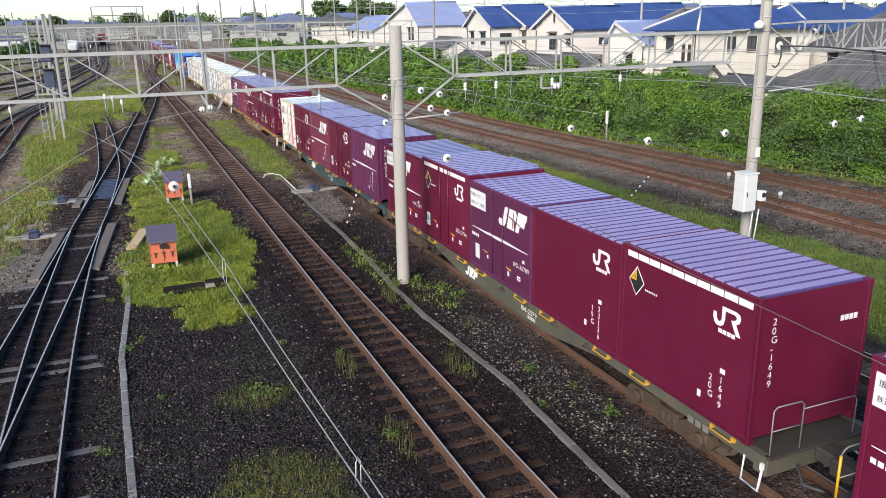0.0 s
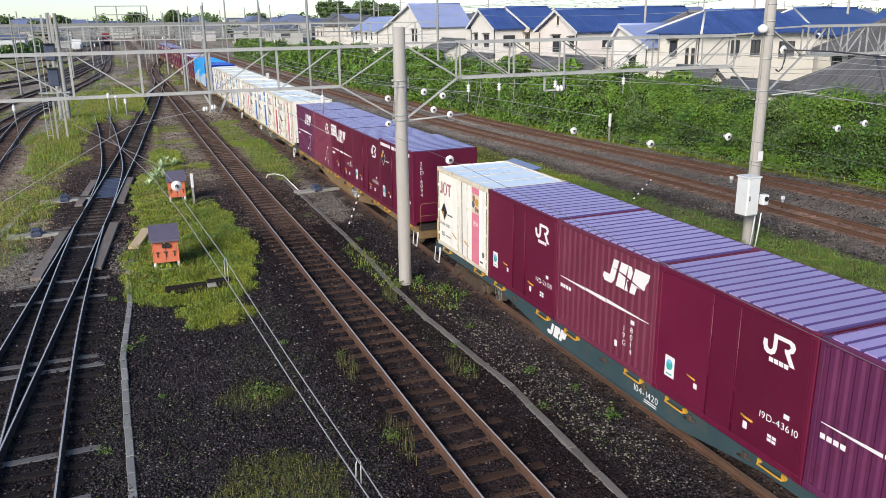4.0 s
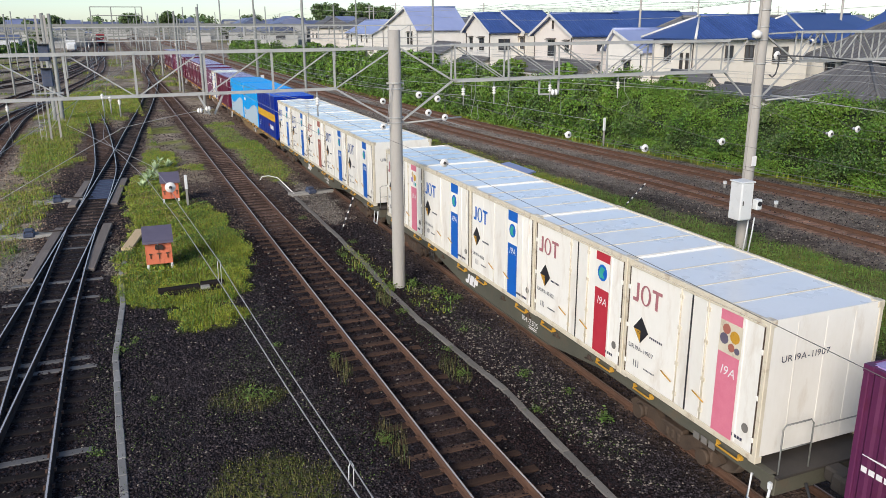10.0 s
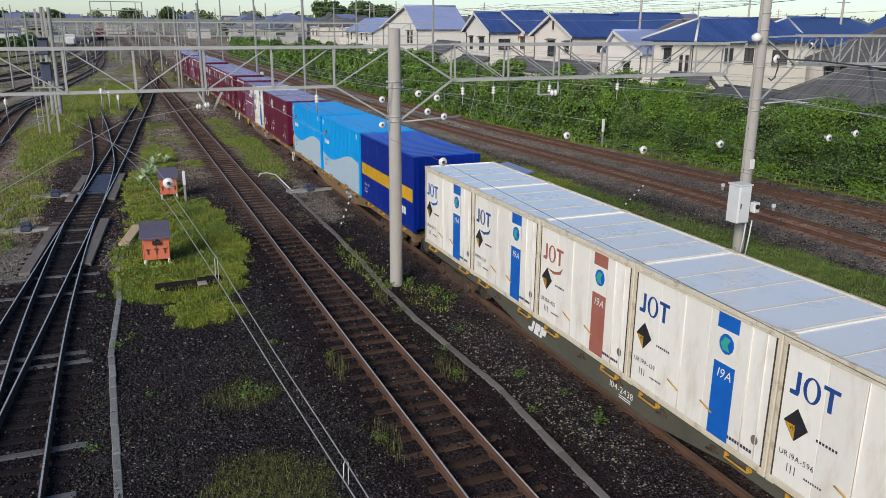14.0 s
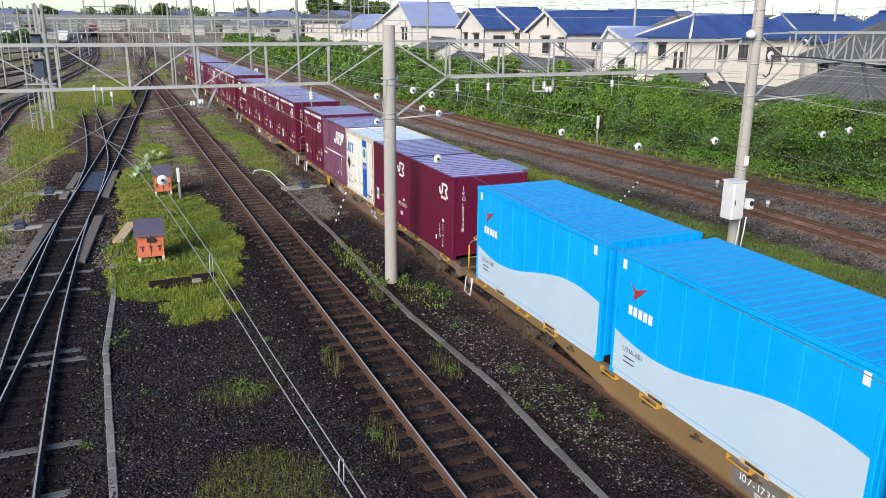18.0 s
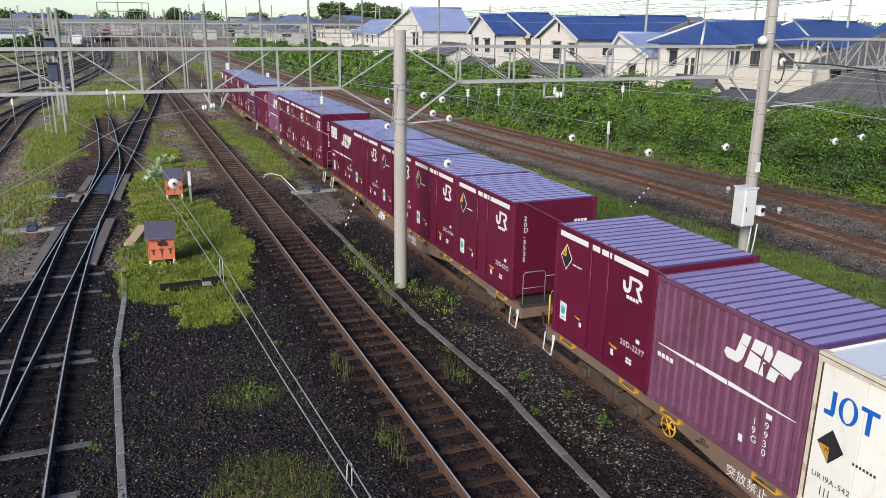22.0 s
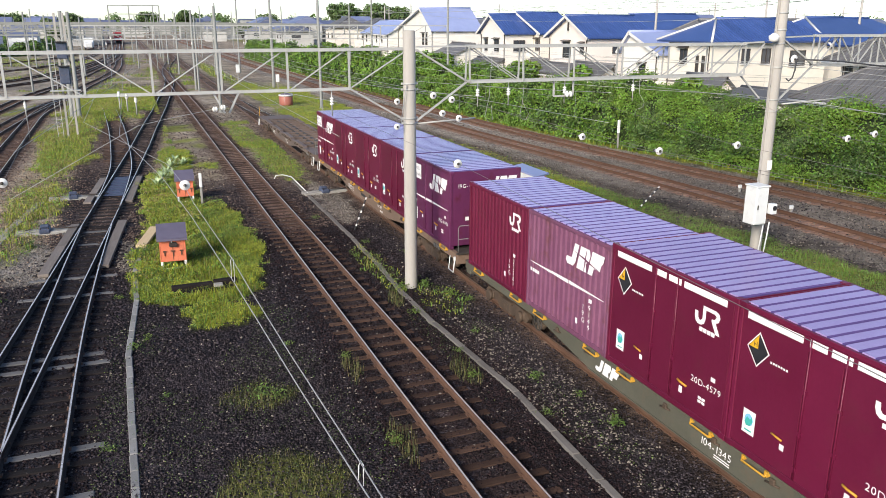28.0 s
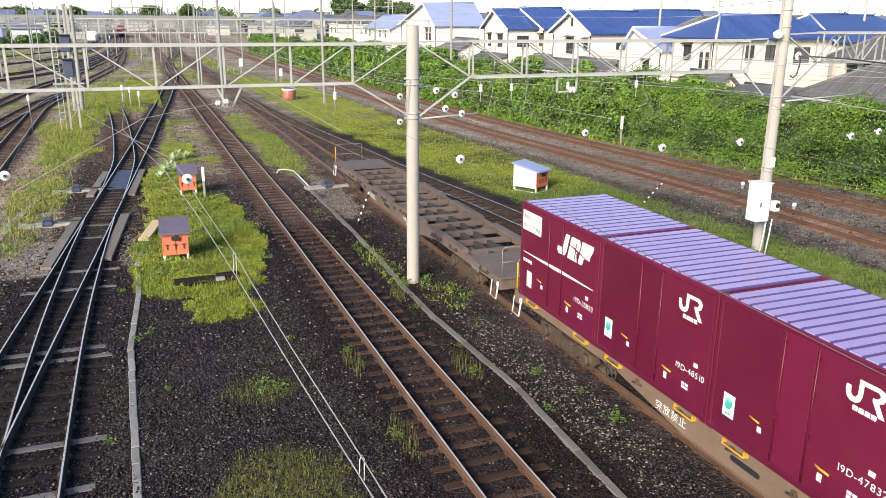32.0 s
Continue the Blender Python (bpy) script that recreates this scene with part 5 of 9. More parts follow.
def shell(kind, L, H, body, roof_mat, style):
    """The box itself with frame, roof and side panels; the copies share its meshes."""
    key = (kind, L, H, body, style)
    if key in SHELLS:
        return SHELLS[key]
    hy = L / 2
    ps = []
    g = Geo()
    g.box(-HALF_W + .03, HALF_W - .03, -hy + .03, hy - .03, .10, H - .06)
    if body == "reefer" or style == "doors":
        ps.append(("inner_wall", g.mesh("inner_wall", M[body]), ""))
    frame_mat = {"reefer": "reefer_frame", "sky_blue": "sky_blue", "navy": "navy"}.get(body, body)
    for sx in (-1, 1):
        for sy in (-1, 1):
            g = Geo()
            g.box(sx * HALF_W, sx * (HALF_W - .09), sy * hy, sy * (hy - .09), .0, H, .012)
            ps.append(("corner_post", g.mesh("corner_post", M[frame_mat]), ""))
            for z in (0.0, H - .115):
                g = Geo()
                g.box(sx * (HALF_W + .006), sx * (HALF_W - .14), sy * (hy + .006), sy * (hy - .16), z, z + .118, .01)
                ps.append(("corner_casting", g.mesh("corner_casting", M["reefer_frame" if body == "reefer" else "bogie" if style == "worn" else frame_mat]), ""))
    for sx in (-1, 1):
        g = Geo()
        g.box(sx * HALF_W, sx * (HALF_W - .07), -hy + .09, hy - .09, H - .09, H - .005, .01)
        ps.append(("top_rail", g.mesh("top_rail", M[frame_mat]), ""))
        g = Geo()
        g.box(sx * HALF_W, sx * (HALF_W - .07), -hy + .09, hy - .09, .015, .13, .01)
        ps.append(("bottom_rail", g.mesh("bottom_rail", M[frame_mat]), ""))
    # roof sheet with pressed ribs across
    g = Geo()
    if body == "reefer":
        g.box(-HALF_W + .07, HALF_W - .07, -hy + .02, hy - .02, H - .06, H - .028)
        ps.append(("roof", g.mesh("roof", M[roof_mat]), ""))
        for i in range(1, 4):
            y = -hy + L * i / 4
            g = Geo()
            g.box(-HALF_W + .1, HALF_W - .1, y - .010, y + .010, H - .028, H - .018)
            ps.append(("roof_seam", g.mesh("roof_seam", M["reefer_frame"]), ""))
    else:
        n = int(L / 0.275)
        q = (L - .16) / n
        prof = [(-hy + .02, H - .08), (-hy + .02, H - .018)]
        for i in range(n):
            y = -hy + .08 + q * i
            prof += [(y + .026, H - .018), (y + .036, H + .012), (y + q - .036, H + .012), (y + q - .026, H - .018)]
        prof += [(hy - .02, H - .018), (hy - .02, H - .08)]
        g.prism(prof[::-1], "x", -HALF_W + .07, HALF_W - .07)
        # groove floors and rib flanks take the painted shade colour
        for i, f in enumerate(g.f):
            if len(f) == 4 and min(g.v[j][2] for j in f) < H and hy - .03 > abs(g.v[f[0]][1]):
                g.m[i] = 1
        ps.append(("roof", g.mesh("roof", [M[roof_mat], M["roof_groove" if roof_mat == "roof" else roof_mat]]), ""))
    # ends
    for sy in (-1, 1):
        g = Geo()
        a, b = (sy * (hy - .03), sy * (hy - .012))
        if style in ("corr", "tall", "wide"):
            n = 8
            poly = [(-HALF_W + .09, a), (-HALF_W + .09, b)]
            for i in range(n):
                x = -HALF_W + .2 + (2 * HALF_W - .4) * i / (n - 1)
                poly += [(x - .075, b), (x - .05, sy * (hy - .001)), (x + .05, sy * (hy - .001)), (x + .075, b)]
            poly += [(HALF_W - .09, b), (HALF_W - .09, a)]
            g.prism(poly if sy < 0 else poly[::-1], "z", .12, H - .003)
        else:
            g.box(-HALF_W + .09, HALF_W - .09, a, b, .12, H - .003)
        if body == "reefer":
            for x in (-.62, 0.0, .62):
                r = Geo()
                r.box(x - .015, x + .015, a, sy * (hy - .007), .14, H - .1)
                ps.append(("end_rib", r.mesh("end_rib", M[body]), "")) if sy < 0 else None
        ps.append(("end_panel", g.mesh("end_panel", M[body]), ""))
    # sides
    for sx in (-1, 1):
        a = sx * (HALF_W - .03)
        if style in ("corr", "tall", "wide"):
            g = Geo()
            n = int(L / (.225 if style != "wide" else .62))
            p = L - .18
            poly = [(-hy + .09, 0)]
            for i in range(n):
                y = -hy + .09 + p * i / n
                q = p / n
                for f, h in ((.0, 0), (.18, 1), (.55, 1), (.73, 0)) if style != "wide" else ((.0, .25), (.02, 1), (.94, 1), (.96, .25)):
                    poly.append((y + q * f, h))
            poly.append((hy - .09, 0))
            k = len(g.v)
            for y, h in poly:
                for z in (.13, H - .09):
                    g.v.append((sx * (HALF_W - .034 + .030 * h), y, z))
            for i in range(len(poly) - 1):
                q = (k + 2 * i, k + 2 * i + 2, k + 2 * i + 3, k + 2 * i + 1)
                g.face(q if sx > 0 else q[::-1])
            ps.append(("side_panel", g.mesh("side_panel", M[body]), ""))
        elif style == "flat":
            g = Geo()
            g.box(a, sx * (HALF_W - .004), -hy + .09, hy - .09, .13, H - .09)
            ps.append(("side_panel", g.mesh("side_panel", M[body]), ""))
        elif style == "smooth":
            ends = (-hy + .09, -hy + .62, -hy + 1.55, -hy + 2.22, -hy + 2.86, hy - .09)
            for y0, y1 in zip(ends, ends[1:]):
                g = Geo()
                g.box(a, sx * (HALF_W - .006), y0 + .006, y1 - .006, .135, H - .095, .005)
                ps.append(("side_panel", g.mesh("side_panel", M[body]), ""))
            for y in (-hy + .30, -hy + .62, -hy + 2.22):
                g = Geo()
                g.tube((sx * (HALF_W + .006), y - .03, .15), (sx * (HALF_W + .006), y - .03, H - .1), .010, n=6)
                ps.append(("lock_rod", g.mesh("lock_rod", M["reefer"]), ""))
            g = Geo()
            g.box(sx * (HALF_W - .004), sx * (HALF_W + .02), -hy + .1, hy - .1, H - .13, H - .095)
            ps.append(("drip_rail", g.mesh("drip_rail", M["reefer_frame"]), ""))
            for yy in (hy - .10, -hy + .10):
                g = Geo()
                g.box(sx * (HALF_W - .004), sx * (HALF_W + .005), yy - .012, yy + .012, .14, H - .13)
                ps.append(("edge_gap", g.mesh("edge_gap", M["bogie"]), "rusty gap beside the corner post"))
        else:
            cuts = (hy - .09, hy - L * .395, hy - L * .57, -hy + .09) if body != "reefer" else (hy - .09, hy - L * .43, hy - L * .62, -hy + .09)
            for y1, y0, nm, d in ((cuts[0], cuts[1], "side_panel", .010), (cuts[1], cuts[2], "door_leaf", .004), (cuts[2], cuts[3], "door_leaf", .004)):
                g = Geo()
                g.box(a, sx * (HALF_W - d), y0 + .008, y1 - .008, .135, H - .095, .006)
                ps.append((nm, g.mesh(nm, M[body]), ""))
            for c in cuts[1:3]:
                g = Geo()
                g.tube((sx * (HALF_W + .012), c - .05, .15), (sx * (HALF_W + .012), c - .05, H - .1), .014, n=6)
                for z in (.3, .9, 1.6, H - .3):
                    g.box(sx * (HALF_W - .004), sx * (HALF_W + .02), c - .09, c - .01, z, z + .07)
                ps.append(("lock_rod", g.mesh("lock_rod", M["reefer_frame" if body == "reefer" else body]), ""))
            if body == "reefer":
                for c in (.86,):
                    g = Geo()
                    y = hy - L * c
                    g.box(sx * (HALF_W - .004), sx * (HALF_W + .012), y - .02, y + .02, .16, H - .12)
                    ps.append(("rib", g.mesh("rib", M["reefer"]), ""))
                g = Geo()
                g.box(sx * (HALF_W - .004), sx * (HALF_W + .02), -hy + .1, hy - .1, H - .13, H - .095)
                ps.append(("drip_rail", g.mesh("drip_rail", M["reefer_frame"]), ""))
                g = Geo()
                y = hy - L * .52
                g.box(sx * (HALF_W - .004), sx * (HALF_W + .006), y - .017, y + .017, .14, H - .13)
                ps.append(("door_seal", g.mesh("door_seal", M["black"]), "black door seal"))
                for yy in (hy - .10, -hy + .10):
                    g = Geo()
                    g.box(sx * (HALF_W - .004), sx * (HALF_W + .005), yy - .012, yy + .012, .14, H - .13)
                    ps.append(("edge_gap", g.mesh("edge_gap", M["bogie"]), "rusty gap beside the corner post"))
                for c in (.03, .97):
                    for z in (.35, 1.1, 1.9):
                        g = Geo()
                        y = hy - L * c
                        g.box(sx * (HALF_W - .004), sx * (HALF_W + .025), y - .035, y + .035, z, z + .09, .01)
                        ps.append(("hinge", g.mesh("hinge", M["reefer"]), ""))
            else:
                g = Geo()
                y = hy - L * .67
                g.wire([(sx * (HALF_W + .02), y + .10, .60), (sx * (HALF_W + .035), y, .585), (sx * (HALF_W + .02), y - .16, .56)], .021, 6)
                ps.append(("handle", g.mesh("handle", M["amber"]), "amber door handle"))
                g = Geo()
                y = hy - L * .30
                g.wire([(sx * (HALF_W + .02), y + .12, .70), (sx * (HALF_W + .03), y, .69), (sx * (HALF_W + .02), y - .10, .67)], .018, 6)
                ps.append(("handle", g.mesh("handle", M["amber"]), "amber door handle"))
    SHELLS[key] = ps
    return ps


TRAIN, WHEELSETS = [], []


def container(kind, u, number="", diamond=False, bars=0, panel=False, body="maroon", stripe="blue_mark", swoosh=False, ribs=False, L=3.715):
    """kind: doors, plain, corr, reefer, wave, band. u: place of its near end along the train."""
    tall = bars or kind in ("wave", "band")
    H = 2.6 if tall else 2.5
    style = {"doors": "doors", "plain": "tall" if not bars else "flat", "corr": "corr", "reefer": "smooth" if len(number) < 9 or swoosh else "doors", "wave": "wide", "band": "wide"}[kind]
    if kind == "plain" and number.startswith("19"):
        style = "tall" if ribs else "flat"
    body = {"reefer": "reefer", "wave": "sky_blue", "band": "navy"}.get(kind, body)
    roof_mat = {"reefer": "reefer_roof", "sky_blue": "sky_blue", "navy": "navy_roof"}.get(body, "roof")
    text = {"reefer": "white refrigerated freight container with rust stains and a coloured stripe", "wave": "sky-blue freight container with a pale wave along its foot",
            "band": "navy-blue freight container with a yellow band"}.get(kind, "%s freight container with white marks, %s" % (
                {"plum": "plum-purple", "faded": "faded maroon", "mauve": "weathered mauve"}.get(body, "maroon"), {"corr": "ribbed sides", "plain": "plain sides"}.get(kind, "side doors")))
    top = thing("freight_container", pose(TRAIN_X, u + L / 2, 1.0), text, "container", "containers on the freight train")
    for nm, me, lb in shell(kind, L, H, body, roof_mat, style):
        part(nm, me, None, top, lb)
    hy = L / 2
    white = Geo()
    left = hy - .02

    def at(s, z):
        return lambda a, b: (-HALF_W - .006, hy - L * s - a, z + b)

    if kind in ("doors", "plain", "corr"):
        logo = Geo()
        vent = number.startswith("V")
        if panel or (kind == "corr" and panel is not None) or body == "plum":
            for p in MARK_B:
                side_poly(logo, p, hy - L * (.28 if vent else .505), 1.66, .99)
            lg = part("logo", logo, M["white"], top, "white slanted mark")
            st = Geo()
            side_poly(st, MARK_STAR, hy - L * (.28 if vent else .505), 1.66, .99, .009)
            part("star", st, M[body], lg, "dark four-pointed star in the mark")
            st = Geo()
            for a0, a1, h0, h1 in ((.05, .33, .012, .062), (.338, .55, .062, .085), (.558, .95, .082, .012)):
                y0, y1, z = hy - L * a0, hy - L * a1, 1.215 + .03 * a0
                st.prism([(y0, z + h0 / 2), (y1, z + h1 / 2), (y1, z - h1 / 2), (y0, z - h0 / 2)], "x", -HALF_W - .006, -HALF_W - .001)
            part("stripe", st, M["white"], top, "white stripe")
            small_bars(white, hy - .2, .97, 4, .09, .085, .03)
            if panel:
                g = Geo()
                side_poly(g, rect(0, 0, .98, .50), hy - .10, 1.80, proud=.004)
                pl = part("sign_panel", g, M["white"], top, "white sign panel")
                g = Geo()
                write(g, "\u74b0\u5883\u306b\u3084\u3055\u3057\u3044", lambda a, b: (-HALF_W - .010, hy - .16 - a, 2.11 + b), .122)
                part("print", g, M["ink"], pl, "dark printed words")
                g = Geo()
                write(g, "\u9244\u9053\u30b3\u30f3\u30c6\u30ca\u8f38\u9001", lambda a, b: (-HALF_W - .010, hy - .16 - a, 1.89 + b), .107, 1.0)
                part("print", g, M["ink"], pl, "dark printed words")
            if body == "plum" and kind == "corr":
                g = Geo()
                for p in MARK_B:
                    g.prism([(.12 + a * .60, 1.86 + b * .75) for a, b in p], "y", -hy - .006, -hy - .001)
                part("logo", g, M["white"], top, "white slanted mark")
            elif body == "plum":
                g = Geo()
                for p in MARK_B:
                    g.prism([(.12 + a * .60, 1.86 + b * .75) for a, b in p], "y", -hy - .006, -hy - .001)
                part("logo", g, M["white"], top, "white slanted mark")
                for x0, z0 in ((.62, .92), (.62, .62), (-.70, .92)):
                    g = Geo()
                    g.box(x0, x0 + .12, -hy - .012, -hy - .002, z0, z0 + .12)
                    part("end_plate", g, M["white"], top)
                g = Geo()
                g.wire([(.55, -hy - .02, .84), (.70, -hy - .04, .85), (.95, -hy - .02, .90)], .016, 6)
                part("handle", g, M["amber"], top, "amber door handle")
            if kind == "doors" and not vent:
                g = Geo()
                side_poly(g, rect(0, 0, .26, .42), hy - .42, .34)
                part("label_plate", g, M["cabinet"], top)
        else:
            for p in MARK_A:
                side_poly(logo, p, hy - L * .722, 1.85, 1.02)
            part("logo", logo, M["white"], top, "white mark")
            small_bars(white, hy - L * .762, 1.735, 4, .085, .075, .018)
            if kind == "doors":
                g = Geo()
                side_poly(g, rect(0, 0, .27, .42), hy - .35, .42)
                st = part("sticker", g, M["white"], top, "white sticker with a green round")
                g = Geo()
                k = [(.135 + .095 * math.cos(a * math.pi / 5), .25 + .11 * math.sin(a * math.pi / 5)) for a in range(10)]
                side_poly(g, k, hy - .35, .42, proud=.011)
                rd = part("round", g, M["globe_blue"], st, "pale blue round")
                g = Geo()
                side_poly(g, [(.05, .20), (.10, .30), (.17, .27), (.20, .33), (.225, .24), (.17, .16), (.09, .14)], hy - .35, .42, proud=.014)
                part("green_land", g, M["green_mark"], rd)
                g = Geo()
                side_poly(g, rect(.06, .05, .15, .025), hy - .35, .42, proud=.010)
                part("small_print", g, M["green_mark"], st)
        if bars:
            spans = ((.055, .365), (.40, .486), (.507, .604), (.626, .93)) if bars == 1 else tuple((.05 + .0915 * i, .135 + .0915 * i) for i in range(10))
            for a, b in spans:
                g = Geo()
                side_poly(g, rect(0, 0, (b - a) * L, .12), hy - a * L, H - .225)
                part("height_band", g, M["white"], top, "white band below the roof")
        if diamond:
            y, z = hy - L * .135, 1.93
            g = Geo()
            g.prism([(y + .22, z), (y, z - .27), (y - .22, z), (y, z + .27)], "x", -HALF_W - .006, -HALF_W - .001)
            dm = part("hazard_diamond", g, M["black"], top, "black and yellow diamond")
            g = Geo()
            g.prism([(y + .20, z + .01), (y + .006, z + .01), (y + .006, z + .25)], "x", -HALF_W - .010, -HALF_W - .005)
            part("yellow_field", g, M["yellow"], dm)
            g = Geo()
            write(g, "H", lambda a, b: (-HALF_W - .012, y + .10 - a, z + .04 + b), .12)
            part("lettering", g, M["black"], dm)
            g = Geo()
            g.prism([(y + .245, z), (y, z - .30), (y - .245, z), (y, z + .30)], "x", -HALF_W - .004, -HALF_W - .0005)
            part("white_edge", g, M["white"], dm)
            small_bars(white, y - .28, z - .12, 7, .03, .035, .025)
        if number:
            if kind in ("plain", "corr"):
                pre, num = number.split("-")
                write(white, pre, at(.725, .80), .17, 1.1, True)
                write(white, num, at(.795, .84), .17, 1.1, True)
                side_poly(white, rect(0, 0, .12, .09), hy - L * .795, 1.02)
            else:
                write(white, number, at(.735, .80 if vent else .73), .17, 1.05)
                side_poly(white, rect(0, 0, .11, .08), hy - L * .875, .93)
            # the same number on the end towards the bridge
            if bars or kind in ("plain", "corr"):
                write(white, number, lambda a, b: (-HALF_W + .28 + a, -hy - .004, 2.12 + b), .17, 1.1, True)
                for i in range(0 if kind == "corr" else 4):
                    white.box(.55 + i * .10, .63 + i * .10, -hy - .006, -hy - .001, 1.95, 2.05)
            else:
                write(white, number, lambda a, b: (-HALF_W + .25 + a, -hy - .004, 1.98 + b), .17, 1.05)
        side_poly(white, rect(0, 0, .09, .13), hy - L * .655, .36)
        if kind == "doors":
            side_poly(white, rect(0, 0, .09, .10), hy - L * .315, .50)
            for r in range(2):
                side_poly(white, rect(0, 0, .08, .05), hy - L * .80, .40 + .07 * r)
                side_poly(white, rect(0, 0, .08, .05), hy - L * .80 - .10, .40 + .07 * r)
        part("number", white, M["white"], top, "white numbers")
    elif kind == "reefer":
        g = Geo()
        smooth = style == "smooth"
        sy0, dz = (hy - L * .633, 0.0) if smooth else (hy - L * .715, .08)
        side_poly(g, rect(0, 0, .49, H - .235), sy0, .14, proud=.009)
        sp = part("stripe", g, M["red_stripe" if stripe == "red_mark" else stripe], top, "coloured upright stripe")
        g = Geo()
        if stripe == "rose_mark":
            side_poly(g, rect(0, 0, .52, .56), sy0 - .0, 1.62, proud=.012)
            part("picture_panel", g, M["reefer_frame" if number[-1] in "57" else "reefer"], sp)
            for mi, (a, b, r) in enumerate(((.16, .43, .09), (.12, .25, .10), (.36, .34, .11), (.30, .14, .075), (.43, .12, .06))):
                g = Geo()
                k = [(a + r * math.cos(i * math.pi / 5), b + r * math.sin(i * math.pi / 5)) for i in range(10)]
                side_poly(g, k, sy0 - .0, 1.62, proud=.018)
                part("picture_round", g, M[(("brown_mark", "lid", "amber") if number[-1] in "57" else ("timber", "roof", "yellow", "ice_blue", "green_mark"))[mi % (3 if number[-1] in "57" else 5)]], sp)
        else:
            side_poly(g, rect(0, 0, .51, .60), sy0 + .01, 1.50 + dz, proud=.012)
            part("gap", g, M["reefer"], sp)
            g = Geo()
            k = [(.25 + .17 * math.cos(i * math.pi / 6), .36 + .18 * math.sin(i * math.pi / 6)) for i in range(12)]
            side_poly(g, k, sy0, 1.50 + dz, proud=.018)
            part("globe", g, M["blue_mark"], sp, "blue and green round emblem")
            g = Geo()
            side_poly(g, [(.12, .34), (.20, .48), (.34, .46), (.27, .34), (.33, .24), (.18, .24)], sy0, 1.50 + dz, proud=.023)
            part("globe_land", g, M["green_mark"], sp)
        g = Geo()
        write(g, "19A", lambda a, b: (-HALF_W - .014, sy0 - .06 - a - b * .2, 1.24 + b), .24, .95)
        part("lettering", g, M["white"], sp)
        letter = "blue_mark" if number in ("19A-542", "19A-1063", "19A-812", "19A-21775") else {"blue_mark": "deep_blue", "brown_mark": "brown_mark"}.get(stripe, "red_mark")
        g = Geo()
        for p in MARK_C:
            side_poly(g, p, hy - L * .062, 1.63 + dz, .96)
        ring_mark(g, hy - L * .062, 1.63 + dz, .96)
        if swoosh:
            side_poly(g, [(.2, -.12), (.5, -.20), (.8, -.12), (.9, .05), (.75, -.07), (.5, -.13)], hy - L * .06, 1.56, 1)
        part("logo", g, M[letter], top, "plain coloured maker's mark")
        y, z = hy - L * (.115 if smooth else .145), 1.17
        g = Geo()
        g.prism([(y + .23, z), (y, z - .27), (y - .23, z), (y, z + .27)], "x", -HALF_W - .006, -HALF_W - .001)
        dm = part("hazard_diamond", g, M["black"], top, "black diamond with an amber corner")
        g = Geo()
        g.prism([(y + .205, z - .015), (y + .006, z - .245), (y + .006, z - .015)], "x", -HALF_W - .010, -HALF_W - .005)
        part("amber_field", g, M["amber"], dm)
        g = Geo()
        write(g, "W", lambda a, b: (-HALF_W - .011, y + .105 - a, z - .10 + b), .10)
        part("lettering", g, M["black"], dm)
        g = Geo()
        write(g, "UR" + number, at(.05, .60 if smooth else .72), .13, 1.0)
        small_bars(g, hy - L * .22, 1.10, 7, .032, .04, .025)
        small_bars(g, hy - L * .10, .36, 3, .012, .14, .06)
        small_bars(g, hy - L * .19, .40, 8, .022, .03, .02)
        small_bars(g, hy - L * .76, .25, 9, .045, .055, .02)
        write(g, "UR" + number, lambda a, b: (-HALF_W + .3 + a, -hy - .004, 1.75 + b), .16, 1.1)
        part("number", g, M["ink"], top, "dark numbers")
        g = Geo()
        side_poly(g, [(.08 + .075 * math.cos(i * math.pi / 6), .10 + .085 * math.sin(i * math.pi / 6)) for i in range(12)], hy - L * .90, .42)
        part("sticker", g, M["duct"], top, "grey round sticker")
        for c in (.36, .60):
            g = Geo()
            y = hy - L * c
            g.wire([(-HALF_W - .02, y + .1, .62), (-HALF_W - .035, y, .60), (-HALF_W - .02, y - .2, .52)], .013, 6)
            part("handle", g, M["amber"], top, "amber door handle")
    elif kind == "wave":
        g = Geo()
        top_edge = [(a / 24 * (L - .2), 1.13 - .34 * math.cos((a / 24 - .20) * 2 * math.pi / 1.28) - .10 * (a / 24 - .25)) for a in range(25)]
        side_poly(g, [(0, .14)] + [(L - .2, .14)] + top_edge[::-1], hy - .1, 0, proud=.002)
        part("wave_field", g, M["ice_blue"], top, "pale ice-blue wave")
        g = Geo()
        side_poly(g, [(0, .36), (.16, .24), (.52, .36), (.30, .16), (.12, .02), (.14, .18)], hy - .50, 1.72, proud=.008)
        part("pennant", g, M["loco_red"], top, "red pennant mark")
        g = Geo()
        for i in range(5):
            side_poly(g, rect(i * .155, 0, .11, .19), hy - .50, 1.43, proud=.008)
        part("logo", g, M["white"], top, "row of plain white bars")
        g = Geo()
        side_poly(g, rect(0, 0, L - .2, .11), hy - .1, .02, proud=.004)
        part("foot_rail", g, M["ice_blue"], top, "pale foot rail")
        for q in (.20, .62):
            g = Geo()
            side_poly(g, rect(0, 0, .62, .10), hy - L * q, .0, proud=.012)
            pk = part("fork_pocket", g, M["timber"], top, "cream fork pocket")
            g = Geo()
            side_poly(g, rect(.10, .02, .42, .06), hy - L * q, .0, proud=.016)
            part("slot", g, M["bogie"], pk)
        for y0 in (hy - .22, -hy + .40):
            g = Geo()
            side_poly(g, rect(0, 0, .12, .20), y0, 2.28, proud=.008)
            part("corner_plate", g, M["cabinet"], top, "small pale plate with a red spot")
        g = Geo()
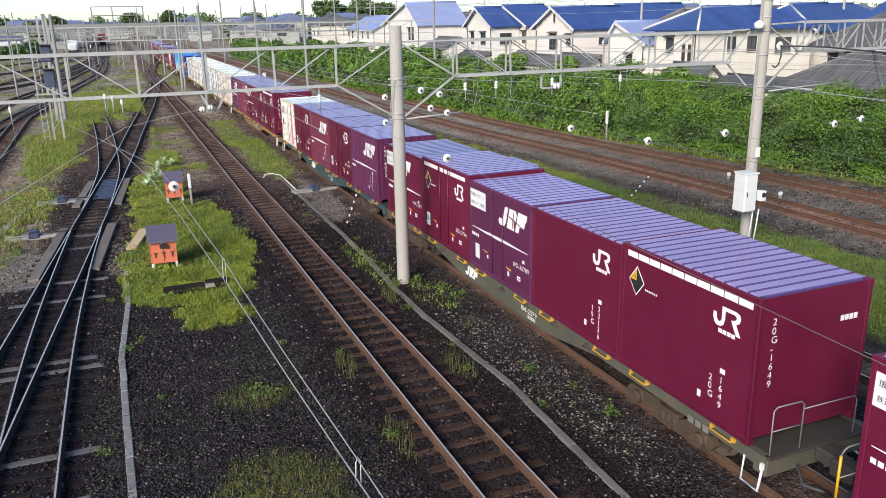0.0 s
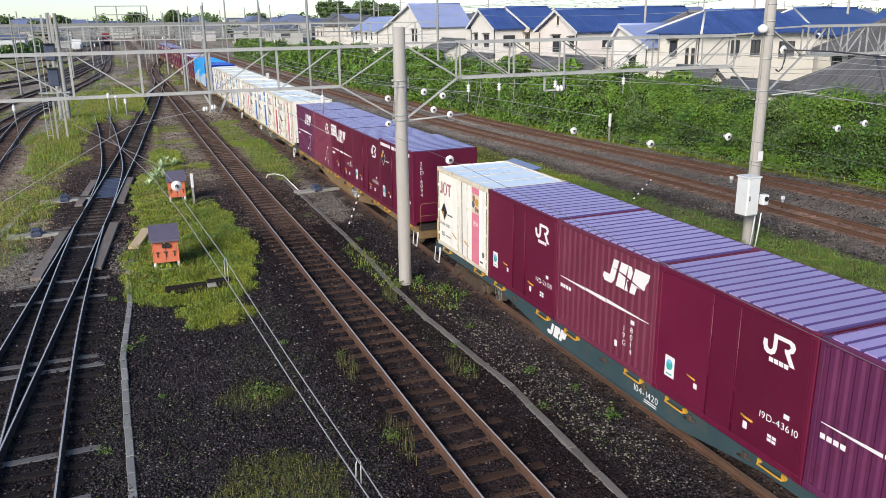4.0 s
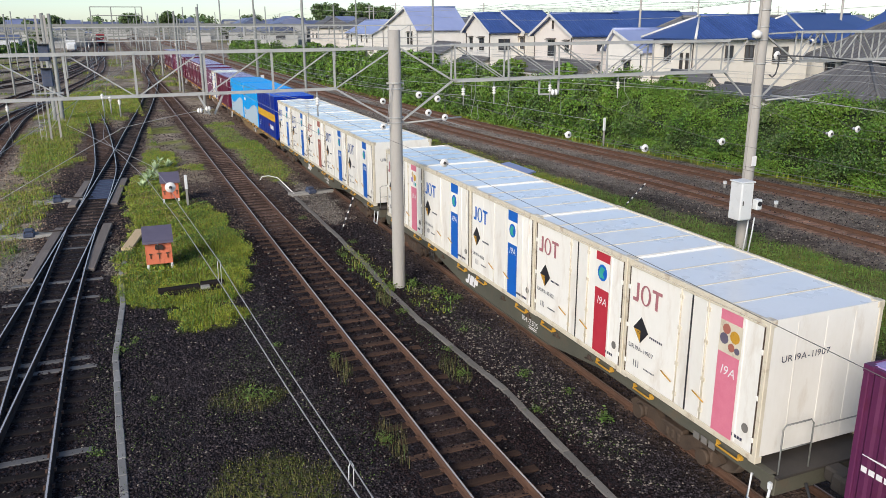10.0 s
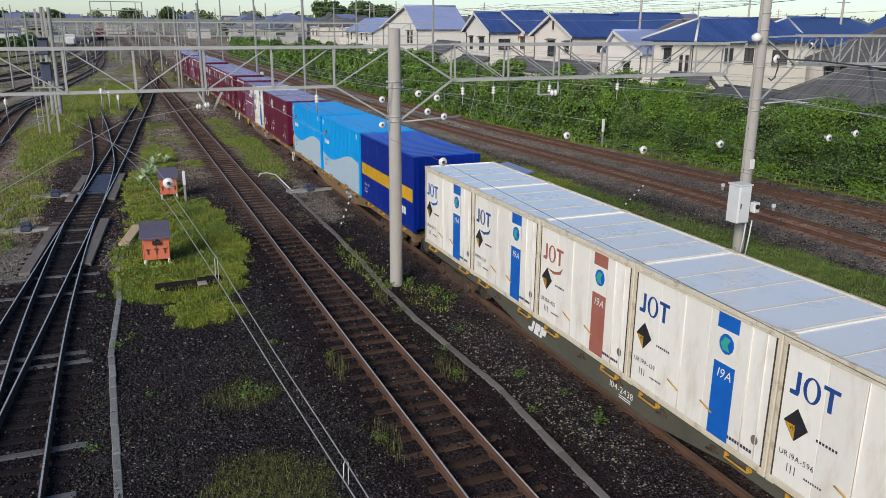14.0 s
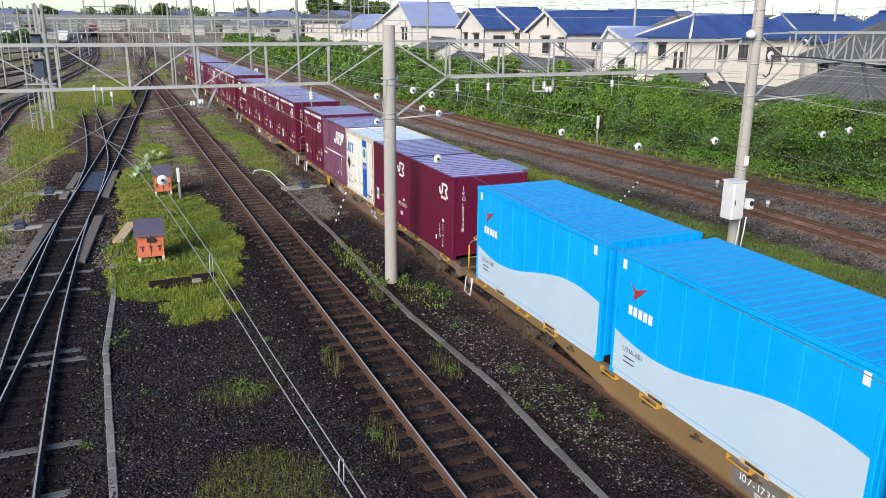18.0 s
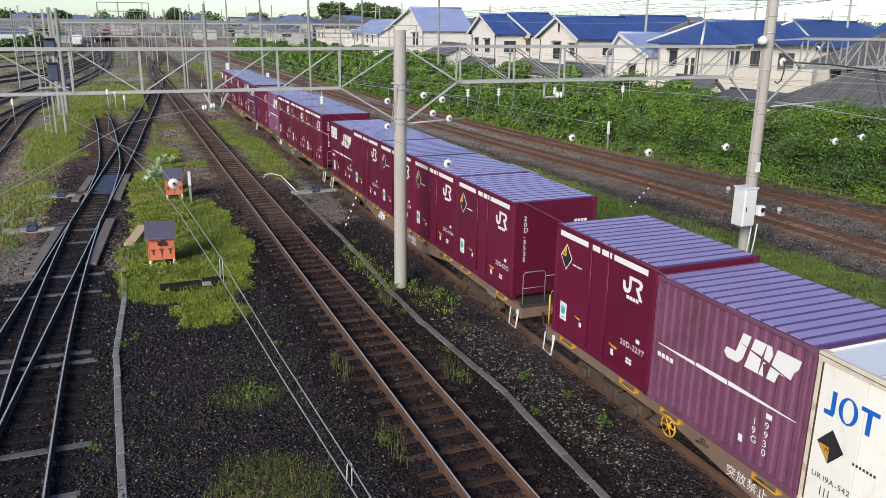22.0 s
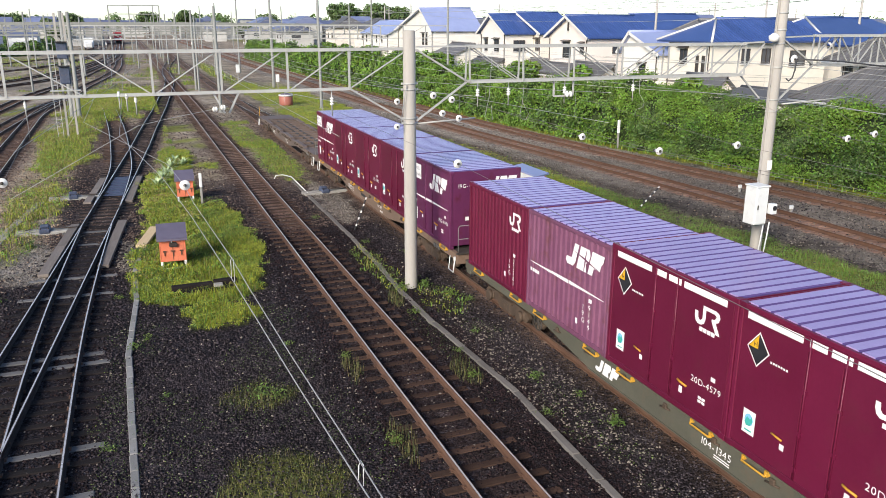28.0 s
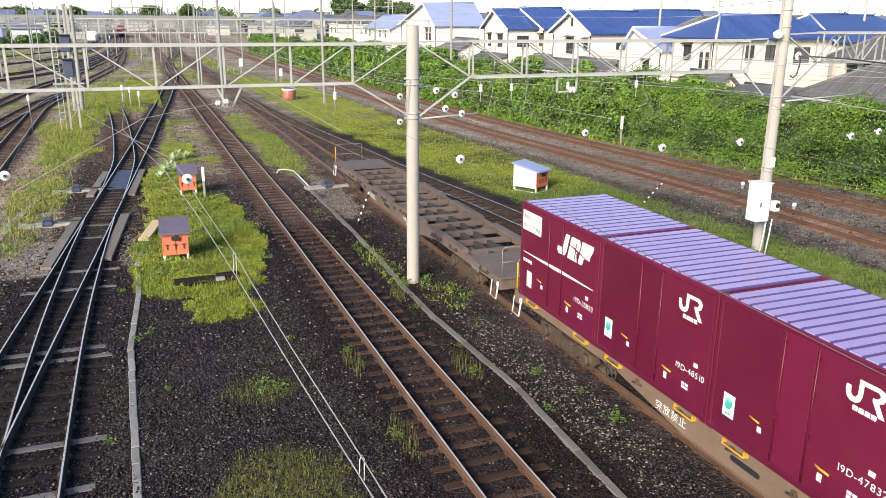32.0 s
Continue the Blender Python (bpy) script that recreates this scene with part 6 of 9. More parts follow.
        write(g, number, lambda a, b: (-HALF_W - .010, hy - .40 - a, .62 + b), .15, 1.0)
        for r in range(2):
            side_poly(g, rect(0, -.10 * r, .34, .025), hy - .45, .50, proud=.008)
        part("number", g, M["ink"], top)
    else:
        g = Geo()
        for i in range(9):
            g = Geo()
            side_poly(g, rect(0, 0, (L - .18) / 9 - .030, .46), hy - .11 - (L - .18) / 9 * i, 1.03, proud=.004, thick=.01)
            part("band", g, M["yellow"], top, "panel of the broad yellow band")
        g = Geo()
        for i in range(5):
            side_poly(g, rect(i * .215, 0, .155, .26), hy - L * .705, .48, proud=.008)
        write(g, "U31A-732", lambda a, b: (-HALF_W - .010, hy - .46 - a, .62 + b), .15, 1.0)
        for r in range(2):
            side_poly(g, rect(0, -.11 * r, .35, .03), hy - .47, .48, proud=.008)
        part("logo", g, M["white"], top, "row of plain white bars")
        g = Geo()
        side_poly(g, [(0, .22), (.36, .26), (.30, .10), (.10, .04)], hy - L * .605, .52, proud=.008)
        part("pennant", g, M["loco_red"], top, "red pennant mark")
    TRAIN.append((top, u + L / 2, 1.0))


# ---- wagons ----
def wagon(u, sill, number, empty=False, tone="", wheel=False, side_wheel="under", bare=()):
    """u: place of the near end of its load along the train."""
    mid = u + 9.36
    top = thing("flat_wagon", pose(TRAIN_X, mid, 0), "%s container flat wagon with dusty brown bogies%s" % (tone, ", empty" if empty else ""), "wagon", "wagons of the freight train")
    half = 9.36
    sill_m = M["sill_dark" if empty else sill]
    for sx in (-1, 1):
        g = Geo()
        prof = [(-half - .35, .76), (-4.8, .76), (-2.6, .46), (2.6, .46), (4.8, .76), (half + .35, .76), (half + .35, .985), (-half - .35, .985)]
        g.prism(prof, "x", sx * 1.17, sx * 1.11)
        g.box(sx * 1.20, sx * 1.06, -half - .3, half + .3, .965, .992, .004)
        g.prism([(-2.6, .455), (2.6, .455), (2.6, .475), (-2.6, .475)], "x", sx * 1.20, sx * 1.06)
        part("side_sill", g, sill_m, top)
    g = Geo()
    for x in (-.24, .24):
        g.box(x - .06, x + .06, -half - .3, half + .3, .55, .93)
    part("centre_sill", g, M["under"], top)
    count = 17 if empty else 5
    for i in range(count):
        y = -half + .1 + (2 * half - .2) * i / (count - 1)
        g = Geo()
        w = (.14 if i % 2 else .22) if empty else (.22 if i % 2 else .34)
        g.box(-1.1, 1.1, y - w / 2, y + w / 2, .78, .965, .01)
        part("cross_member", g, sill_m, top)
    for sy in (-1, 1):
        g = Geo()
        g.box(-1.15, 1.15, sy * (half - (1.9 if empty else .3)), sy * (half + .42), .93, .985, .008)
        part("end_platform", g, M["sill_dark" if empty else "under"], top)
        g = Geo()
        g.box(-1.14, 1.14, sy * (half + .06), sy * (half + .36), .60, .93, .02)
        part("end_beam", g, sill_m, top)
        y = sy * (half + .34)
        if sy in bare:
            for q in (-.85, .5):
                g = Geo()
                g.wire([(q, y, .70), (q - .08, y + sy * .2, .38), (q + .1, y + sy * .42, .30), (q + .2, y + sy * .5, .62)], .024, 6)
                part("hose", g, M["wire_dark"], top, "hanging brake hose")
        elif sy < 0:
            g = Geo()
            g.wire([(-1.08, y, .98), (-1.08, y, 1.78), (-1.02, y, 1.85), (-.50, y, 1.85), (-.44, y, 1.78), (-.44, y, .98)], .014, 6)
            g.wire([(-1.08, y, 1.42), (-.44, y, 1.42)], .012, 5)
            g.wire([(-.44, y, 1.70), (.70, y, 1.70), (.76, y, 1.62), (.76, y, .98)], .012, 5)
            part("handrail", g, M["mast" if tone not in ("tan", "brown") else "sill_tan"], top, "thin end handrail")
        else:
            g = Geo()
            g.tube((-1.10, y, .98), (-1.10, y, 1.72), .022, n=8)
            part("handrail_post", g, M["yellow"], top, "yellow handrail post")
            g = Geo()
            g.wire([(-1.10, y, 1.70), (-1.06, y, 1.80), (-.98, y, 1.84), (.2, y, 1.84), (.26, y, 1.78), (.26, y, .98)], .014, 6)
            g.wire([(-1.10, y, 1.35), (.26, y, 1.35)], .012, 5)
            part("handrail", g, M["mast"], top, "thin grey end handrail")
            if wheel:
                g = Geo()
                g.bar((-.80, y - .05, .95), (-.72, y - .05, 1.80), .16, .10)
                part("brake_post", g, M["sill_tan"], top, "tan brake post")
                g = Geo()
                g.wire([(-.72 + .24 * math.cos(a * math.pi / 9), y - .05 + .24 * math.sin(a * math.pi / 9), 1.90) for a in range(19)], .022, 6)
                for a in range(3):
                    c, q = .24 * math.cos(a * math.pi / 3), .24 * math.sin(a * math.pi / 3)
                    g.wire([(-.72 - c, y - .05 - q, 1.90), (-.72 + c, y - .05 + q, 1.90)], .016, 5)
                g.tube((-.72, y - .05, 1.78), (-.72, y - .05, 1.93), .035, n=8)
                part("brake_wheel", g, M["yellow"], top, "yellow hand brake wheel")
        for sx in () if sy in bare else (-1, 1):
            g = Geo()
            y = sy * (half + .12)
            g.wire([(sx * 1.18, y - .2, .80), (sx * 1.24, y - .2, .36), (sx * 1.24, y + .2, .36), (sx * 1.18, y + .2, .80)], .026, 6)
            g.box(sx * 1.17, sx * 1.22, y - .23, y - .17, .74, .86)
            part("step", g, M["cabinet"], top, "white foot step")
        g = Geo()
        g.box(-.16, .16, sy * (half + .4), sy * (half + .82), .72, .98, .04)
        g.box(-.26, .10, sy * (half + .78), sy * (half + 1.02), .68, 1.0, .05)
        part("coupler", g, M["under"], top)
        g = Geo()
        g.wire([(-.5, sy * (half + .4), .72), (-.55, sy * (half + .6), .45), (-.45, sy * (half + .95), .5)], .03, 6)
        part("air_hose", g, M["wire_dark"], top)
    for sx in (-1, 1):
        for i in range(10):
            y = -half + .62 + (i // 2) * 3.745 + (i % 2) * 2.4
            g = Geo()
            g.wire([(sx * 1.20, y - .30, .97), (sx * 1.25, y - .28, .90), (sx * 1.25, y + .26, .90), (sx * 1.20, y + .28, .97)], .019, 6)
            g.box(sx * 1.17, sx * 1.24, y - .31, y - .24, .90, .99)
            g.box(sx * 1.17, sx * 1.23, y + .23, y + .29, .92, .99)
            part("container_lock", g, M["bogie" if empty else "amber"], top, "brown rusty lock bar" if empty else "yellow container lock bar")
    for i in range(7):
        y = -4.4 + i * 1.4
        g = Geo()
        g.box(-1.225, -1.17, y - .05, y + .07, .80, .92, .02)
        g.tube((-1.2, y - .14, .84), (-1.2, y + .16, .80), .02, n=6)
        part("lock_lever", g, M["bogie"], top)
    g = Geo()
    def on_sill(y0, z0):
        return lambda a, b: (-1.176, y0 - a, z0 + b)
    write(g, number, on_sill(-1.22, .64), .20, 1.05)
    for r in range(2):
        g.box(-1.177, -1.172, -2.0, -1.6, .53 + r * .045, .55 + r * .045)
    part("number", g, M["white"], top, "white wagon number")
    g = Geo()
    for p in MARK_B if tone.endswith("grey") and not tone.startswith("brown") else ():
        g.prism([(2.32 - a * .58, .56 + b * .55) for a, b in p], "x", -1.177, -1.172)
    if g.v:
        part("logo", g, M["white"], top)
    g = Geo()
    for i in range(3):
        g.box(-1.215, -1.20, -half + .95 + i * .20, -half + 1.10 + i * .20, .74, .87)
    part("data_plate", g, M["duct"], top)
    if tone in ("brown-grey", "brown"):
        for y in (.9,):
            g = Geo()
            r = [(y + .30 + .055 * math.sin(a * math.pi / 6), .70 + .055 * math.cos(a * math.pi / 6)) for a in range(7)] + \
                [(y - .30 - .055 * math.sin(a * math.pi / 6), .70 - .055 * math.cos(a * math.pi / 6)) for a in range(7)]
            g.prism(r, "x", -1.176, -1.171)
            part("sill_slot", g, M["black"], top, "long dark slot in the sill")
        g = Geo()
        write(g, "\u7a81\u653e\u7981\u6b62", on_sill(3.4, .60), .23, 1.0)
        part("warning", g, M["white"], top, "white painted warning")
    if tone == "tan":
        g = Geo()
        g.box(-1.1745, -1.169, -2.45, -1.08, .50, .93)
        part("number_panel", g, M["duct"], top, "grey painted number panel")
    if empty:
        # wide flange pieces along the open deck
        for sx in (-1, 1):
            for i in range(4):
                y0 = -half + 2.2 + i * 3.75
                g = Geo()
                g.prism([(y0, .99), (y0 + 2.9, .99), (y0 + 2.75, 1.075), (y0 + .15, 1.075)], "x", sx * .98, sx * 1.21)
                part("deck_flange", g, M["sill_dark"], top)
    # hand brake wheel
    g = Geo()
    g.lathe([(.0, .0), (.05, .0), (.05, .05)], (-1.24, 4.9, .72), "x", 10)
    ring = [(-1.235, 4.9 + .2 * math.cos(a * math.pi / 8), .72 + .2 * math.sin(a * math.pi / 8)) for a in range(17)]
    g.wire(ring, .018, 5)
    for a in range(3):
        t = a * math.pi / 3
        g.wire([(-1.235, 4.9 + .2 * math.cos(t), .72 + .2 * math.sin(t)), (-1.235, 4.9 - .2 * math.cos(t), .72 - .2 * math.sin(t))], .014, 5)
    part("brake_wheel", g, M[side_wheel], top, "hand brake wheel on the sill")
    for sy in (-1, 1):
        base = pose(0, sy * 7.1, 0)
        g = Geo()
        g.box(-.95, .95, -.18, .18, .42, .70, .03)
        bg = part("bogie", g, M["bogie"], top, at=base)
        for sx in (-1, 1):
            g = Geo()
            x = sx * .98
            g.prism([(-1.35, .46), (-1.2, .58), (-.55, .62), (-.35, .50), (.35, .50), (.55, .62), (1.2, .58), (1.35, .46), (1.2, .30), (.95, .30), (.6, .36),
                     (.42, .22), (-.42, .22), (-.6, .36), (-.95, .30), (-1.2, .30)], "x", x - .06, x + .06)
            for y in (-.17, 0, .17):
                g.lathe([(.075, -.0), (.085, .05), (.075, .10), (.085, .15), (.075, .2)], (x, y, .26), "z", 8)
            for y in (-.95, .95):
                g.lathe([(.15, 0), (.15, .10), (.10, .14)], (x + (.05 if sx > 0 else -.19), y, .41), "x", 10)
                g.box(x - .10, x + .10, y - .17, y + .17, .34, .56, .03)
            g.box(x - .09, x + .09, -.3, .3, .46, .56, .02)
            part("side_frame", g, M["bogie"], bg)
        for wy in (-.95, .95):
            g = Geo()
            g.tube((-.9, 0, 0), (.9, 0, 0), .07, n=8)
            for sx in (-1, 1):
                x = sx * .5335
                prof = [(.08, -.05), (.35, -.03), (.36, -.065), (.405, -.065), (.405, .045), (.43, .055), (.43, .075), (.36, .075), (.35, .04), (.08, .06)]
                if sx > 0:
                    prof = [(r, -h) for r, h in prof][::-1]
                g.lathe(prof, (x, 0, 0), "x", 24)
            m = pose(0, wy, .405)
            WHEELSETS.append((part("wheelset", g, M["wheel"], bg, at=m), m))
    TRAIN.append((top, mid, 0.0))


# near end of each wagon's load along the train
NEAR_END = [8.7 + 20.4 * (n - 1) + d for n, d in enumerate((-.2, .12, -.45, .18, .14, .08, .0, -.43, -.02, .08, -.1, -.1))]


# wagon ends without handrail and steps: -1 towards the bridge, 1 away from it
BARE = {1: (1,), 2: (-1,), 3: (1,), 4: (1,), 5: (1,), 6: (-1,), 7: (-1,), 9: (1,)}


def build_train():
    P = 3.745

    def load(n, *items):
        for k, it in items:
            container(u=NEAR_END[n] + k * P + .015, **it)

    def c(kind, number="", **kw):
        return dict(kind=kind, number=number, **kw)

    tones = (("sill_grey", "grey"), ("sill_grey", "grey"), ("sill_teal", "blue-grey"), ("sill_tan", "tan"), ("sill_grey", "dark grey"), ("sill_grey", "dark grey"),
             ("sill_tan", "tan"), ("sill_rust", "brown"), ("sill_rust", "grey"), ("sill_grey", "grey"), ("sill_rust", "brown-grey"), ("sill_dark", "brown-grey"))
    numbers = ("104-1291", "104-2579", "104-1420", "107-1123", "104-2305", "104-2438", "107-1735", "106-196", "104-888", "104-1345", "107-97", "104-222")
    for n in range(12):
        wagon(NEAR_END[n], tones[n][0], numbers[n], n == 11, tones[n][1], n == 6, {7: "yellow", 2: "duct"}.get(n, "under"), BARE.get(n, ()))
    load(0, (3, c("doors", "19D-36021")), (4, c("doors", "V19C-1251", panel=True)))
    load(1, (0, c("plain", "20G-1649", diamond=True, bars=2)), (1, c("plain", "19G-22136", body="maroon")), (2, c("doors", "19D-20709", body="plum", panel=True)),
         (3, c("doors", "20D-3774", diamond=True, bars=1)), (4, c("doors", "V19C-4021", panel=True)))
    load(2, (0, c("corr", "19G-6072", body="plum", panel=False)), (1, c("doors", "19D-43610")), (2, c("corr", "19G-8014", body="faded", panel=False)),
         (3, c("doors", "19D-21108")), (4, c("reefer", "19A-10685", stripe="rose_mark")))
    load(3, (0, c("doors", "20D-6094", diamond=True, bars=1)), (1, c("doors", "19G-20863")), (2, c("doors", "V19C-4119", panel=True)),
         (3, c("corr", "19G-14081", body="faded", panel=None)), (4, c("corr", "19G-7719", body="plum", panel=False)))
    load(4, (0, c("reefer", "19A-11907", stripe="rose_mark")), (1, c("reefer", "19A-10102", stripe="red_mark")), (2, c("reefer", "19A-1063")),
         (3, c("reefer", "19A-812")), (4, c("reefer", "19A-10490", stripe="rose_mark")))
    load(5, (0, c("reefer", "19A-596")), (1, c("reefer", "19A-139")), (2, c("reefer", "19A-435", stripe="brown_mark", swoosh=True)),
         (3, c("reefer", "19A-720", swoosh=True)), (4, c("reefer", "19A-21775", swoosh=True)))
    for kind, number, u in (("band", "", 110.15), ("wave", "U31A-601", 116.47), ("wave", "U31A-768", 122.95)):
        container(kind, u, number, L=6.07)
    load(7, (0, c("plain", "19G-22438")), (1, c("doors", "19G-20920")), (2, c("reefer", "19A-542")), (3, c("corr", "19G-9930", body="mauve", panel=False)),
         (4, c("doors", "20D-2277", diamond=True, bars=1)))
    load(8, (0, c("doors", "20D-5525", diamond=True, bars=1)), (1, c("doors", "20D-6404", diamond=True, bars=1)), (2, c("doors", "20D-3198", diamond=True, bars=1)),
         (3, c("doors", "20D-4223", bars=1)), (4, c("doors", "19D-30815", panel=True)))
    load(9, (0, c("doors", "20D-1188", diamond=True, bars=1)), (1, c("doors", "20D-3319", diamond=True, bars=1)), (2, c("doors", "20D-4579", diamond=True, bars=1)),
         (3, c("corr", "19G-9149", body="mauve", panel=False)), (4, c("plain", "19G-20281", ribs=True)))
    load(10, (0, c("doors", "19G-16936", body="plum", panel=True)), (1, c("doors", "19D-42470")), (2, c("doors", "19D-47832")), (3, c("doors", "19D-48510")),
         (4, c("doors", "19D-35023", panel=True)))


build_train()


# ---- lineside things ----
def trough(name, pts, w, length, mat, label):
    top = tagged(new(name), label, "cable trough", kind="structure")
    acc = [0.0]
    for a, b in zip(pts, pts[1:]):
        acc.append(acc[-1] + math.hypot(b[0] - a[0], b[1] - a[1]))
    n = int(acc[-1] / length)
    gm = Geo()
    gm.box(-w / 2, w / 2, -length / 2 + .008, length / 2 - .008, -.08, .045, .012)
    me = gm.mesh("slab", M[mat])
    rng = random.Random(name)
    for i in range(n):
        d = (i + .5) * length
        x, y = np.interp(d, acc, [p[0] for p in pts]), np.interp(d, acc, [p[1] for p in pts])
        x2, y2 = np.interp(d + .2, acc, [p[0] for p in pts]), np.interp(d + .2, acc, [p[1] for p in pts])
        a = math.degrees(math.atan2(-(x2 - x), y2 - y))
        part("slab", me, None, top, at=pose(x + rng.uniform(-.008, .008), y, GROUND + rng.uniform(-.006, .010), rng.uniform(-.6, .6), rng.uniform(-1, 1), a + rng.uniform(-.8, .8)))
    return top


trough("trim_trough_left", [(-.60, 8), (-.62, 13.4), (-.69, 20.1), (-.44, 24.1), (-.42, 28), (.1, 31), (.84, 34.5), (1.21, 39.1), (1.29, 43.2)], .155, .62, "trough", "narrow row of grey concrete cable trough lids in the gravel")
trough("trim_trough_right", [(7.30, 6), (7.35, 9.9), (7.53, 14.7), (7.30, 19.5), (7.30, 22.0), (7.45, 25), (7.54, 29.5), (7.59, 37), (7.59, 41.3)], .17, .95, "duct", "thin pale concrete cable duct winding beside the track")

trough("trim_trough_far", [(-5.4, 30.5), (-5.27, 32.75), (-5.08, 35.0), (-4.72, 38.05), (-4.3, 40.5)], .34, .8, "concrete", "pale concrete cable trough lids between the weeds")

# bent white pipe
g = Geo()
g.wire([(7.62, 37.5, -.08), (7.55, 41.2, 0.05), (7.2, 41.8, .08), (6.85, 41.9, .05), (6.7, 41.9, -.2)], .022, 8)
tagged(new("cable_pipe", g.mesh("cable_pipe", M["cabinet"])), "bent white cable pipe lying on the gravel", "pipe")


def relay_box(x, y, turn, label, w=1.0, d=.95, h=.98, white_side=False):
    ob = thing("relay_box", pose(x, y, GROUND, 0, 0, turn), label, "equipment box", "lineside equipment boxes")
    g = Geo()
    hf, hb = .40 + h * .80, .40 + h * 1.06
    g.prism([(-d / 2, .30), (d / 2, .30), (d / 2, hb), (-d / 2, hf)], "x", -w / 2, w / 2)
    bd = part("body", g, M["orange"], ob)
    g = Geo()
    g.prism([(-d / 2 - .16, hf - .04), (d / 2 + .10, hb + .03), (d / 2 + .10, hb + .10), (-d / 2 - .16, hf + .03)], "x", -w / 2 - .07, w / 2 + .07)
    part("lid", g, M["tile_pale" if white_side else "lid"], ob, "pale bluish lid" if white_side else "grey-violet lid")
    for sx in (-1, 1):
        for sy in (-1, 1):
            g = Geo()
            g.box(sx * (w / 2 - .08), sx * (w / 2), sy * (d / 2 - .08), sy * (d / 2), -.1, .32, .01)
            part("leg", g, M["cabinet"], ob, "pale leg")
    g = Geo()
    g.box(-w / 2, w / 2, -d / 2 - .02, -d / 2 + .03, .02, .07, .01)
    part("foot_rail", g, M["cabinet"], ob)
    for sx in (-1, 1):
        g = Geo()
        g.box(sx * (w / 2 + .003), sx * (w / 2 - .03), -d / 2 - .012, -d / 2 + .02, .30, hf, .008)
        part("edge_strip", g, M["orange"], ob)
    if white_side:
        g = Geo()
        g.prism([(-d / 2 + .01, .25), (d / 2 - .01, .25), (d / 2 - .01, hb - .03), (-d / 2 + .01, hf - .03)], "x", -w / 2 - .03, -w / 2 - .002)
        part("side_plate", g, M["cabinet"], ob, "white painted side plate")
    g = Geo()
    g.box(-.008, .008, -d / 2 - .012, -d / 2 + .002, .33, hf - .06, .003)
    part("door_seam", g, M["rail"], bd)
    for x0 in (-.27, 0.0, .27):
        g = Geo()
        g.box(x0 - .018, x0 + .018, -d / 2 - .035, -d / 2 + .002, .50, .68, .006)
        g.box(x0 - .055, x0 + .055, -d / 2 - .04, -d / 2 - .012, .64, .685, .006)
        part("latch", g, M["rail"], bd, "rusty latch")
    g = Geo()
    g.box(-.10, .13, -d / 2 - .03, -d / 2 + .002, .80, .97, .01)
    lk = part("lock_plate", g, M["under"], bd, "dark lock plate")
    for x0, r in ((-.05, .062), (.09, .078)):
        g = Geo()
        g.lathe([(r, -.075), (r, -.02), (r * .9, .0)], (x0, -d / 2, .88), "y", 12)
        part("round_cap", g, M["rail_dark"], lk)
    g = Geo()
    g.tube((-.02, -d / 2 - .05, .97), (-.02, -d / 2 - .05, 1.03), .02, n=6)
    part("hasp", g, M["cabinet"], lk)
    for sy in (-1, 1):
        g = Geo()
        g.box(sy * (w / 2 - .05), sy * (w / 2 - .01), -d / 2 + .03, d / 2 - .03, .02, .07, .008)
        part("foot_rail", g, M["cabinet"], ob)
    return ob


relay_box(.84, 27.55, -2, "orange steel relay box with a grey lid on pale legs", .84, .85, .86)
relay_box(1.96, 38.1, -2, "orange steel relay box with a grey lid near a white post", .74, .74, .86)
relay_box(17.7, 33.6, 28, "orange relay box with white side and grey lid on legs", 1.0, 1.35, .85, True)
g = Geo()
g.lathe([(.62, 0), (.68, .2), (.70, .95), (.66, 1.0)], (0, 0, 0), "z", 14)
tub = thing("water_tub", pose(14.6, 80.5, GROUND), "rusty red tub with a pale rim and grey cover", "tub", geo=g, mat=M["brown_mark"])
g = Geo()
g.lathe([(.72, .95), (.74, 1.02), (.72, 1.1)], (0, 0, 0), "z", 14)
part("rim", g, M["cabinet"], tub)
g = Geo()
g.lathe([(.6, 1.08), (.5, 1.18), (.1, 1.22)], (0, 0, 0), "z", 14)
part("cover", g, M["lid"], tub)

# white marker posts
for x, y, h, w in ((2.62, 37.2, 1.45, .13), (14.3, 114.6, 2.4, .5), (16.9, 98, 2.0, .4), (30.15, 44.6, 1.9, .16), (26.9, 26, .35, .16), (28.0, 30.5, .35, .16)):
    ob = thing("marker_post", pose(x, y, GROUND), "white lineside marker post standing in the ground", "post", "marker posts")
    g = Geo()
    g.box(-.05, .05, -.05, .05, -.1, h * .6, .01)
    part("stem", g, M["concrete"], ob)
    g = Geo()
    g.box(-w / 2, w / 2, -.06, .06, h * .55, h, .015)
    part("board", g, M["cabinet"], ob)

# leaning boards and the dark timber in the grass
g = Geo()
g.box(-.19, .19, -1.05, 1.05, -.05, .05, .01)
tagged(new("wooden_board", g.mesh("wooden_board", M["timber"])), "thick pale wooden board lying beside the relay box", "board").matrix_basis = pose(.10, 31.1, GROUND + .22, 5, 0, -16)
for x0, x1, dy, z in ((-1.02, .22, 0.0, .12), (.26, .98, .05, .15), (-.98, .92, -.24, .02)):
    g = Geo()
    g.box(x0, x1, -.12, .12, -.1, .11, .02)
    tagged(new("timber_beam", g.mesh("timber_beam", M["sleeper_dark"])), "dark old timber lying in the tall grass", "timber", "old timbers in the grass").matrix_basis = pose(1.62, 24.6 + dy, GROUND + z, 0, 0, 2)
g = Geo()
g.box(-.14, .14, -.14, .14, -.1, .2, .02)
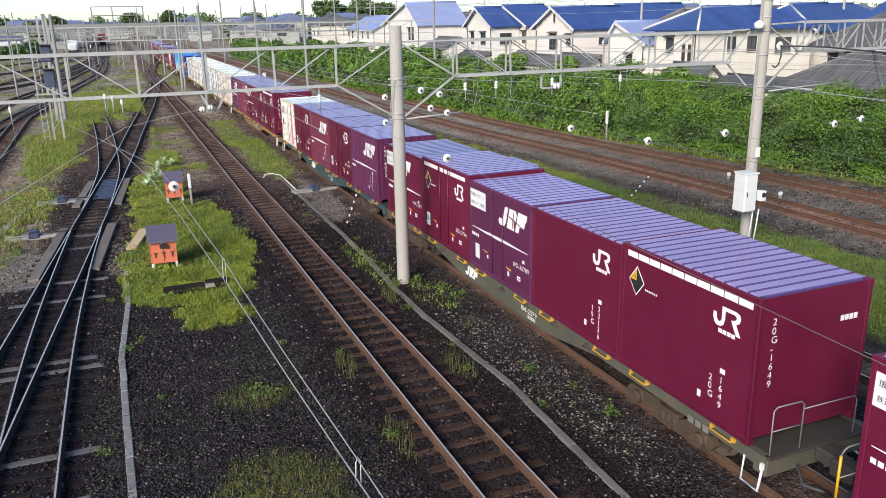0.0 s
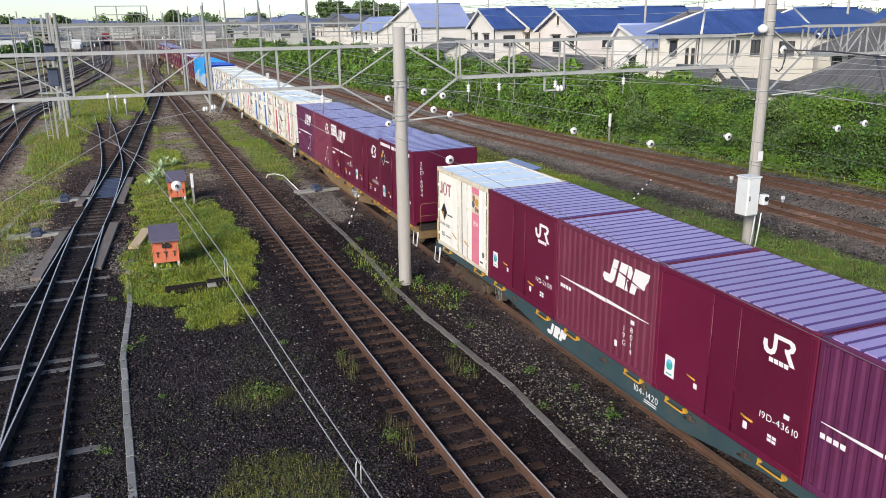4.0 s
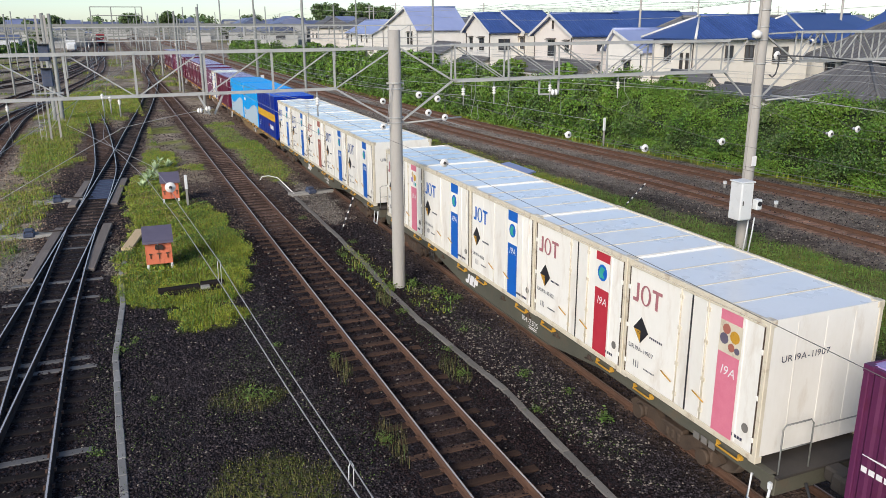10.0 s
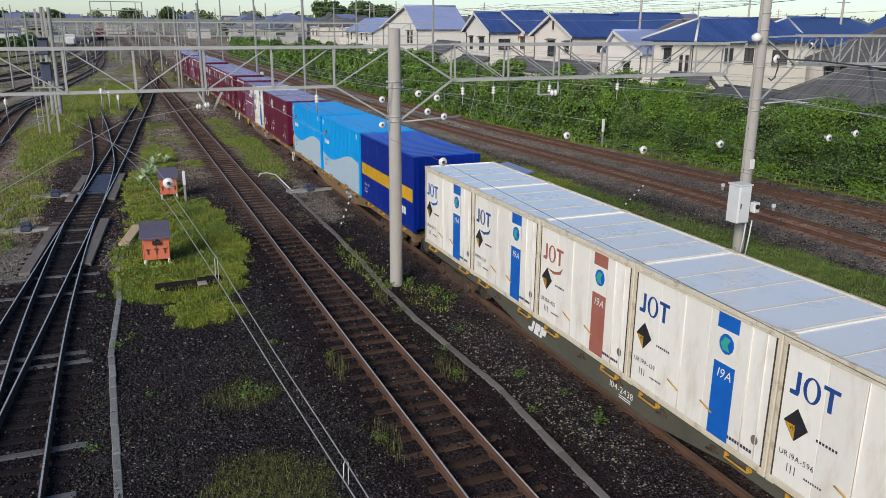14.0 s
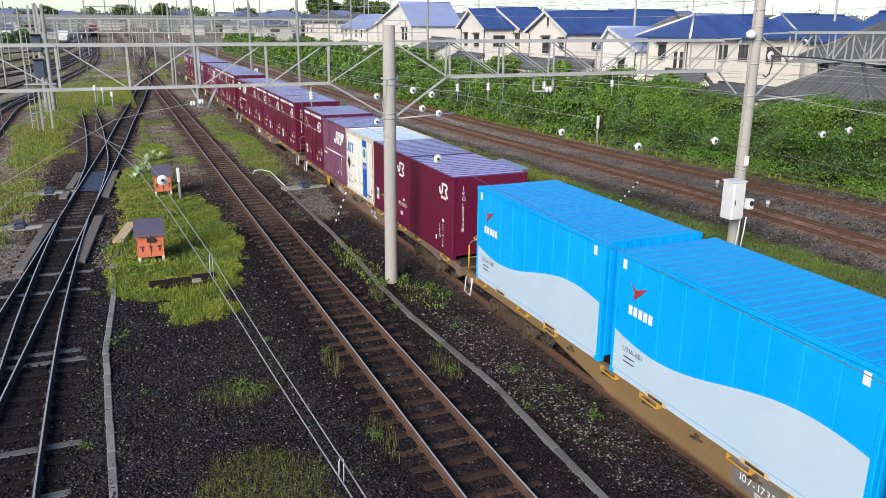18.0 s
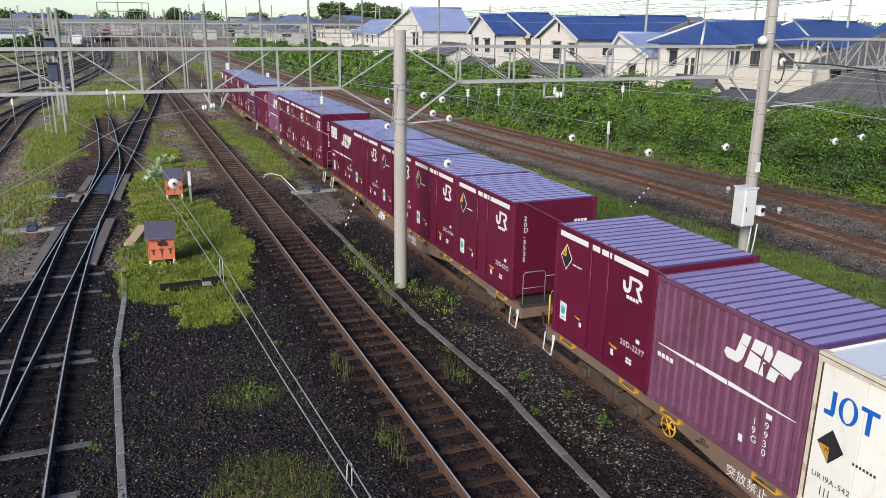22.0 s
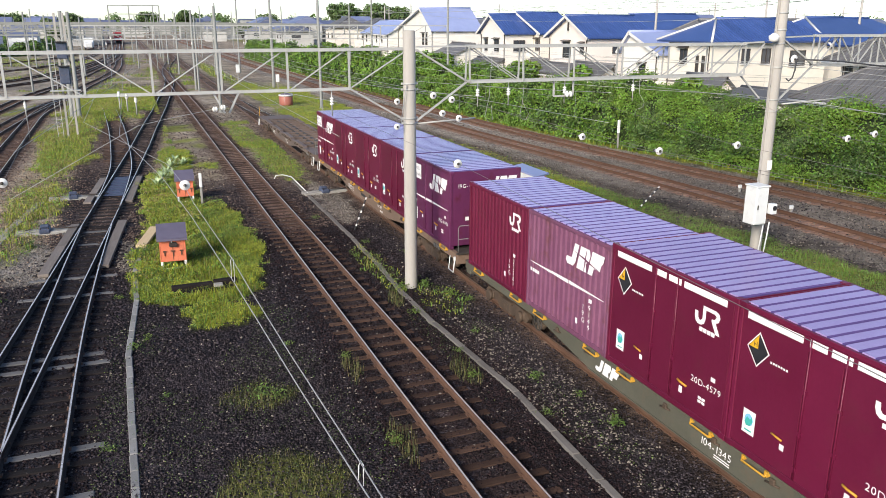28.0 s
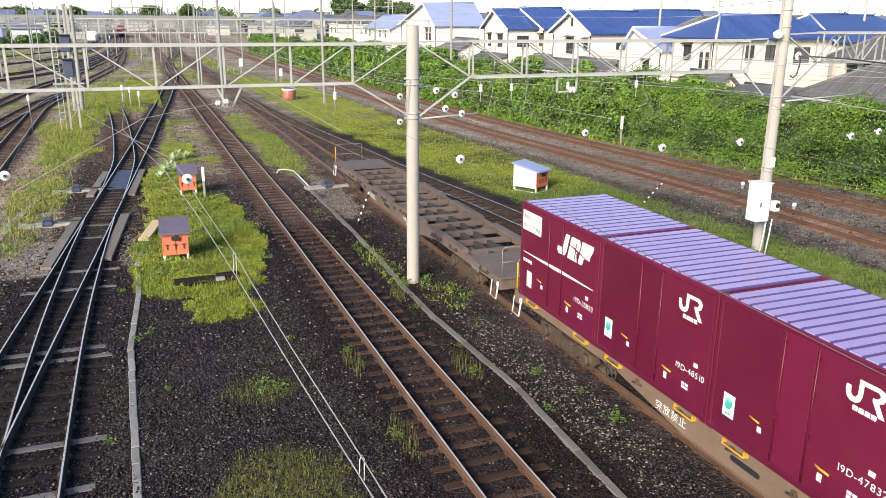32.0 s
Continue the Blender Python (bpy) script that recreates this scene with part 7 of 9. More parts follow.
tagged(new("cable_stub", g.mesh("cable_stub", M["concrete"])), "small concrete cable stub beside a dark timber", "stub").matrix_basis = pose(2.0, 24.45, GROUND)

# walking planks beside the points, tie plates
for x, y, l, w, a in ((-2.95, 31.2, 7.0, .34, 5.2), (-1.13, 31.4, 6.6, .36, 5.4), (-2.05, 42.0, 6.2, .34, 5.4), (-.28, 41.8, 6.4, .36, 5.2)):
    ob = thing("walk_plank", pose(x, y, GROUND + .07, 0, 0, -a), "grey weathered plank laid beside the points", "plank", "planks beside the points")
    for k in (-1, 1):
        g = Geo()
        g.box(-w / 2, w / 2, .01 if k > 0 else -l / 2, l / 2 if k > 0 else -.01, -.06, .05, .01)
        part("board", g, M["plank"], ob)


def point_machine(x, y, turn, label):
    ob = thing("point_machine", pose(x, y, GROUND, 0, 0, turn), label, "point machine", "point machines")
    g = Geo()
    g.box(-.16, .26, -.36, .22, .03, .24, .05)
    part("housing", g, M["machine"], ob)
    for q in (-.09, .19):
        g = Geo()
        g.lathe([(.03, .23), (.03, .27), (.015, .28)], (q, -.3, 0), "z", 8)
        part("bolt", g, M["rail_dark"], ob)
    g = Geo()
    g.box(-.12, .22, -.10, .20, .22, .33, .04)
    part("cover", g, M["machine"], ob)
    for s in (-1, 1):
        g = Geo()
        g.box(-1.0, 1.2, s * .2 - .12, s * .2 + .12, -.05, .12, .02)
        part("bearer", g, M["concrete"], ob)
    g = Geo()
    g.wire([(.4, 0, .18), (1.6, .05, .10)], .025, 6)
    part("rod", g, M["rail_dark"], ob)
    g = Geo()
    g.wire([(-.4, .1, .2), (-.9, .3, .05), (-1.5, .6, .0)], .02, 6)
    part("cable", g, M["rail_dark"], ob)


point_machine(-3.75, 34.0, 2, "blue-grey point machine on pale bearers beside the switch")
point_machine(-3.05, 40.5, 4, "dark point machine beside the upper switch")
point_machine(8.4, 37.6, 8, "dark point machine in pale gravel beside the train")
# blue slide plates between the rails of the points
for i in range(12):
    y = 40.4 + .42 * i
    g = Geo()
    g.box(-.46, .46, -.11, .11, -.02, .03, .008)
    tagged(new("slide_plate", g.mesh("slide_plate", M["blue_steel"])), "blue-grey slide plate between the rails of the points", "plate", "slide plates").matrix_basis = pose(diagonal(y), y, GROUND + .06, 0, 0, -5.5)
# striped gauge poles
for x, y, a in ((7.94, 30.0, 22), (20.97, 29.07, 48)):
    ob = thing("striped_rod", pose(x, y, GROUND, 0, a, 0), "black and white striped marker rod leaning over", "rod", "striped rods")
    for i in range(15):
        g = Geo()
        g.tube((0, 0, i * .096), (0, 0, (i + 1) * .096), .034, n=8)
        part("band", g, M["white" if i % 3 == 2 else "black"], ob)

# ---- red engine and white van far down the yard ----
en = thing("locomotive", pose(-2.2, 338, -.1), "red locomotive with a pale front standing far down the yard", "locomotive")
g = Geo()
g.box(-1.45, 1.45, -7, 7, .9, 4.1, .15)
part("body", g, M["loco_red"], en)
g = Geo()
g.box(-1.1, 1.1, -7.06, -7.0, 2.6, 3.6, .02)
part("windscreen", g, M["glass"], en)
g = Geo()
g.box(-1.3, 1.3, -7.05, -7.0, 1.4, 1.9, .02)
part("front_band", g, M["white"], en)
for s in (-1, 1):
    g = Geo()
    g.box(-1.1, 1.1, s * 4.5 - 1.4, s * 4.5 + 1.4, .1, .9, .1)
    part("bogie", g, M["under"], en)
van = thing("white_van", pose(-9.9, 262, GROUND), "white box van parked beside the yard tracks", "van")
g = Geo()
g.box(-1.3, 1.3, -.6, 4.2, .7, 3.4, .08)
part("box_body", g, M["cabinet"], van)
g = Geo()
g.box(-1.1, 1.1, -2.2, -.65, .6, 2.3, .2)
part("cab", g, M["cabinet"], van)
for sx in (-1, 1):
    for y in (-1.5, 3.0):
        g = Geo()
        g.lathe([(.3, -.12), (.42, -.1), (.42, .1), (.3, .12)], (sx * 1.05, y, .42), "x", 12)
        part("wheel", g, M["black"], van)


# ---- hedge ----
def leaf_cloud(name, P, N, size, mats, rng, pick=None):
    """Folded leaf quads at points P, facing roughly along N."""
    n = len(P)
    N = N + rng.normal(0, .8, (n, 3))
    N /= np.linalg.norm(N, axis=1)[:, None]
    A = np.cross(N, rng.normal(0, 1, (n, 3)))
    A /= np.linalg.norm(A, axis=1)[:, None]
    B = np.cross(N, A)
    s = (size * rng.uniform(.6, 1.35, n))[:, None]
    w = s * .55
    v = np.stack([P - A * s, P + B * w + N * s * .18, P + A * s, P - B * w + N * s * .18], 1).reshape(-1, 3)
    i = np.arange(n)[:, None] * 4
    tr = np.concatenate([i + [[0, 1, 2]], i + [[0, 2, 3]]], 1).reshape(-1, 3)
    idx = None if pick is None else np.repeat(pick, 2)
    return tri_mesh(name, v, tr, mats, idx)


def build_hedge():
    rng = np.random.default_rng(4)
    top = thing("hedge", pose(0, 0, 0), "tall dense green hedge along the railway, bushy and uneven", "hedge")

    def height(y):
        return 3.75 + .40 * np.sin(y * .31) + .33 * np.sin(y * .83 + 1) + .24 * np.sin(y * 2.1) + .14 * np.sin(y * 4.7 + 2)

    hx_y, hx_x = [p[1] for p in HEDGE], [p[0] for p in HEDGE]

    def face(y, z):
        """x of the front face."""
        h = height(y)
        f = np.interp(y, hx_y, hx_x) + .25 + .22 * np.sin(y * 1.7 + z * 1.1) + .18 * np.sin(y * 3.9 - z * 2.3) + .12 * np.sin(y * .7 + z * 4)
        return f + .9 * np.clip(z / h, 0, 1) ** 3
    ys = np.arange(9, 190, .8)
    zs = np.array([0, .9, 1.8, 2.7, 3.3])
    V, F = [], []
    for i, y in enumerate(ys):
        h = float(height(y))
        for z in zs:
            zz = z / 3.3 * (h - .35)
            V.append((float(face(y, zz)) + .28, y, GROUND + zz))
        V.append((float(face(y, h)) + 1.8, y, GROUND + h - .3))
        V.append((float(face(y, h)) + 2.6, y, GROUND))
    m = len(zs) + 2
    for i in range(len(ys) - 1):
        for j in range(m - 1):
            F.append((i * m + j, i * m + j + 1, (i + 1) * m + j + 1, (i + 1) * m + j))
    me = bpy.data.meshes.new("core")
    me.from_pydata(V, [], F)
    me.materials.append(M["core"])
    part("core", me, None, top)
    P, N, S = [], [], []
    for y0, y1, n, size in ((12, 45, 140000, .064), (45, 90, 74000, .10), (90, 188, 28000, .19)):
        y = rng.uniform(y0, y1, n)
        h = height(y)
        on_top = rng.random(n) < .22
        z = np.where(on_top, h + rng.normal(0, .12, n), rng.uniform(0, 1, n) ** .9 * h)
        back = np.where(on_top, rng.uniform(0, 1.9, n), 0)
        x = face(y, np.minimum(z, h)) + back + rng.normal(0, .17, n) - .04
        P.append(np.stack([x, y, GROUND + z + .05], 1))
        N.append(np.where(on_top[:, None], np.array([[-.2, 0, 1.0]]), np.array([[-1.0, -.25, .45]])))
        S.append(np.full(n, size))
    P, N, S = np.concatenate(P), np.concatenate(N), np.concatenate(S)
    patch = np.sin(P[:, 1] * .9 + 1.3 * np.sin(P[:, 2] * 1.1)) * np.sin(P[:, 1] * .37 + P[:, 2] * .8)
    gap = (np.sin(P[:, 1] * 1.31 + 2) * np.sin(P[:, 1] * .47 + P[:, 2] * 1.9 + 1) > .5) & (rng.random(len(P)) < .8)
    pick = ((rng.random(len(P)) < .06 + .38 * (patch > .35)) | ((P[:, 2] < .8) & (rng.random(len(P)) < .6))).astype(int)
    pick = np.where((patch < -.3) & (rng.random(len(P)) < .6), 2, pick)
    # lower leaves take the shade-coloured copy more often
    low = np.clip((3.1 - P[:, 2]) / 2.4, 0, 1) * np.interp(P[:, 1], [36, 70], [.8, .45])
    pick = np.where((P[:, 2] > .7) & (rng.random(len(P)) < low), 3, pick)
    P, N, S, pick = P[~gap], N[~gap], S[~gap], pick[~gap]
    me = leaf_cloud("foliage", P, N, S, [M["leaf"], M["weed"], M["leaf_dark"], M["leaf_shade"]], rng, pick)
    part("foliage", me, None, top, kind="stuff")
    # shoots sticking out above
    n = 5000
    y = rng.uniform(9, 120, n)
    P = np.stack([face(y, height(y)) + rng.uniform(-.2, 1.4, n), y, GROUND + height(y) + np.abs(rng.normal(0, .3, n))], 1)
    me = leaf_cloud("shoots", P, np.tile([[0, 0, 1.0]], (n, 1)), np.full(n, .085), [M["leaf"]], rng)
    part("shoot_leaves", me, None, top, kind="stuff")


build_hedge()


# ---- houses ----
def window(ob, face, p, w, h, sill=True):
    """face: 'x' looks towards -x, 'y' towards -y; p: its centre on the wall."""
    g = Geo()

    def slab(u0, u1, z0, z1, d0, d1, geo):
        if face == "x":
            geo.box(p[0] - d1, p[0] - d0, p[1] + u0, p[1] + u1, p[2] + z0, p[2] + z1)
        else:
            geo.box(p[0] + u0, p[0] + u1, p[1] - d1, p[1] - d0, p[2] + z0, p[2] + z1)
    t = .06
    for a in ((-w / 2, w / 2, h / 2 - t, h / 2), (-w / 2, w / 2, -h / 2, -h / 2 + t), (-w / 2, -w / 2 + t, -h / 2 + t, h / 2 - t), (w / 2 - t, w / 2, -h / 2 + t, h / 2 - t), (-.025, .025, -h / 2 + t, h / 2 - t)):
        slab(*a, -.02, .05, g)
    win = part("window", g, M["frame_dark"], ob)
    g = Geo()
    slab(-w / 2 + t, w / 2 - t, -h / 2 + t, h / 2 - t, -.01, .015, g)
    part("pane", g, M["glass"], win)
    if sill:
        g = Geo()
        slab(-w / 2 - .08, w / 2 + .08, -h / 2 - .08, -h / 2, -.01, .11, g)
        part("sill", g, M["trim"], win)


def slope_panel(ob, a, b, c, d, mat, rib=0.0, name="roof_slope"):
    """A thick roof sheet on corners a-b (eave) and c-d (ridge), with ribs running up it."""
    a, b, c, d = (Vector(p) for p in (a, b, c, d))
    n = (b - a).cross(d - a).normalized()
    if n.z < 0:
        n = -n
    g = Geo()
    k = len(g.v)
    for o in (0.0, -.14):
        g.v += [tuple(p + n * o) for p in (a, b, c, d)]
    for q in ((0, 1, 2, 3), (7, 6, 5, 4), (0, 4, 5, 1), (1, 5, 6, 2), (2, 6, 7, 3), (3, 7, 4, 0)):
        g.face(tuple(k + i for i in q))
    rows = []
    if rib:
        m = max(2, int((b - a).length / rib))
        for i in range(m + 1):
            t = i / m
            e = a.lerp(b, t)
            top_len = (c - d).length
            # ribs run straight up the slope and stop at the hip line
            up = ((d + c) / 2 - (a + b) / 2)
            up = up - (b - a).normalized() * up.dot((b - a).normalized())
            s = t * (b - a).length
            sa = (d - a).dot((b - a).normalized())
            sb = (b - a).length - (c - a).dot((b - a).normalized())
            f = 1.0
            if sa > .1 and s < sa:
                f = s / sa
            if sb > .1 and (b - a).length - s < sb:
                f = min(f, ((b - a).length - s) / sb)
            if f > .05:
                rows.append((tuple(e + n * .02), tuple(e + up * f + n * .02)))
    pn = part(name, g, mat, ob)
    for p, q in rows:
        g = Geo()
        g.bar(p, q, .07, .05)
        part("rib", g, mat, pn)
    return pn


def house(x0, x1, y0, y1, eave, ridge, along, wall, roof, label, over=.5, hip=0.0, ridge_at=.5, wins=(), rib=.3, base=GROUND):
    ob = thing("house", pose(0, 0, 0), label, "house", "houses beyond the hedge")
    g = Geo()
    g.box(x0, x1, y0, y1, base - .1, eave)
    part("wall", g, M[wall], ob)
    o = over
    if along == "x":
        ym = y0 + (y1 - y0) * ridge_at
        hx = hip
        r0, r1 = (x0 - o + hx, ym, ridge), (x1 + o - hx, ym, ridge)
        dz = (ridge - eave) / (ym - y0) * o
        ez0, ez1 = eave - dz * .6, eave - dz * .6
        slope_panel(ob, (x0 - o, y0 - o, ez0), (x1 + o, y0 - o, ez0), r1, r0, M[roof], rib)
        slope_panel(ob, (x1 + o, y1 + o, ez1), (x0 - o, y1 + o, ez1), r0, r1, M[roof], rib)
        if hip == 0:
            for x, xx in ((x0, x0 + .15), (x1 - .15, x1)):
                g = Geo()
                g.prism([(y0, eave), (y1, eave), (ym, ridge - .16)], "x", x, xx)
                part("gable", g, M[wall], ob)
            for s, yy in ((1, y0 - o), (-1, y1 + o)):
                g = Geo()
                g.bar((x0 - o - .02, yy, ez0 - .10), (x0 - o - .02, ym, ridge - .10), .05, .24)
                part("bargeboard", g, M["trim"], ob)
        else:
            for s in (-1, 1):
                xe, rr = (x0 - o, r0) if s < 0 else (x1 + o, r1)
                slope_panel(ob, (xe, y1 + o, ez0), (xe, y0 - o, ez0), rr, rr, M[roof], 0)
    else:
        xm = x0 + (x1 - x0) * ridge_at
        r0, r1 = (xm, y0 - o + hip, ridge), (xm, y1 + o - hip, ridge)
        ez = eave - (ridge - eave) / (xm - x0) * o * .6
        slope_panel(ob, (x0 - o, y1 + o, ez), (x0 - o, y0 - o, ez), r0, r1, M[roof], rib)
        slope_panel(ob, (x1 + o, y0 - o, ez), (x1 + o, y1 + o, ez), r1, r0, M[roof], rib)
        if hip == 0:
            for y, yy in ((y0, y0 + .15), (y1 - .15, y1)):
                g = Geo()
                g.prism([(x0, eave), (x1, eave), (xm, ridge - .16)], "y", y, yy)
                part("gable", g, M[wall], ob)
        else:
            slope_panel(ob, (x0 - o, y0 - o, ez), (x1 + o, y0 - o, ez), r0, r0, M[roof], rib)
            slope_panel(ob, (x1 + o, y1 + o, ez), (x0 - o, y1 + o, ez), r1, r1, M[roof], 0)
    g = Geo()
    g.tube(r0, r1, .13, n=8)
    part("ridge_cap", g, M[roof], ob)
    if hip:
        for cx, cy, rr in ((x0 - o, y0 - o, r0), (x0 - o, y1 + o, r0 if along == "x" else r1)):
            g = Geo()
            g.tube((cx, cy, eave - .2), rr, .10, n=6)
            part("hip_cap", g, M["trim"] if roof == "tile_blue" else M[roof], ob)
    if along == "y":
        g = Geo()
        g.tube((x0 - o - .05, y0 - o, eave - .38), (x0 - o - .05, y1 + o, eave - .38), .07, n=6)
        part("gutter", g, M["trim"], ob)
    for face, u, z, w, h in wins:
        window(ob, face, (x0, u, z) if face == "x" else (u, y0, z), w, h)
        if face == "x" and w > .6 and x0 < 44 and eave > 5:
            g = Geo()
            g.prism([(x0 + .01, z + h / 2 + .22), (x0 + .01, z + h / 2 + .13), (x0 - .38, z + h / 2 + .06), (x0 - .38, z + h / 2 + .10)], "y", u - w / 2 - .12, u + w / 2 + .12)
            part("window_hood", g, M["frame_dark"], ob)
    if x0 < 44 and eave > 5:
        for yy in (y0 + .25, y1 - .25):
            g = Geo()
            g.tube((x0 - .08, yy, base), (x0 - .08, yy, eave - .3), .045, n=6)
            part("downpipe", g, M["frame_dark"], ob)
        g = Geo()
        g.box(x0 - .03, x0 + .02, y0, y1, 3.35, 3.5)
        part("belt_course", g, M["plank"], ob)
    return ob


house(41.2, 52.6, 49.3, 54.6, 6.85, 8.30, "x", "render_cream", "tile_blue", "cream two-storey house with a glazed blue hipped tile roof", .7, 3.0, .5,
      [("x", 52.6, 5.4, .9, 1.2), ("x", 50.9, 4.7, .35, 1.7), ("x", 50.2, 4.7, .35, 1.7), ("y", 44.4, 5.5, .8, 1.15), ("y", 46.4, 5.5, .9, 1.15), ("y", 49.6, 5.3, 1.6, 1.2)], .32)
house(41.5, 49, 27.5, 37.6, 6.0, 8.2, "y", "render_cream", "tile_grey", "cream house with a grey tiled hipped roof", .8, 3.0, .5,
      [("x", 37.0, 5.3, .6, 1.0), ("x", 35.8, 5.3, .9, .8), ("x", 33.0, 5.3, 1.2, .8), ("x", 30.0, 5.3, 1.2, .8)], .3)
house(36.9, 41.5, 29.6, 35.8, 4.0, 5.75, "y", "render_cream", "tile_grey", "low annexe with a dark grey hipped tile roof behind the hedge", .6, 3.4, .5, [], .3)
house(40.5, 46, 54.8, 60.2, 5.6, 7.25, "x", "render_white", "tile_pale", "pale house with a plain bluish sheet roof", .35, 0, .75,
      [("x", 57.0, 4.2, .9, .8), ("y", 42.0, 4.6, .8, 1.0)], 0)
house(40, 46.9, 64.9, 72.4, 6.75, 8.62, "x", "render_pink", "tile_blue", "pale pink gabled house with a blue tile roof", .45, 0, .5,
      [("x", 68.9, 5.4, 1.3, 1.5), ("x", 66.0, 5.6, .7, .9), ("y", 43.5, 5.6, 1.8, .9), ("x", 68.7, 7.6, .3, .8)], .35)
house(38.0, 40.0, 60.5, 66.5, 3.3, 4.4, "y", "render_pink", "tile_grey", "lean-to with a brown roof beside the gabled house", .4, 0, .9, [("x", 63.5, 2.4, 1.4, .9)], 0)
house(41.8, 46.2, 77.4, 88.0, 6.95, 9.05, "x", "render_cream", "tile_blue", "cream gabled house with a dark blue tile roof", .45, 0, .5,
      [("x", 78.3, 5.6, .8, 1.2), ("y", 43.6, 5.2, 1.6, 1.2)], .35)
house(38.4, 41.7, 79.1, 85.7, 6.95, 8.85, "x", "render_white", "tile_blue", "white gabled house with a blue roof and balcony", .45, 0, .55,
      [("x", 84.2, 5.5, .8, 1.3), ("x", 81.4, 5.5, 1.2, 1.3), ("y", 40.0, 5.5, 1.4, 1.2), ("x", 82.4, 2.6, 1.6, 1.6)], .35)
house(37.2, 38.4, 79.5, 86.0, 3.6, 4.1, "y", "render_white", "tile_grey", "balcony and porch of the white house", .3, 0, .9, [], 0)
house(40, 47, 105.5, 121.0, 7.0, 9.95, "x", "render_white", "tile_pale", "white house with a broad pale blue sheet roof", .5, 0, .29,
      [("x", 117.5, 5.6, .8, 1.6), ("x", 115.8, 5.6, .8, 1.6), ("x", 109.5, 5.6, .8, 1.6), ("x", 108.2, 5.6, .8, 1.6)], 0)
house(39.5, 46, 124.5, 139.0, 6.3, 8.2, "y", "render_white", "tile_pale", "white house with a bluish roof and a row of narrow windows", .5, 0, .5,
      [("x", 137.0, 5.4, .6, 1.5), ("x", 134.0, 5.4, .6, 1.5), ("x", 131.0, 5.4, .6, 1.5), ("x", 128.0, 5.4, .6, 1.5)], 0)
house(39.0, 45.0, 96.0, 103.0, 3.9, 5.3, "y", "render_white", "tile_grey", "low house with a grey roof", .4, 0, .5, [("x", 99.5, 2.6, 1.6, 1.0)], 0)
house(37.6, 39.4, 44.6, 48.2, 3.5, 4.4, "y", "render_pink", "tile_grey", "small shed with a brown-grey roof behind the hedge", .35, 0, .5, [("x", 46.4, 2.4, .7, .9)], 0)
house(37.4, 39.9, 36.5, 43.5, 3.3, 3.75, "y", "render_cream", "tile_grey", "low flat grey carport roof behind the hedge", .3, 0, .8, [], 0)
house(38.2, 40.0, 67.2, 72.0, 3.4, 4.1, "y", "render_pink", "tile_grey", "dark porch roof of the gabled house", .35, 0, .85, [], 0)
house(39.4, 41.7, 73.6, 78.4, 3.5, 4.2, "y", "render_cream", "tile_grey", "dark porch roof of the cream house", .35, 0, .85, [("x", 76.2, 2.4, 1.6, 1.0)], 0)
# second and third rows
rr = random.Random(11)
for x, y, w, d, rf in ((54, 36, 9, 11, "tile_blue"), (56, 52, 8, 10, "tile_blue"), (55, 66, 8, 9, "tile_grey"), (58, 80, 9, 9, "tile_blue"), (57, 96, 8, 10, "tile_blue"), (58, 128, 9, 10, "tile_grey"),
                       (70, 46, 9, 12, "tile_blue"), (72, 64, 9, 10, "tile_blue"), (71, 88, 9, 12, "tile_grey"), (74, 110, 9, 10, "tile_blue"), (50, 148, 8, 10, "tile_blue"), (46, 160, 8, 9, "tile_grey"),
                       (60, 152, 9, 9, "tile_blue"), (84, 60, 10, 12, "tile_blue"), (86, 84, 10, 12, "tile_grey"), (88, 118, 10, 12, "tile_blue"), (44, 178, 8, 9, "tile_grey"), (56, 186, 9, 9, "tile_blue")):
    z = rr.uniform(6.2, 6.8)
    house(x, x + w, y, y + d, z, z + rr.uniform(1.9, 2.4), rr.choice("xy"), rr.choice(("render_cream", "render_white", "render_pink")), rf,
          "two-storey house with %s roof in the rows behind" % ("a blue tiled" if rf == "tile_blue" else "a grey tiled"), .5, rr.choice((0, 2.2)), .5,
          [("x", y + d * .3, 5.0, 1.0, 1.2), ("x", y + d * .7, 5.0, 1.0, 1.2)], 0)


def far_house(x, y, w, d, z, r):
    ob = thing("house", pose(x, y, 0), "distant house with a dull roof in the town", "house", "distant houses")
    g = Geo()
    g.box(0, w, 0, d, GROUND, z)
    part("wall", g, M["far_wall"], ob)
    g = Geo()
    if w > d:
        g.prism([(-.4, z), (d + .4, z), (d / 2, z + r)], "x", -.4, w + .4)
    else:
        g.prism([(-.4, z), (w + .4, z), (w / 2, z + r)], "y", -.4, d + .4)
    part("roof", g, M["far_roof"], ob)
    for i in range(2 if y < 240 else 0):
        g = Geo()
        u = d * (.25 + .45 * i)
        g.box(-.03, .02, u - .5, u + .5, z - 1.7, z - .6)
        part("window", g, M["glass"], ob)
    if y > 300:
        return
    g = Geo()
    g.box(w * .3, w * .6, -.03, .02, z - 1.7, z - .7)
    part("window", g, M["glass"], ob)


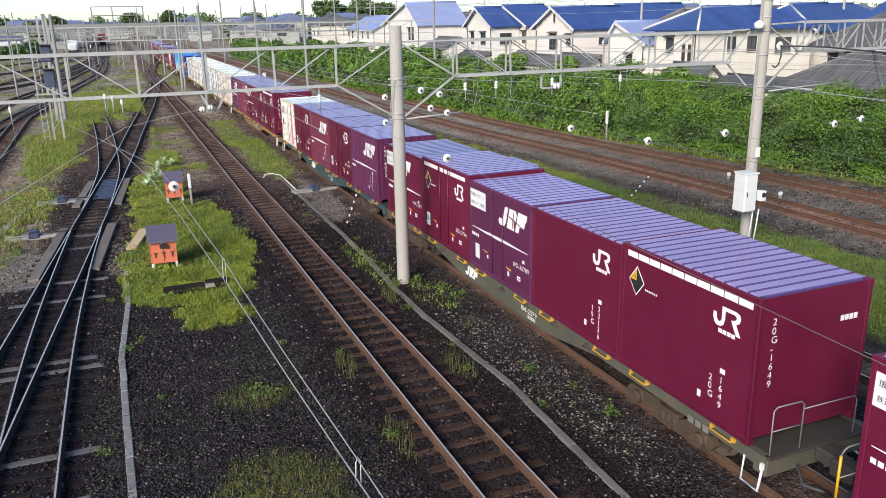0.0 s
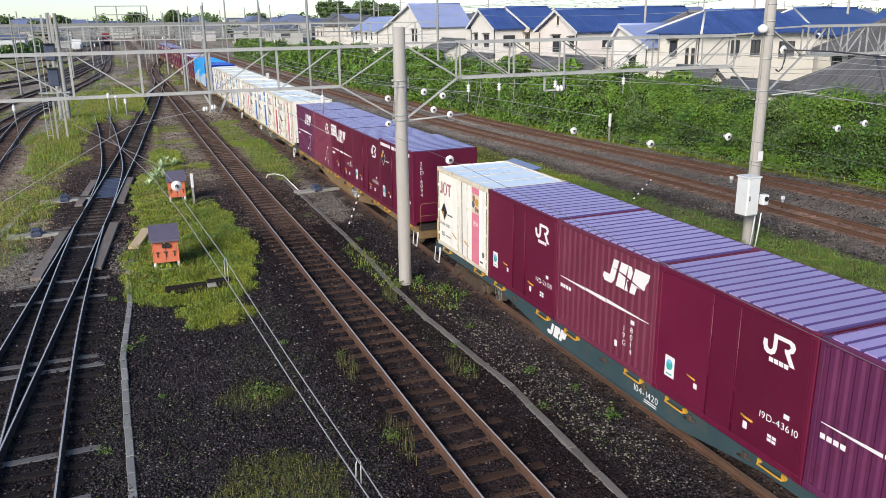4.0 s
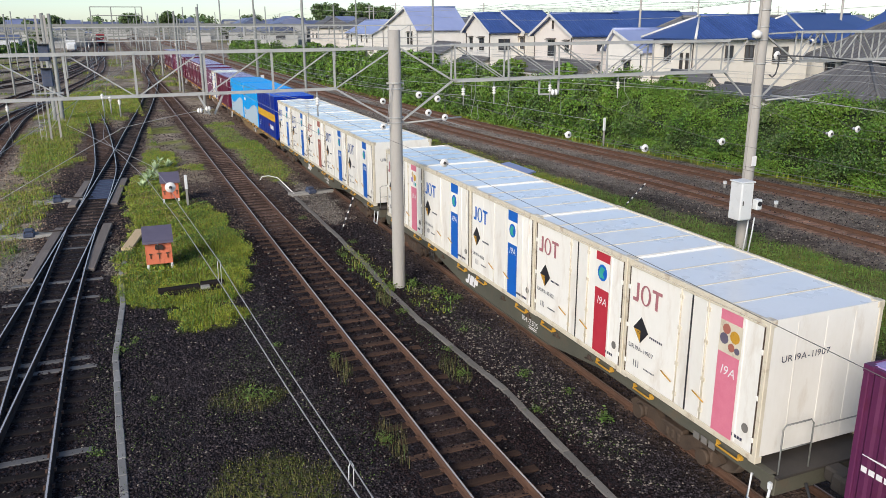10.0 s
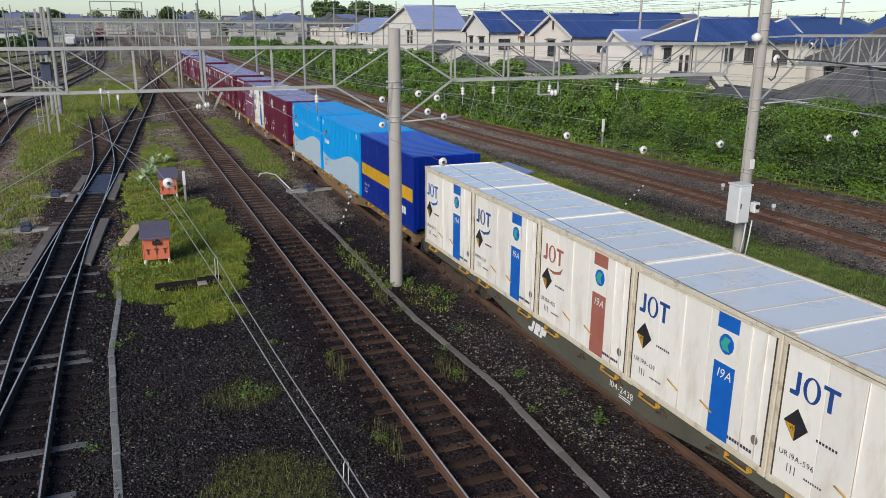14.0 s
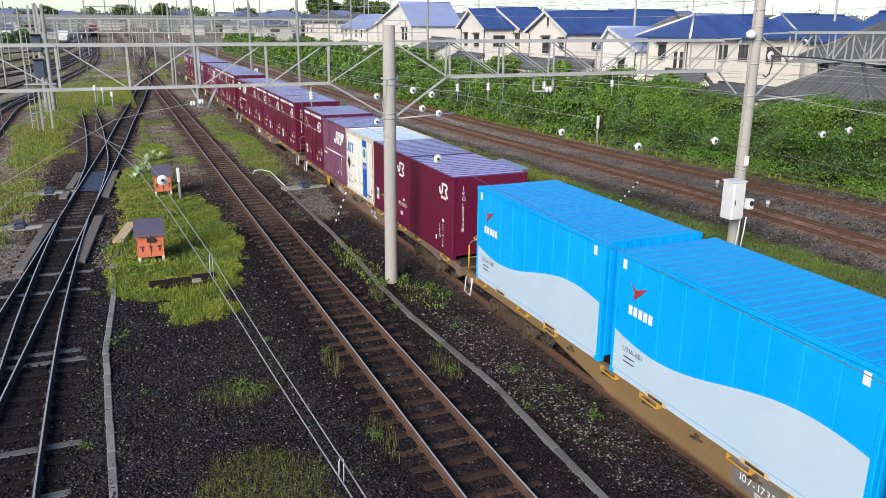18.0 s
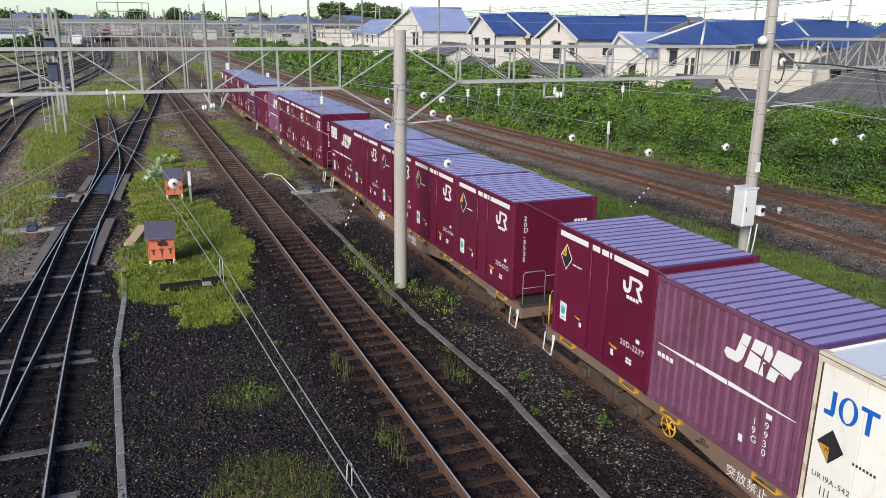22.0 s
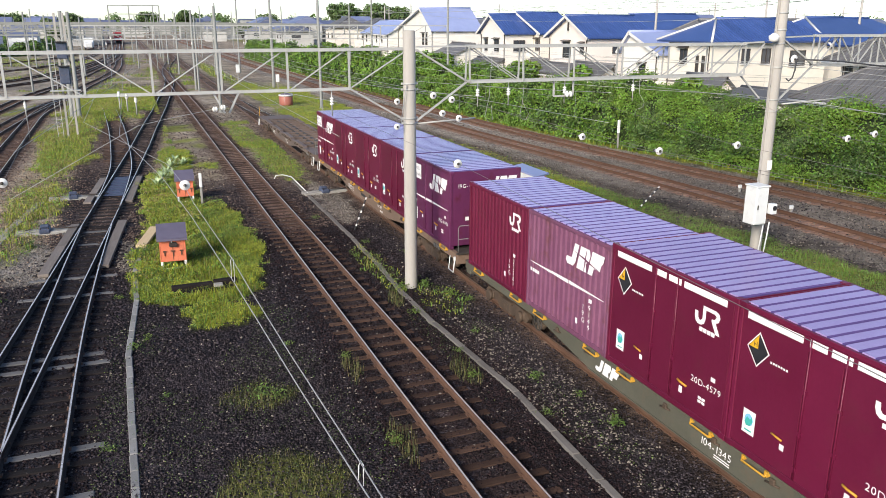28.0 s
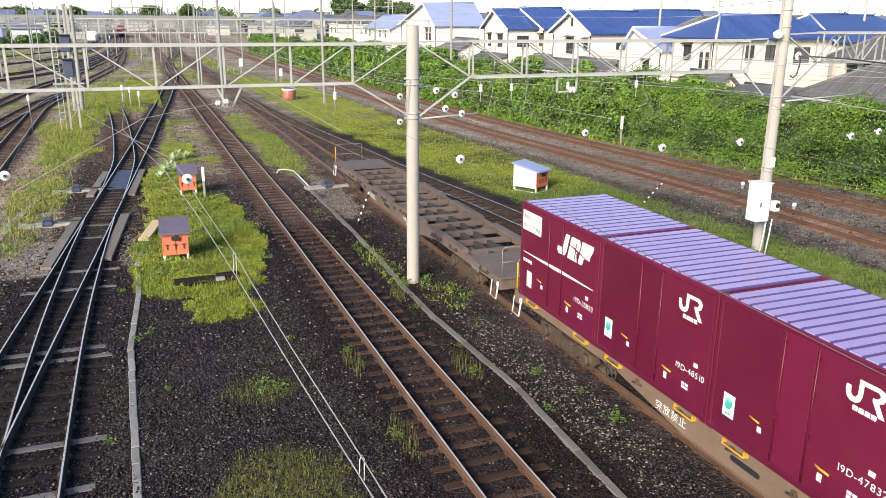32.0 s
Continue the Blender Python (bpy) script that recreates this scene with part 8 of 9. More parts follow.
rr = random.Random(5)
for i in range(230):
    y = 150 + 620 * rr.random() ** 1.3
    x = rr.uniform(34 + .02 * y, 60 + .95 * y) if i % 4 else rr.uniform(-60 - .25 * y, -45 - .02 * y)
    if 30 < x < 100 and y < 200:
        continue
    far_house(x, y, rr.uniform(7, 12), rr.uniform(7, 13), rr.uniform(5.6, 8.0), rr.uniform(1.5, 2.6))
for i in range(46):
    y = rr.uniform(430, 820)
    far_house(rr.uniform(-.20, .12) * y, y, rr.uniform(8, 14), rr.uniform(7, 12), rr.uniform(4.8, 8.2), rr.uniform(2.0, 2.9))
for i in range(34):
    y = rr.uniform(195, 430)
    far_house(rr.uniform(29, 42 + .2 * y), y, rr.uniform(7, 11), rr.uniform(7, 11), rr.uniform(4.2, 6.0), rr.uniform(1.4, 2.2))
for i in range(26):
    y = rr.uniform(190, 420)
    far_house(-.075 * y - 3 - rr.uniform(0, .10 * y), y + 110, rr.uniform(8, 18), rr.uniform(7, 12), rr.uniform(3.4, 5.6), rr.uniform(1.2, 2.2))


# ---- trees ----
def tree(x, y, h, r, name="tree", dense=700, leaf="leaf_dark", seed=0, size=.055):
    rng = np.random.default_rng(seed)
    ob = thing(name, pose(x, y, GROUND), "leafy green tree with an uneven crown", "tree", "trees")
    g = Geo()
    g.tube((0, 0, -.2), (0, .1, h * .45), .04 * h * .5, .025 * h * .5, 8)
    tips = []
    for i in range(6):
        a = i * 1.05 + seed
        q = (math.cos(a) * r * .55, math.sin(a) * r * .55, h * (.62 + .08 * (i % 3)))
        g.tube((0, .1, h * (.3 + .03 * i)), q, .012 * h, .005 * h, 6)
        tips.append(q)
    part("trunk", g, M["bark"], ob)
    n = dense
    # added solid lumps, coloured like the shade deep in the crown
    g = Geo()
    for q in tips + [(0, 0, h * .78), (0, 0, h * .6)]:
        a, b = r * .34, h * .13
        g.lathe([(a * .25, -b), (a * .8, -b * .6), (a, 0), (a * .75, b * .6), (a * .2, b)], q, "z", 7)
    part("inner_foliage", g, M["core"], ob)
    c = np.array(tips + [(0, 0, h * .8), (0, 0, h * .6)])
    k = rng.integers(0, len(c), n)
    d = rng.normal(0, 1, (n, 3))
    d /= np.linalg.norm(d, axis=1)[:, None]
    P = c[k] + d * (rng.uniform(.5, 1, n) ** .4)[:, None] * np.array([r * .48, r * .48, h * .17])
    part("crown", leaf_cloud("crown", P, d, np.full(n, h * size), [M[leaf]], rng), None, ob)



def bush(x, y, h, r, seed):
    """A low shrub, leafy down to the ground."""
    rng = np.random.default_rng(seed)
    ob = thing("bush", pose(x, y, GROUND), "low dense green bush beside the yard", "bush", "bushes")
    # added solid lump, coloured like the shade inside the bush
    g = Geo()
    g.lathe([(r * .8, -.1), (r * .85, h * .3), (r * .6, h * .7), (r * .1, h * .88)], (0, 0, 0), "z", 9)
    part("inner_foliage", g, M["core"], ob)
    n = 320
    d = rng.normal(0, 1, (n, 3))
    d[:, 2] = np.abs(d[:, 2])
    d /= np.linalg.norm(d, axis=1)[:, None]
    P = d * np.array([r, r, h]) * rng.uniform(.75, 1.05, (n, 1))
    part("foliage", leaf_cloud("foliage", P, d, np.full(n, .38), [M["leaf"], M["leaf_dark"]], rng, rng.integers(0, 2, n)), None, ob)


rr = random.Random(3)
for i in range(14):
    y = rr.uniform(420, 760)
    x = rr.uniform(-.30, .55) * y + 20
    tree(x, y, rr.uniform(7, 10.5), rr.uniform(5, 9), dense=300, seed=i, size=.075)
for i in range(9):
    tree(150 + i * 9 + rr.uniform(-3, 3), 560 + rr.uniform(-20, 20), rr.uniform(12.5, 16), rr.uniform(7, 10), dense=420, seed=50 + i, size=.06)
for i, (x, y) in enumerate(((-12, 330), (-20, 300), (37.2, 101), (37.4, 128), (36.6, 141), (36.2, 152), (37.5, 46.5), (38.0, 62.5), (37.2, 72), (37.0, 95), (36.5, 110), (-26, 330), (40, 300), (-38, 150), (-44, 165))):
    near = 36 < x < 39 and y < 160
    tree(x, y, 4.6 if near else rr.uniform(6, 10), 1.8 if near else rr.uniform(3, 5), dense=900 if near else 420, leaf="leaf" if near else "leaf_dark", seed=80 + i)

rr = random.Random(33)
for i in range(22):
    y = rr.uniform(230, 330)
    bush(-.07 * y - 3 - rr.uniform(0, .09 * y), y + 20, rr.uniform(2.2, 4.2), rr.uniform(2.5, 5), 200 + i)
for i in range(20):
    y = rr.uniform(400, 700)
    tree(rr.uniform(-.16, .12) * y, y, rr.uniform(5, 9.5), rr.uniform(4, 8), dense=700, seed=260 + i, size=.055)
for i, (x, y, w, d, h) in enumerate(((-60, 620, 20, 14, 8), (70, 520, 18, 14, 9), (140, 540, 22, 14, 9.5))):
    ob = thing("warehouse", pose(x, y, GROUND), "distant flat-roofed warehouse with a row of windows", "building", "distant warehouses")
    g = Geo()
    g.box(0, w, 0, d, 0, h)
    part("wall", g, M["far_wall"], ob)
    g = Geo()
    g.box(-.3, w + .3, -.3, d + .3, h, h + .35)
    part("roof", g, M["far_roof"], ob)
    for k in range(6):
        g = Geo()
        g.box(w * (k + .25) / 6, w * (k + .75) / 6, -.05, .02, h * .6, h * .8)
        part("window", g, M["glass"], ob)

# green bank and coloured sheds along the far edge of the yard
def yard_bank():
    rng = np.random.default_rng(71)
    n = 9000
    u = rng.random(n)
    line = np.array([(-58.0, 190.0), (-44.0, 204.0), (-30.0, 212.0), (-21.0, 222.0), (-20.0, 262.0), (-24.0, 310.0)])
    k = u * (len(line) - 1)
    a = np.floor(k).astype(int)
    p = line[a] + (line[a + 1] - line[a]) * (k - a)[:, None]
    d = rng.normal(0, 1, (n, 3))
    d[:, 2] = np.abs(d[:, 2])
    d /= np.linalg.norm(d, axis=1)[:, None]
    h = 2.6 + .8 * np.sin(k * 7) + .5 * np.sin(k * 17)
    P = np.stack([p[:, 0] + d[:, 0] * 1.8, p[:, 1] + d[:, 1] * 1.8, GROUND + d[:, 2] * h], 1)
    me = leaf_cloud("yard_bank", P, d, np.full(n, .42), [M["leaf"], M["leaf_dark"]], rng, rng.integers(0, 2, n))
    tagged(new("yard_bank", me), "green overgrown bank along the far edge of the yard", "bank", kind="stuff")


yard_bank()
for x, y, w, d, h, wall in ((-62, 216, 14, 8, 5.0, "navy_roof"), (-47, 224, 9, 7, 4.4, "cabinet"), (-37, 228, 8, 7, 4.8, "tile_pale"), (-28.5, 240, 7, 8, 4.2, "cabinet"), (-80, 230, 16, 9, 5.6, "far_wall")):
    ob = thing("shed", pose(x, y, GROUND), "low sheet-clad shed beyond the yard's green bank", "shed", "sheds beyond the yard")
    g = Geo()
    g.box(0, w, 0, d, 0, h, .05)
    part("wall", g, M[wall], ob)
    g = Geo()
    g.prism([(-.4, h), (d + .4, h), (d + .4, h + .25), (d / 2, h + 1.1), (-.4, h + .25)], "x", -.4, w + .4)
    part("roof", g, M["far_roof"], ob)
    for k in range(2):
        g = Geo()
        g.box(w * (.18 + .42 * k), w * (.40 + .42 * k), -.05, .02, .1, 2.8)
        part("shutter", g, M["mast"], ob)

# tall dull crowns standing above the town's roofs
for i, (az, d, h, r) in enumerate(((14.4, 300, 15.5, 5.5), (15.4, 305, 13.5, 5.0), (16.8, 300, 15.5, 6.0), (18.3, 300, 14.2, 4.6), (1.6, 430, 13.5, 6.0), (3.9, 440, 14.5, 5.0), (9.3, 380, 12.0, 5.0), (-6.5, 420, 12.0, 6.0), (-3.0, 440, 12.5, 6.0))):
    tree(math.sin(math.radians(az)) * d, math.cos(math.radians(az)) * d, h, r, dense=1500, seed=400 + i, size=.034)

# woods on the horizon
def far_woods():
    rng = np.random.default_rng(61)
    P, N, S = [], [], []
    for i in range(120):
        az, d = math.radians(rng.uniform(-17, 57)), rng.uniform(640, 980)
        h, r = rng.uniform(10.5, 17.0) * (1.3 if rng.random() < .12 else 1.0), rng.uniform(8, 20)
        n = 150
        q = rng.normal(0, 1, (n, 3))
        q /= np.linalg.norm(q, axis=1)[:, None]
        p = q * rng.uniform(.55, 1, (n, 1)) * np.array([r, r * .6, h * .5]) * (.8 + .25 * np.sin(q[:, :1] * 5 + i))
        P.append(p + np.array([math.sin(az) * d, math.cos(az) * d, h * .5 + GROUND]))
        N.append(q)
        S.append(np.full(n, 1.5))
    me = leaf_cloud("far_woods", np.concatenate(P), np.concatenate(N), np.concatenate(S), [M["leaf_dark"]], rng)
    tagged(new("far_woods", me), "dull green woods along the horizon behind the town", "woods", kind="stuff")


far_woods()

# utility poles of the town
rr = random.Random(21)
for i in range(46):
    y = rr.uniform(60, 520)
    x = rr.uniform(46, 60 + .8 * y)
    ob = thing("utility_pole", pose(x, y, GROUND), "thin grey utility pole with cross arms in the town", "pole", "utility poles")
    g = Geo()
    g.tube((0, 0, 0), (0, 0, 11.5), .16, .11, 7)
    part("shaft", g, M["pole"], ob)
    for z in (10.2, 11.0):
        g = Geo()
        g.bar((-.9, 0, z), (.9, 0, z), .08, .08)
        part("cross_arm", g, M["steel"], ob)
for k in range(10):
    w = thing("town_wire", pose(0, 0, 0), "thin power wire between utility poles of the town", "wire", "town wires")
    g = Geo()
    x0, y0 = 50 + 9 * k, 30 + 14 * k
    g.wire([(x0 - .2 * i * i / 6 + 2 * i, y0 + 12 * i, 10.8 - .7 * math.sin(math.pi * (i % 4) / 4)) for i in range(20)], .02, 4)
    part("conductor", g, M["wire_dark"], w)


# ---- grass, weeds and loose stones ----
def blades(name, label, x0, x1, y0, y1, n, h0, h1, width, mats, seed, cover=grass_cover, gate=.35, lean=.35, split=(.75,)):
    rng = np.random.default_rng(seed)
    x, y = rng.uniform(x0, x1, n), rng.uniform(y0, y1, n)
    keep = rng.random(n) * .9 + .05 < np.clip((cover(x, y) - gate) / (1 - gate), 0, 1)
    x, y = x[keep], y[keep]
    n = len(x)
    if not n:
        return
    z = ground_height(x, y) - .02
    h = rng.uniform(h0, h1, n) * (0.7 + .5 * np.clip(bumps(x, y, 1.4, 3.0), -1, 1) * .6 + .2)
    a = rng.uniform(0, 2 * np.pi, n)
    w = width * rng.uniform(.6, 1.4, n)
    base = np.stack([x, y, z], 1)
    side = np.stack([np.cos(a) * w, np.sin(a) * w, np.zeros(n)], 1)
    b = rng.uniform(0, 2 * np.pi, n)
    l = rng.uniform(0, lean, n) * h
    tip = base + np.stack([np.cos(b) * l, np.sin(b) * l, h], 1)
    midp = base + (tip - base) * .55 - np.stack([np.cos(b) * l, np.sin(b) * l, np.zeros(n)], 1) * .15
    v = np.stack([base - side, base + side, midp - side * .7, midp + side * .7, tip], 1).reshape(-1, 3)
    i = np.arange(n)[:, None] * 5
    tr = np.concatenate([i + [[0, 1, 3]], i + [[0, 3, 2]], i + [[2, 3, 4]]], 1).reshape(-1, 3)
    pick = np.searchsorted(np.array(split), rng.random(n))
    me = tri_mesh(name, v, tr, [M[q] for q in mats], np.repeat(pick, 3))
    tagged(new(name, me), label, "grass", kind="stuff")


blades("grass_island", "bright yellow-green grass round the relay boxes", -1.2, 5, 18.5, 54, 170000, .06, .28, .007, ("grass", "weed", "moss", "straw"), 1, split=(.5, .74, .88))
blades("grass_front", "dull tufts of grass in the near gravel", -.5, 4, 10.5, 19, 27000, .08, .27, .0042, ("dull_straw", "moss", "weed_dull"), 2, gate=.16, split=(.70, .88), lean=.5)
blades("grass_between", "sparse weeds between the tracks", 6.2, 9.6, 16, 70, 52000, .06, .22, .014, ("weed", "grass", "straw"), 3, gate=.15, split=(.6, .85))
blades("grass_strip", "long bright grass strip between siding and main lines", 11.8, 24.5, 33, 112, 125000, .07, .24, .009, ("grass", "weed", "straw"), 4, split=(.68, .88))
# duller blade colours stand in for the train's shade on this stretch
blades("grass_strip_near", "green grass beside the siding and its pole, dulled as in shade", 14, 24.5, 8, 34, 70000, .08, .26, .009, ("weed_dull", "weed", "dull_straw"), 7, split=(.5, .82))
blades("grass_verge", "green verge beside the signal mast", -9, 2.4, 26, 108, 190000, .08, .34, .012, ("grass", "weed", "straw"), 5, split=(.5, .85))
blades("grass_yard", "patchy growth between the far yard tracks", -30, 16, 106, 200, 34000, .12, .42, .045, ("weed", "grass", "straw"), 8, split=(.45, .75))
blades("grass_hedge_foot", "bright grass at the foot of the hedge", 24, 38, 8, 120, 18000, .2, .45, .03, ("weed", "grass"), 6, split=(.6,))



def leafy(name, label, x0, x1, y0, y1, n, high, size, mats, seed, split, gate=.3):
    """Low leafy growth in clumps over the grass patches."""
    rng = np.random.default_rng(seed)
    x, y = rng.uniform(x0, x1, n), rng.uniform(y0, y1, n)
    keep = rng.random(n) < np.clip((grass_cover(x, y) - gate) / .45, 0, 1)
    x, y = x[keep], y[keep]
    n = len(x)
    clump = .55 + .45 * bumps(x, y, 2.6, seed) + .25 * bumps(x, y, 6.3, seed + 2.0)
    z = ground_height(x, y) + np.clip(clump, .12, 1.2) * high * rng.uniform(.15, 1, n) ** .6
    N = np.tile([[-.9, -.55, .75]], (n, 1))
    kind = rng.random(n) * .55 + (.5 + .5 * bumps(x, y, 1.1, seed + 5.0)) * .45
    pick = np.searchsorted(np.array(split), kind)
    me = leaf_cloud(name, np.stack([x, y, z], 1), N, np.full(n, size), [M[q] for q in mats], rng, pick)
    tagged(new(name, me), label, "grass", kind="stuff")


leafy("leafy_island", "leafy yellow-green weeds among the grass round the relay boxes", -1.2, 5, 18.5, 54, 190000, .24, .026, ("grass", "weed", "moss"), 11, (.52, .76))
leafy("leafy_strip", "leafy bright green growth in the long grass strip", 11.8, 24.5, 33, 112, 130000, .20, .029, ("grass", "weed", "straw"), 12, (.58, .88))
# darker leaf colours again, for shade beside the train
leafy("leafy_strip_near", "low green growth in the grass beside the siding, darkened as in shade", 14, 24.5, 8, 34, 50000, .16, .026, ("weed_dull", "weed", "moss"), 15, (.45, .86))
leafy("leafy_verge", "low green and dry growth beside the signal mast", -9, 2.4, 26, 108, 110000, .32, .045, ("weed", "grass", "straw"), 13, (.42, .60))
leafy("leafy_front", "small yellowish leaves topping the dull tufts in the near gravel", -.5, 4, 10.5, 19, 10000, .26, .011, ("dull_straw", "grass", "moss"), 16, (.42, .66), gate=.12)
leafy("leafy_between", "low weeds between the two straight tracks", 6.2, 9.6, 16, 70, 30000, .16, .03, ("weed_dull", "grass", "straw"), 14, (.55, .8), gate=.12)


def moss_cover(x, y):
    """Thin low growth in the near gravel."""
    m = blob(x, y, -.95, 14.0, .45, 5.0, .4) * .8
    for cx, cy, rx, ry in ((2.6, 18.2, .9, 1.6), (2.2, 15.6, 1.0, 1.0), (0.2, 15.0, .8, 2.2), (7.0, 18.5, .35, 3.0), (8.2, 13.0, .6, 2.2), (3.4, 13.6, .6, 2.0), (-.3, 21.0, .7, 1.6), (8.4, 18.6, .5, 1.4), (3.2, 21.2, .8, 1.3)):
        m = np.maximum(m, blob(x, y, cx, cy, rx, ry, .45) * .6)
    return m


def stalk_cover(x, y):
    m = np.zeros_like(x)
    for cx, cy in ((4.32, 17.0), (4.42, 13.4), (6.9, 16.0), (6.85, 21.5)):
        m = np.maximum(m, blob(x, y, cx, cy, .26, .8, .4))
    return m


def moss():
    rng = np.random.default_rng(31)
    n = 60000
    x, y = rng.uniform(-2, 9.4, n), rng.uniform(9.5, 24, n)
    keep = rng.random(n) < moss_cover(x, y) * .55
    x, y = x[keep], y[keep]
    n = len(x)
    z = ground_height(x, y) + rng.uniform(.02, .07, n)
    pick = (rng.random(n) < .25).astype(int)
    me = leaf_cloud("low_moss", np.stack([x, y, z], 1), np.tile([[-.6, -.4, .9]], (n, 1)), np.full(n, .014), [M["moss"], M["weed"]], rng, pick)
    tagged(new("low_moss", me), "sparse dark green moss and seedlings in the gravel", "moss", kind="stuff")


moss()
blades("dry_stalks", "thin upright dry stalks beside the track", 3.8, 7.3, 11.5, 22.5, 13000, .14, .45, .0034, ("dull_straw", "moss"), 17, cover=stalk_cover, gate=.2, lean=.18, split=(.6,))


def weed(x, y, s, seed):
    rng = np.random.default_rng(seed)
    n = int(70 * s + 40)
    P = np.stack([rng.normal(0, .16 * s, n), rng.normal(0, .16 * s, n), np.abs(rng.normal(.10, .09, n)) * s + .02], 1)
    ob = thing("weed", pose(x, y, GROUND), "small green leafy weed growing in the gravel", "weed", "weeds in the gravel")
    part("leaves", leaf_cloud("leaves", P, np.tile([[0, 0, 1.0]], (n, 1)), np.full(n, .045 * s), [M["weed_dull"]], rng), None, ob, kind="stuff")
    g = Geo()
    for i in range(4):
        a = i * 1.57 + seed
        g.tube((0, 0, -.03), (math.cos(a) * .1 * s, math.sin(a) * .1 * s, .16 * s), .008, .004, 5)
    part("stem", g, M["weed_dull"], ob)


for i, (x, y, s) in enumerate(((4.26, 13.5, 1.2), (8.85, 12.5, 1.5), (8.3, 15.1, 1.1), (7.1, 20.2, 1.2), (6.95, 15.7, 1.0), (2.1, 16.5, 1.6), (2.4, 16.3, 1.3), (8.2, 22.4, 1.6), (7.9, 22.9, 1.5),
                               (7.45, 22.3, 1.3), (8.6, 21.3, 1.7), (8.9, 20.6, 1.4), (4.4, 17.9, 1.0), (7.7, 13.4, .9), (8.1, 18.2, .9), (7.0, 26.5, 1.1), (8.8, 13.9, .8), (-.5, 20.4, 1.1), (-.2, 20.9, .9),
                               (.1, 17.2, .8), (3.2, 19.2, .9), (7.2, 17.2, .8), (-1.1, 15.2, .9), (-.9, 24.6, 1.0), (6.9, 32.5, 1.2), (7.8, 28, 1.0), (8.9, 26.2, 1.1), (-4.4, 25.5, 1.4), (-4.0, 31.8, 1.6))):
    weed(x, y, s * .55, i)


def spiky_shrub(x, y, s, seed):
    rr2 = random.Random(seed)
    ob = thing("spiky_shrub", pose(x, y, GROUND), "pale spiky shrub with long arching leaves", "shrub", "spiky shrubs")
    for i in range(34):
        a, t = rr2.uniform(0, 6.28), rr2.uniform(.25, 1.3)
        l = s * rr2.uniform(.6, 1.0)
        d = Vector((math.cos(a) * math.cos(t), math.sin(a) * math.cos(t), math.sin(t)))
        sd = Vector((-math.sin(a), math.cos(a), 0)) * .06 * s
        g = Geo()
        m, tip = d * l * .6, d * l - Vector((0, 0, l * .18))
        up = Vector((0, 0, .02))
        g.v += [tuple(q) for q in (-sd, sd, m + sd * 1.2, m - sd * 1.2, tip, -sd - up, sd - up, m - up)]
        g.face((0, 1, 2, 3))
        g.face((3, 2, 4))
        g.face((5, 7, 6))
        part("leaf", g, M["shrub_pale"], ob)


for i, (x, y, s) in enumerate(((1.75, 47.2, .8), (2.45, 48.0, .75), (2.1, 49.2, .7), (1.1, 43.6, .8), (1.75, 44.6, .7), (.85, 42.2, .7), (1.4, 45.6, .7))):
    spiky_shrub(x, y, s, i)


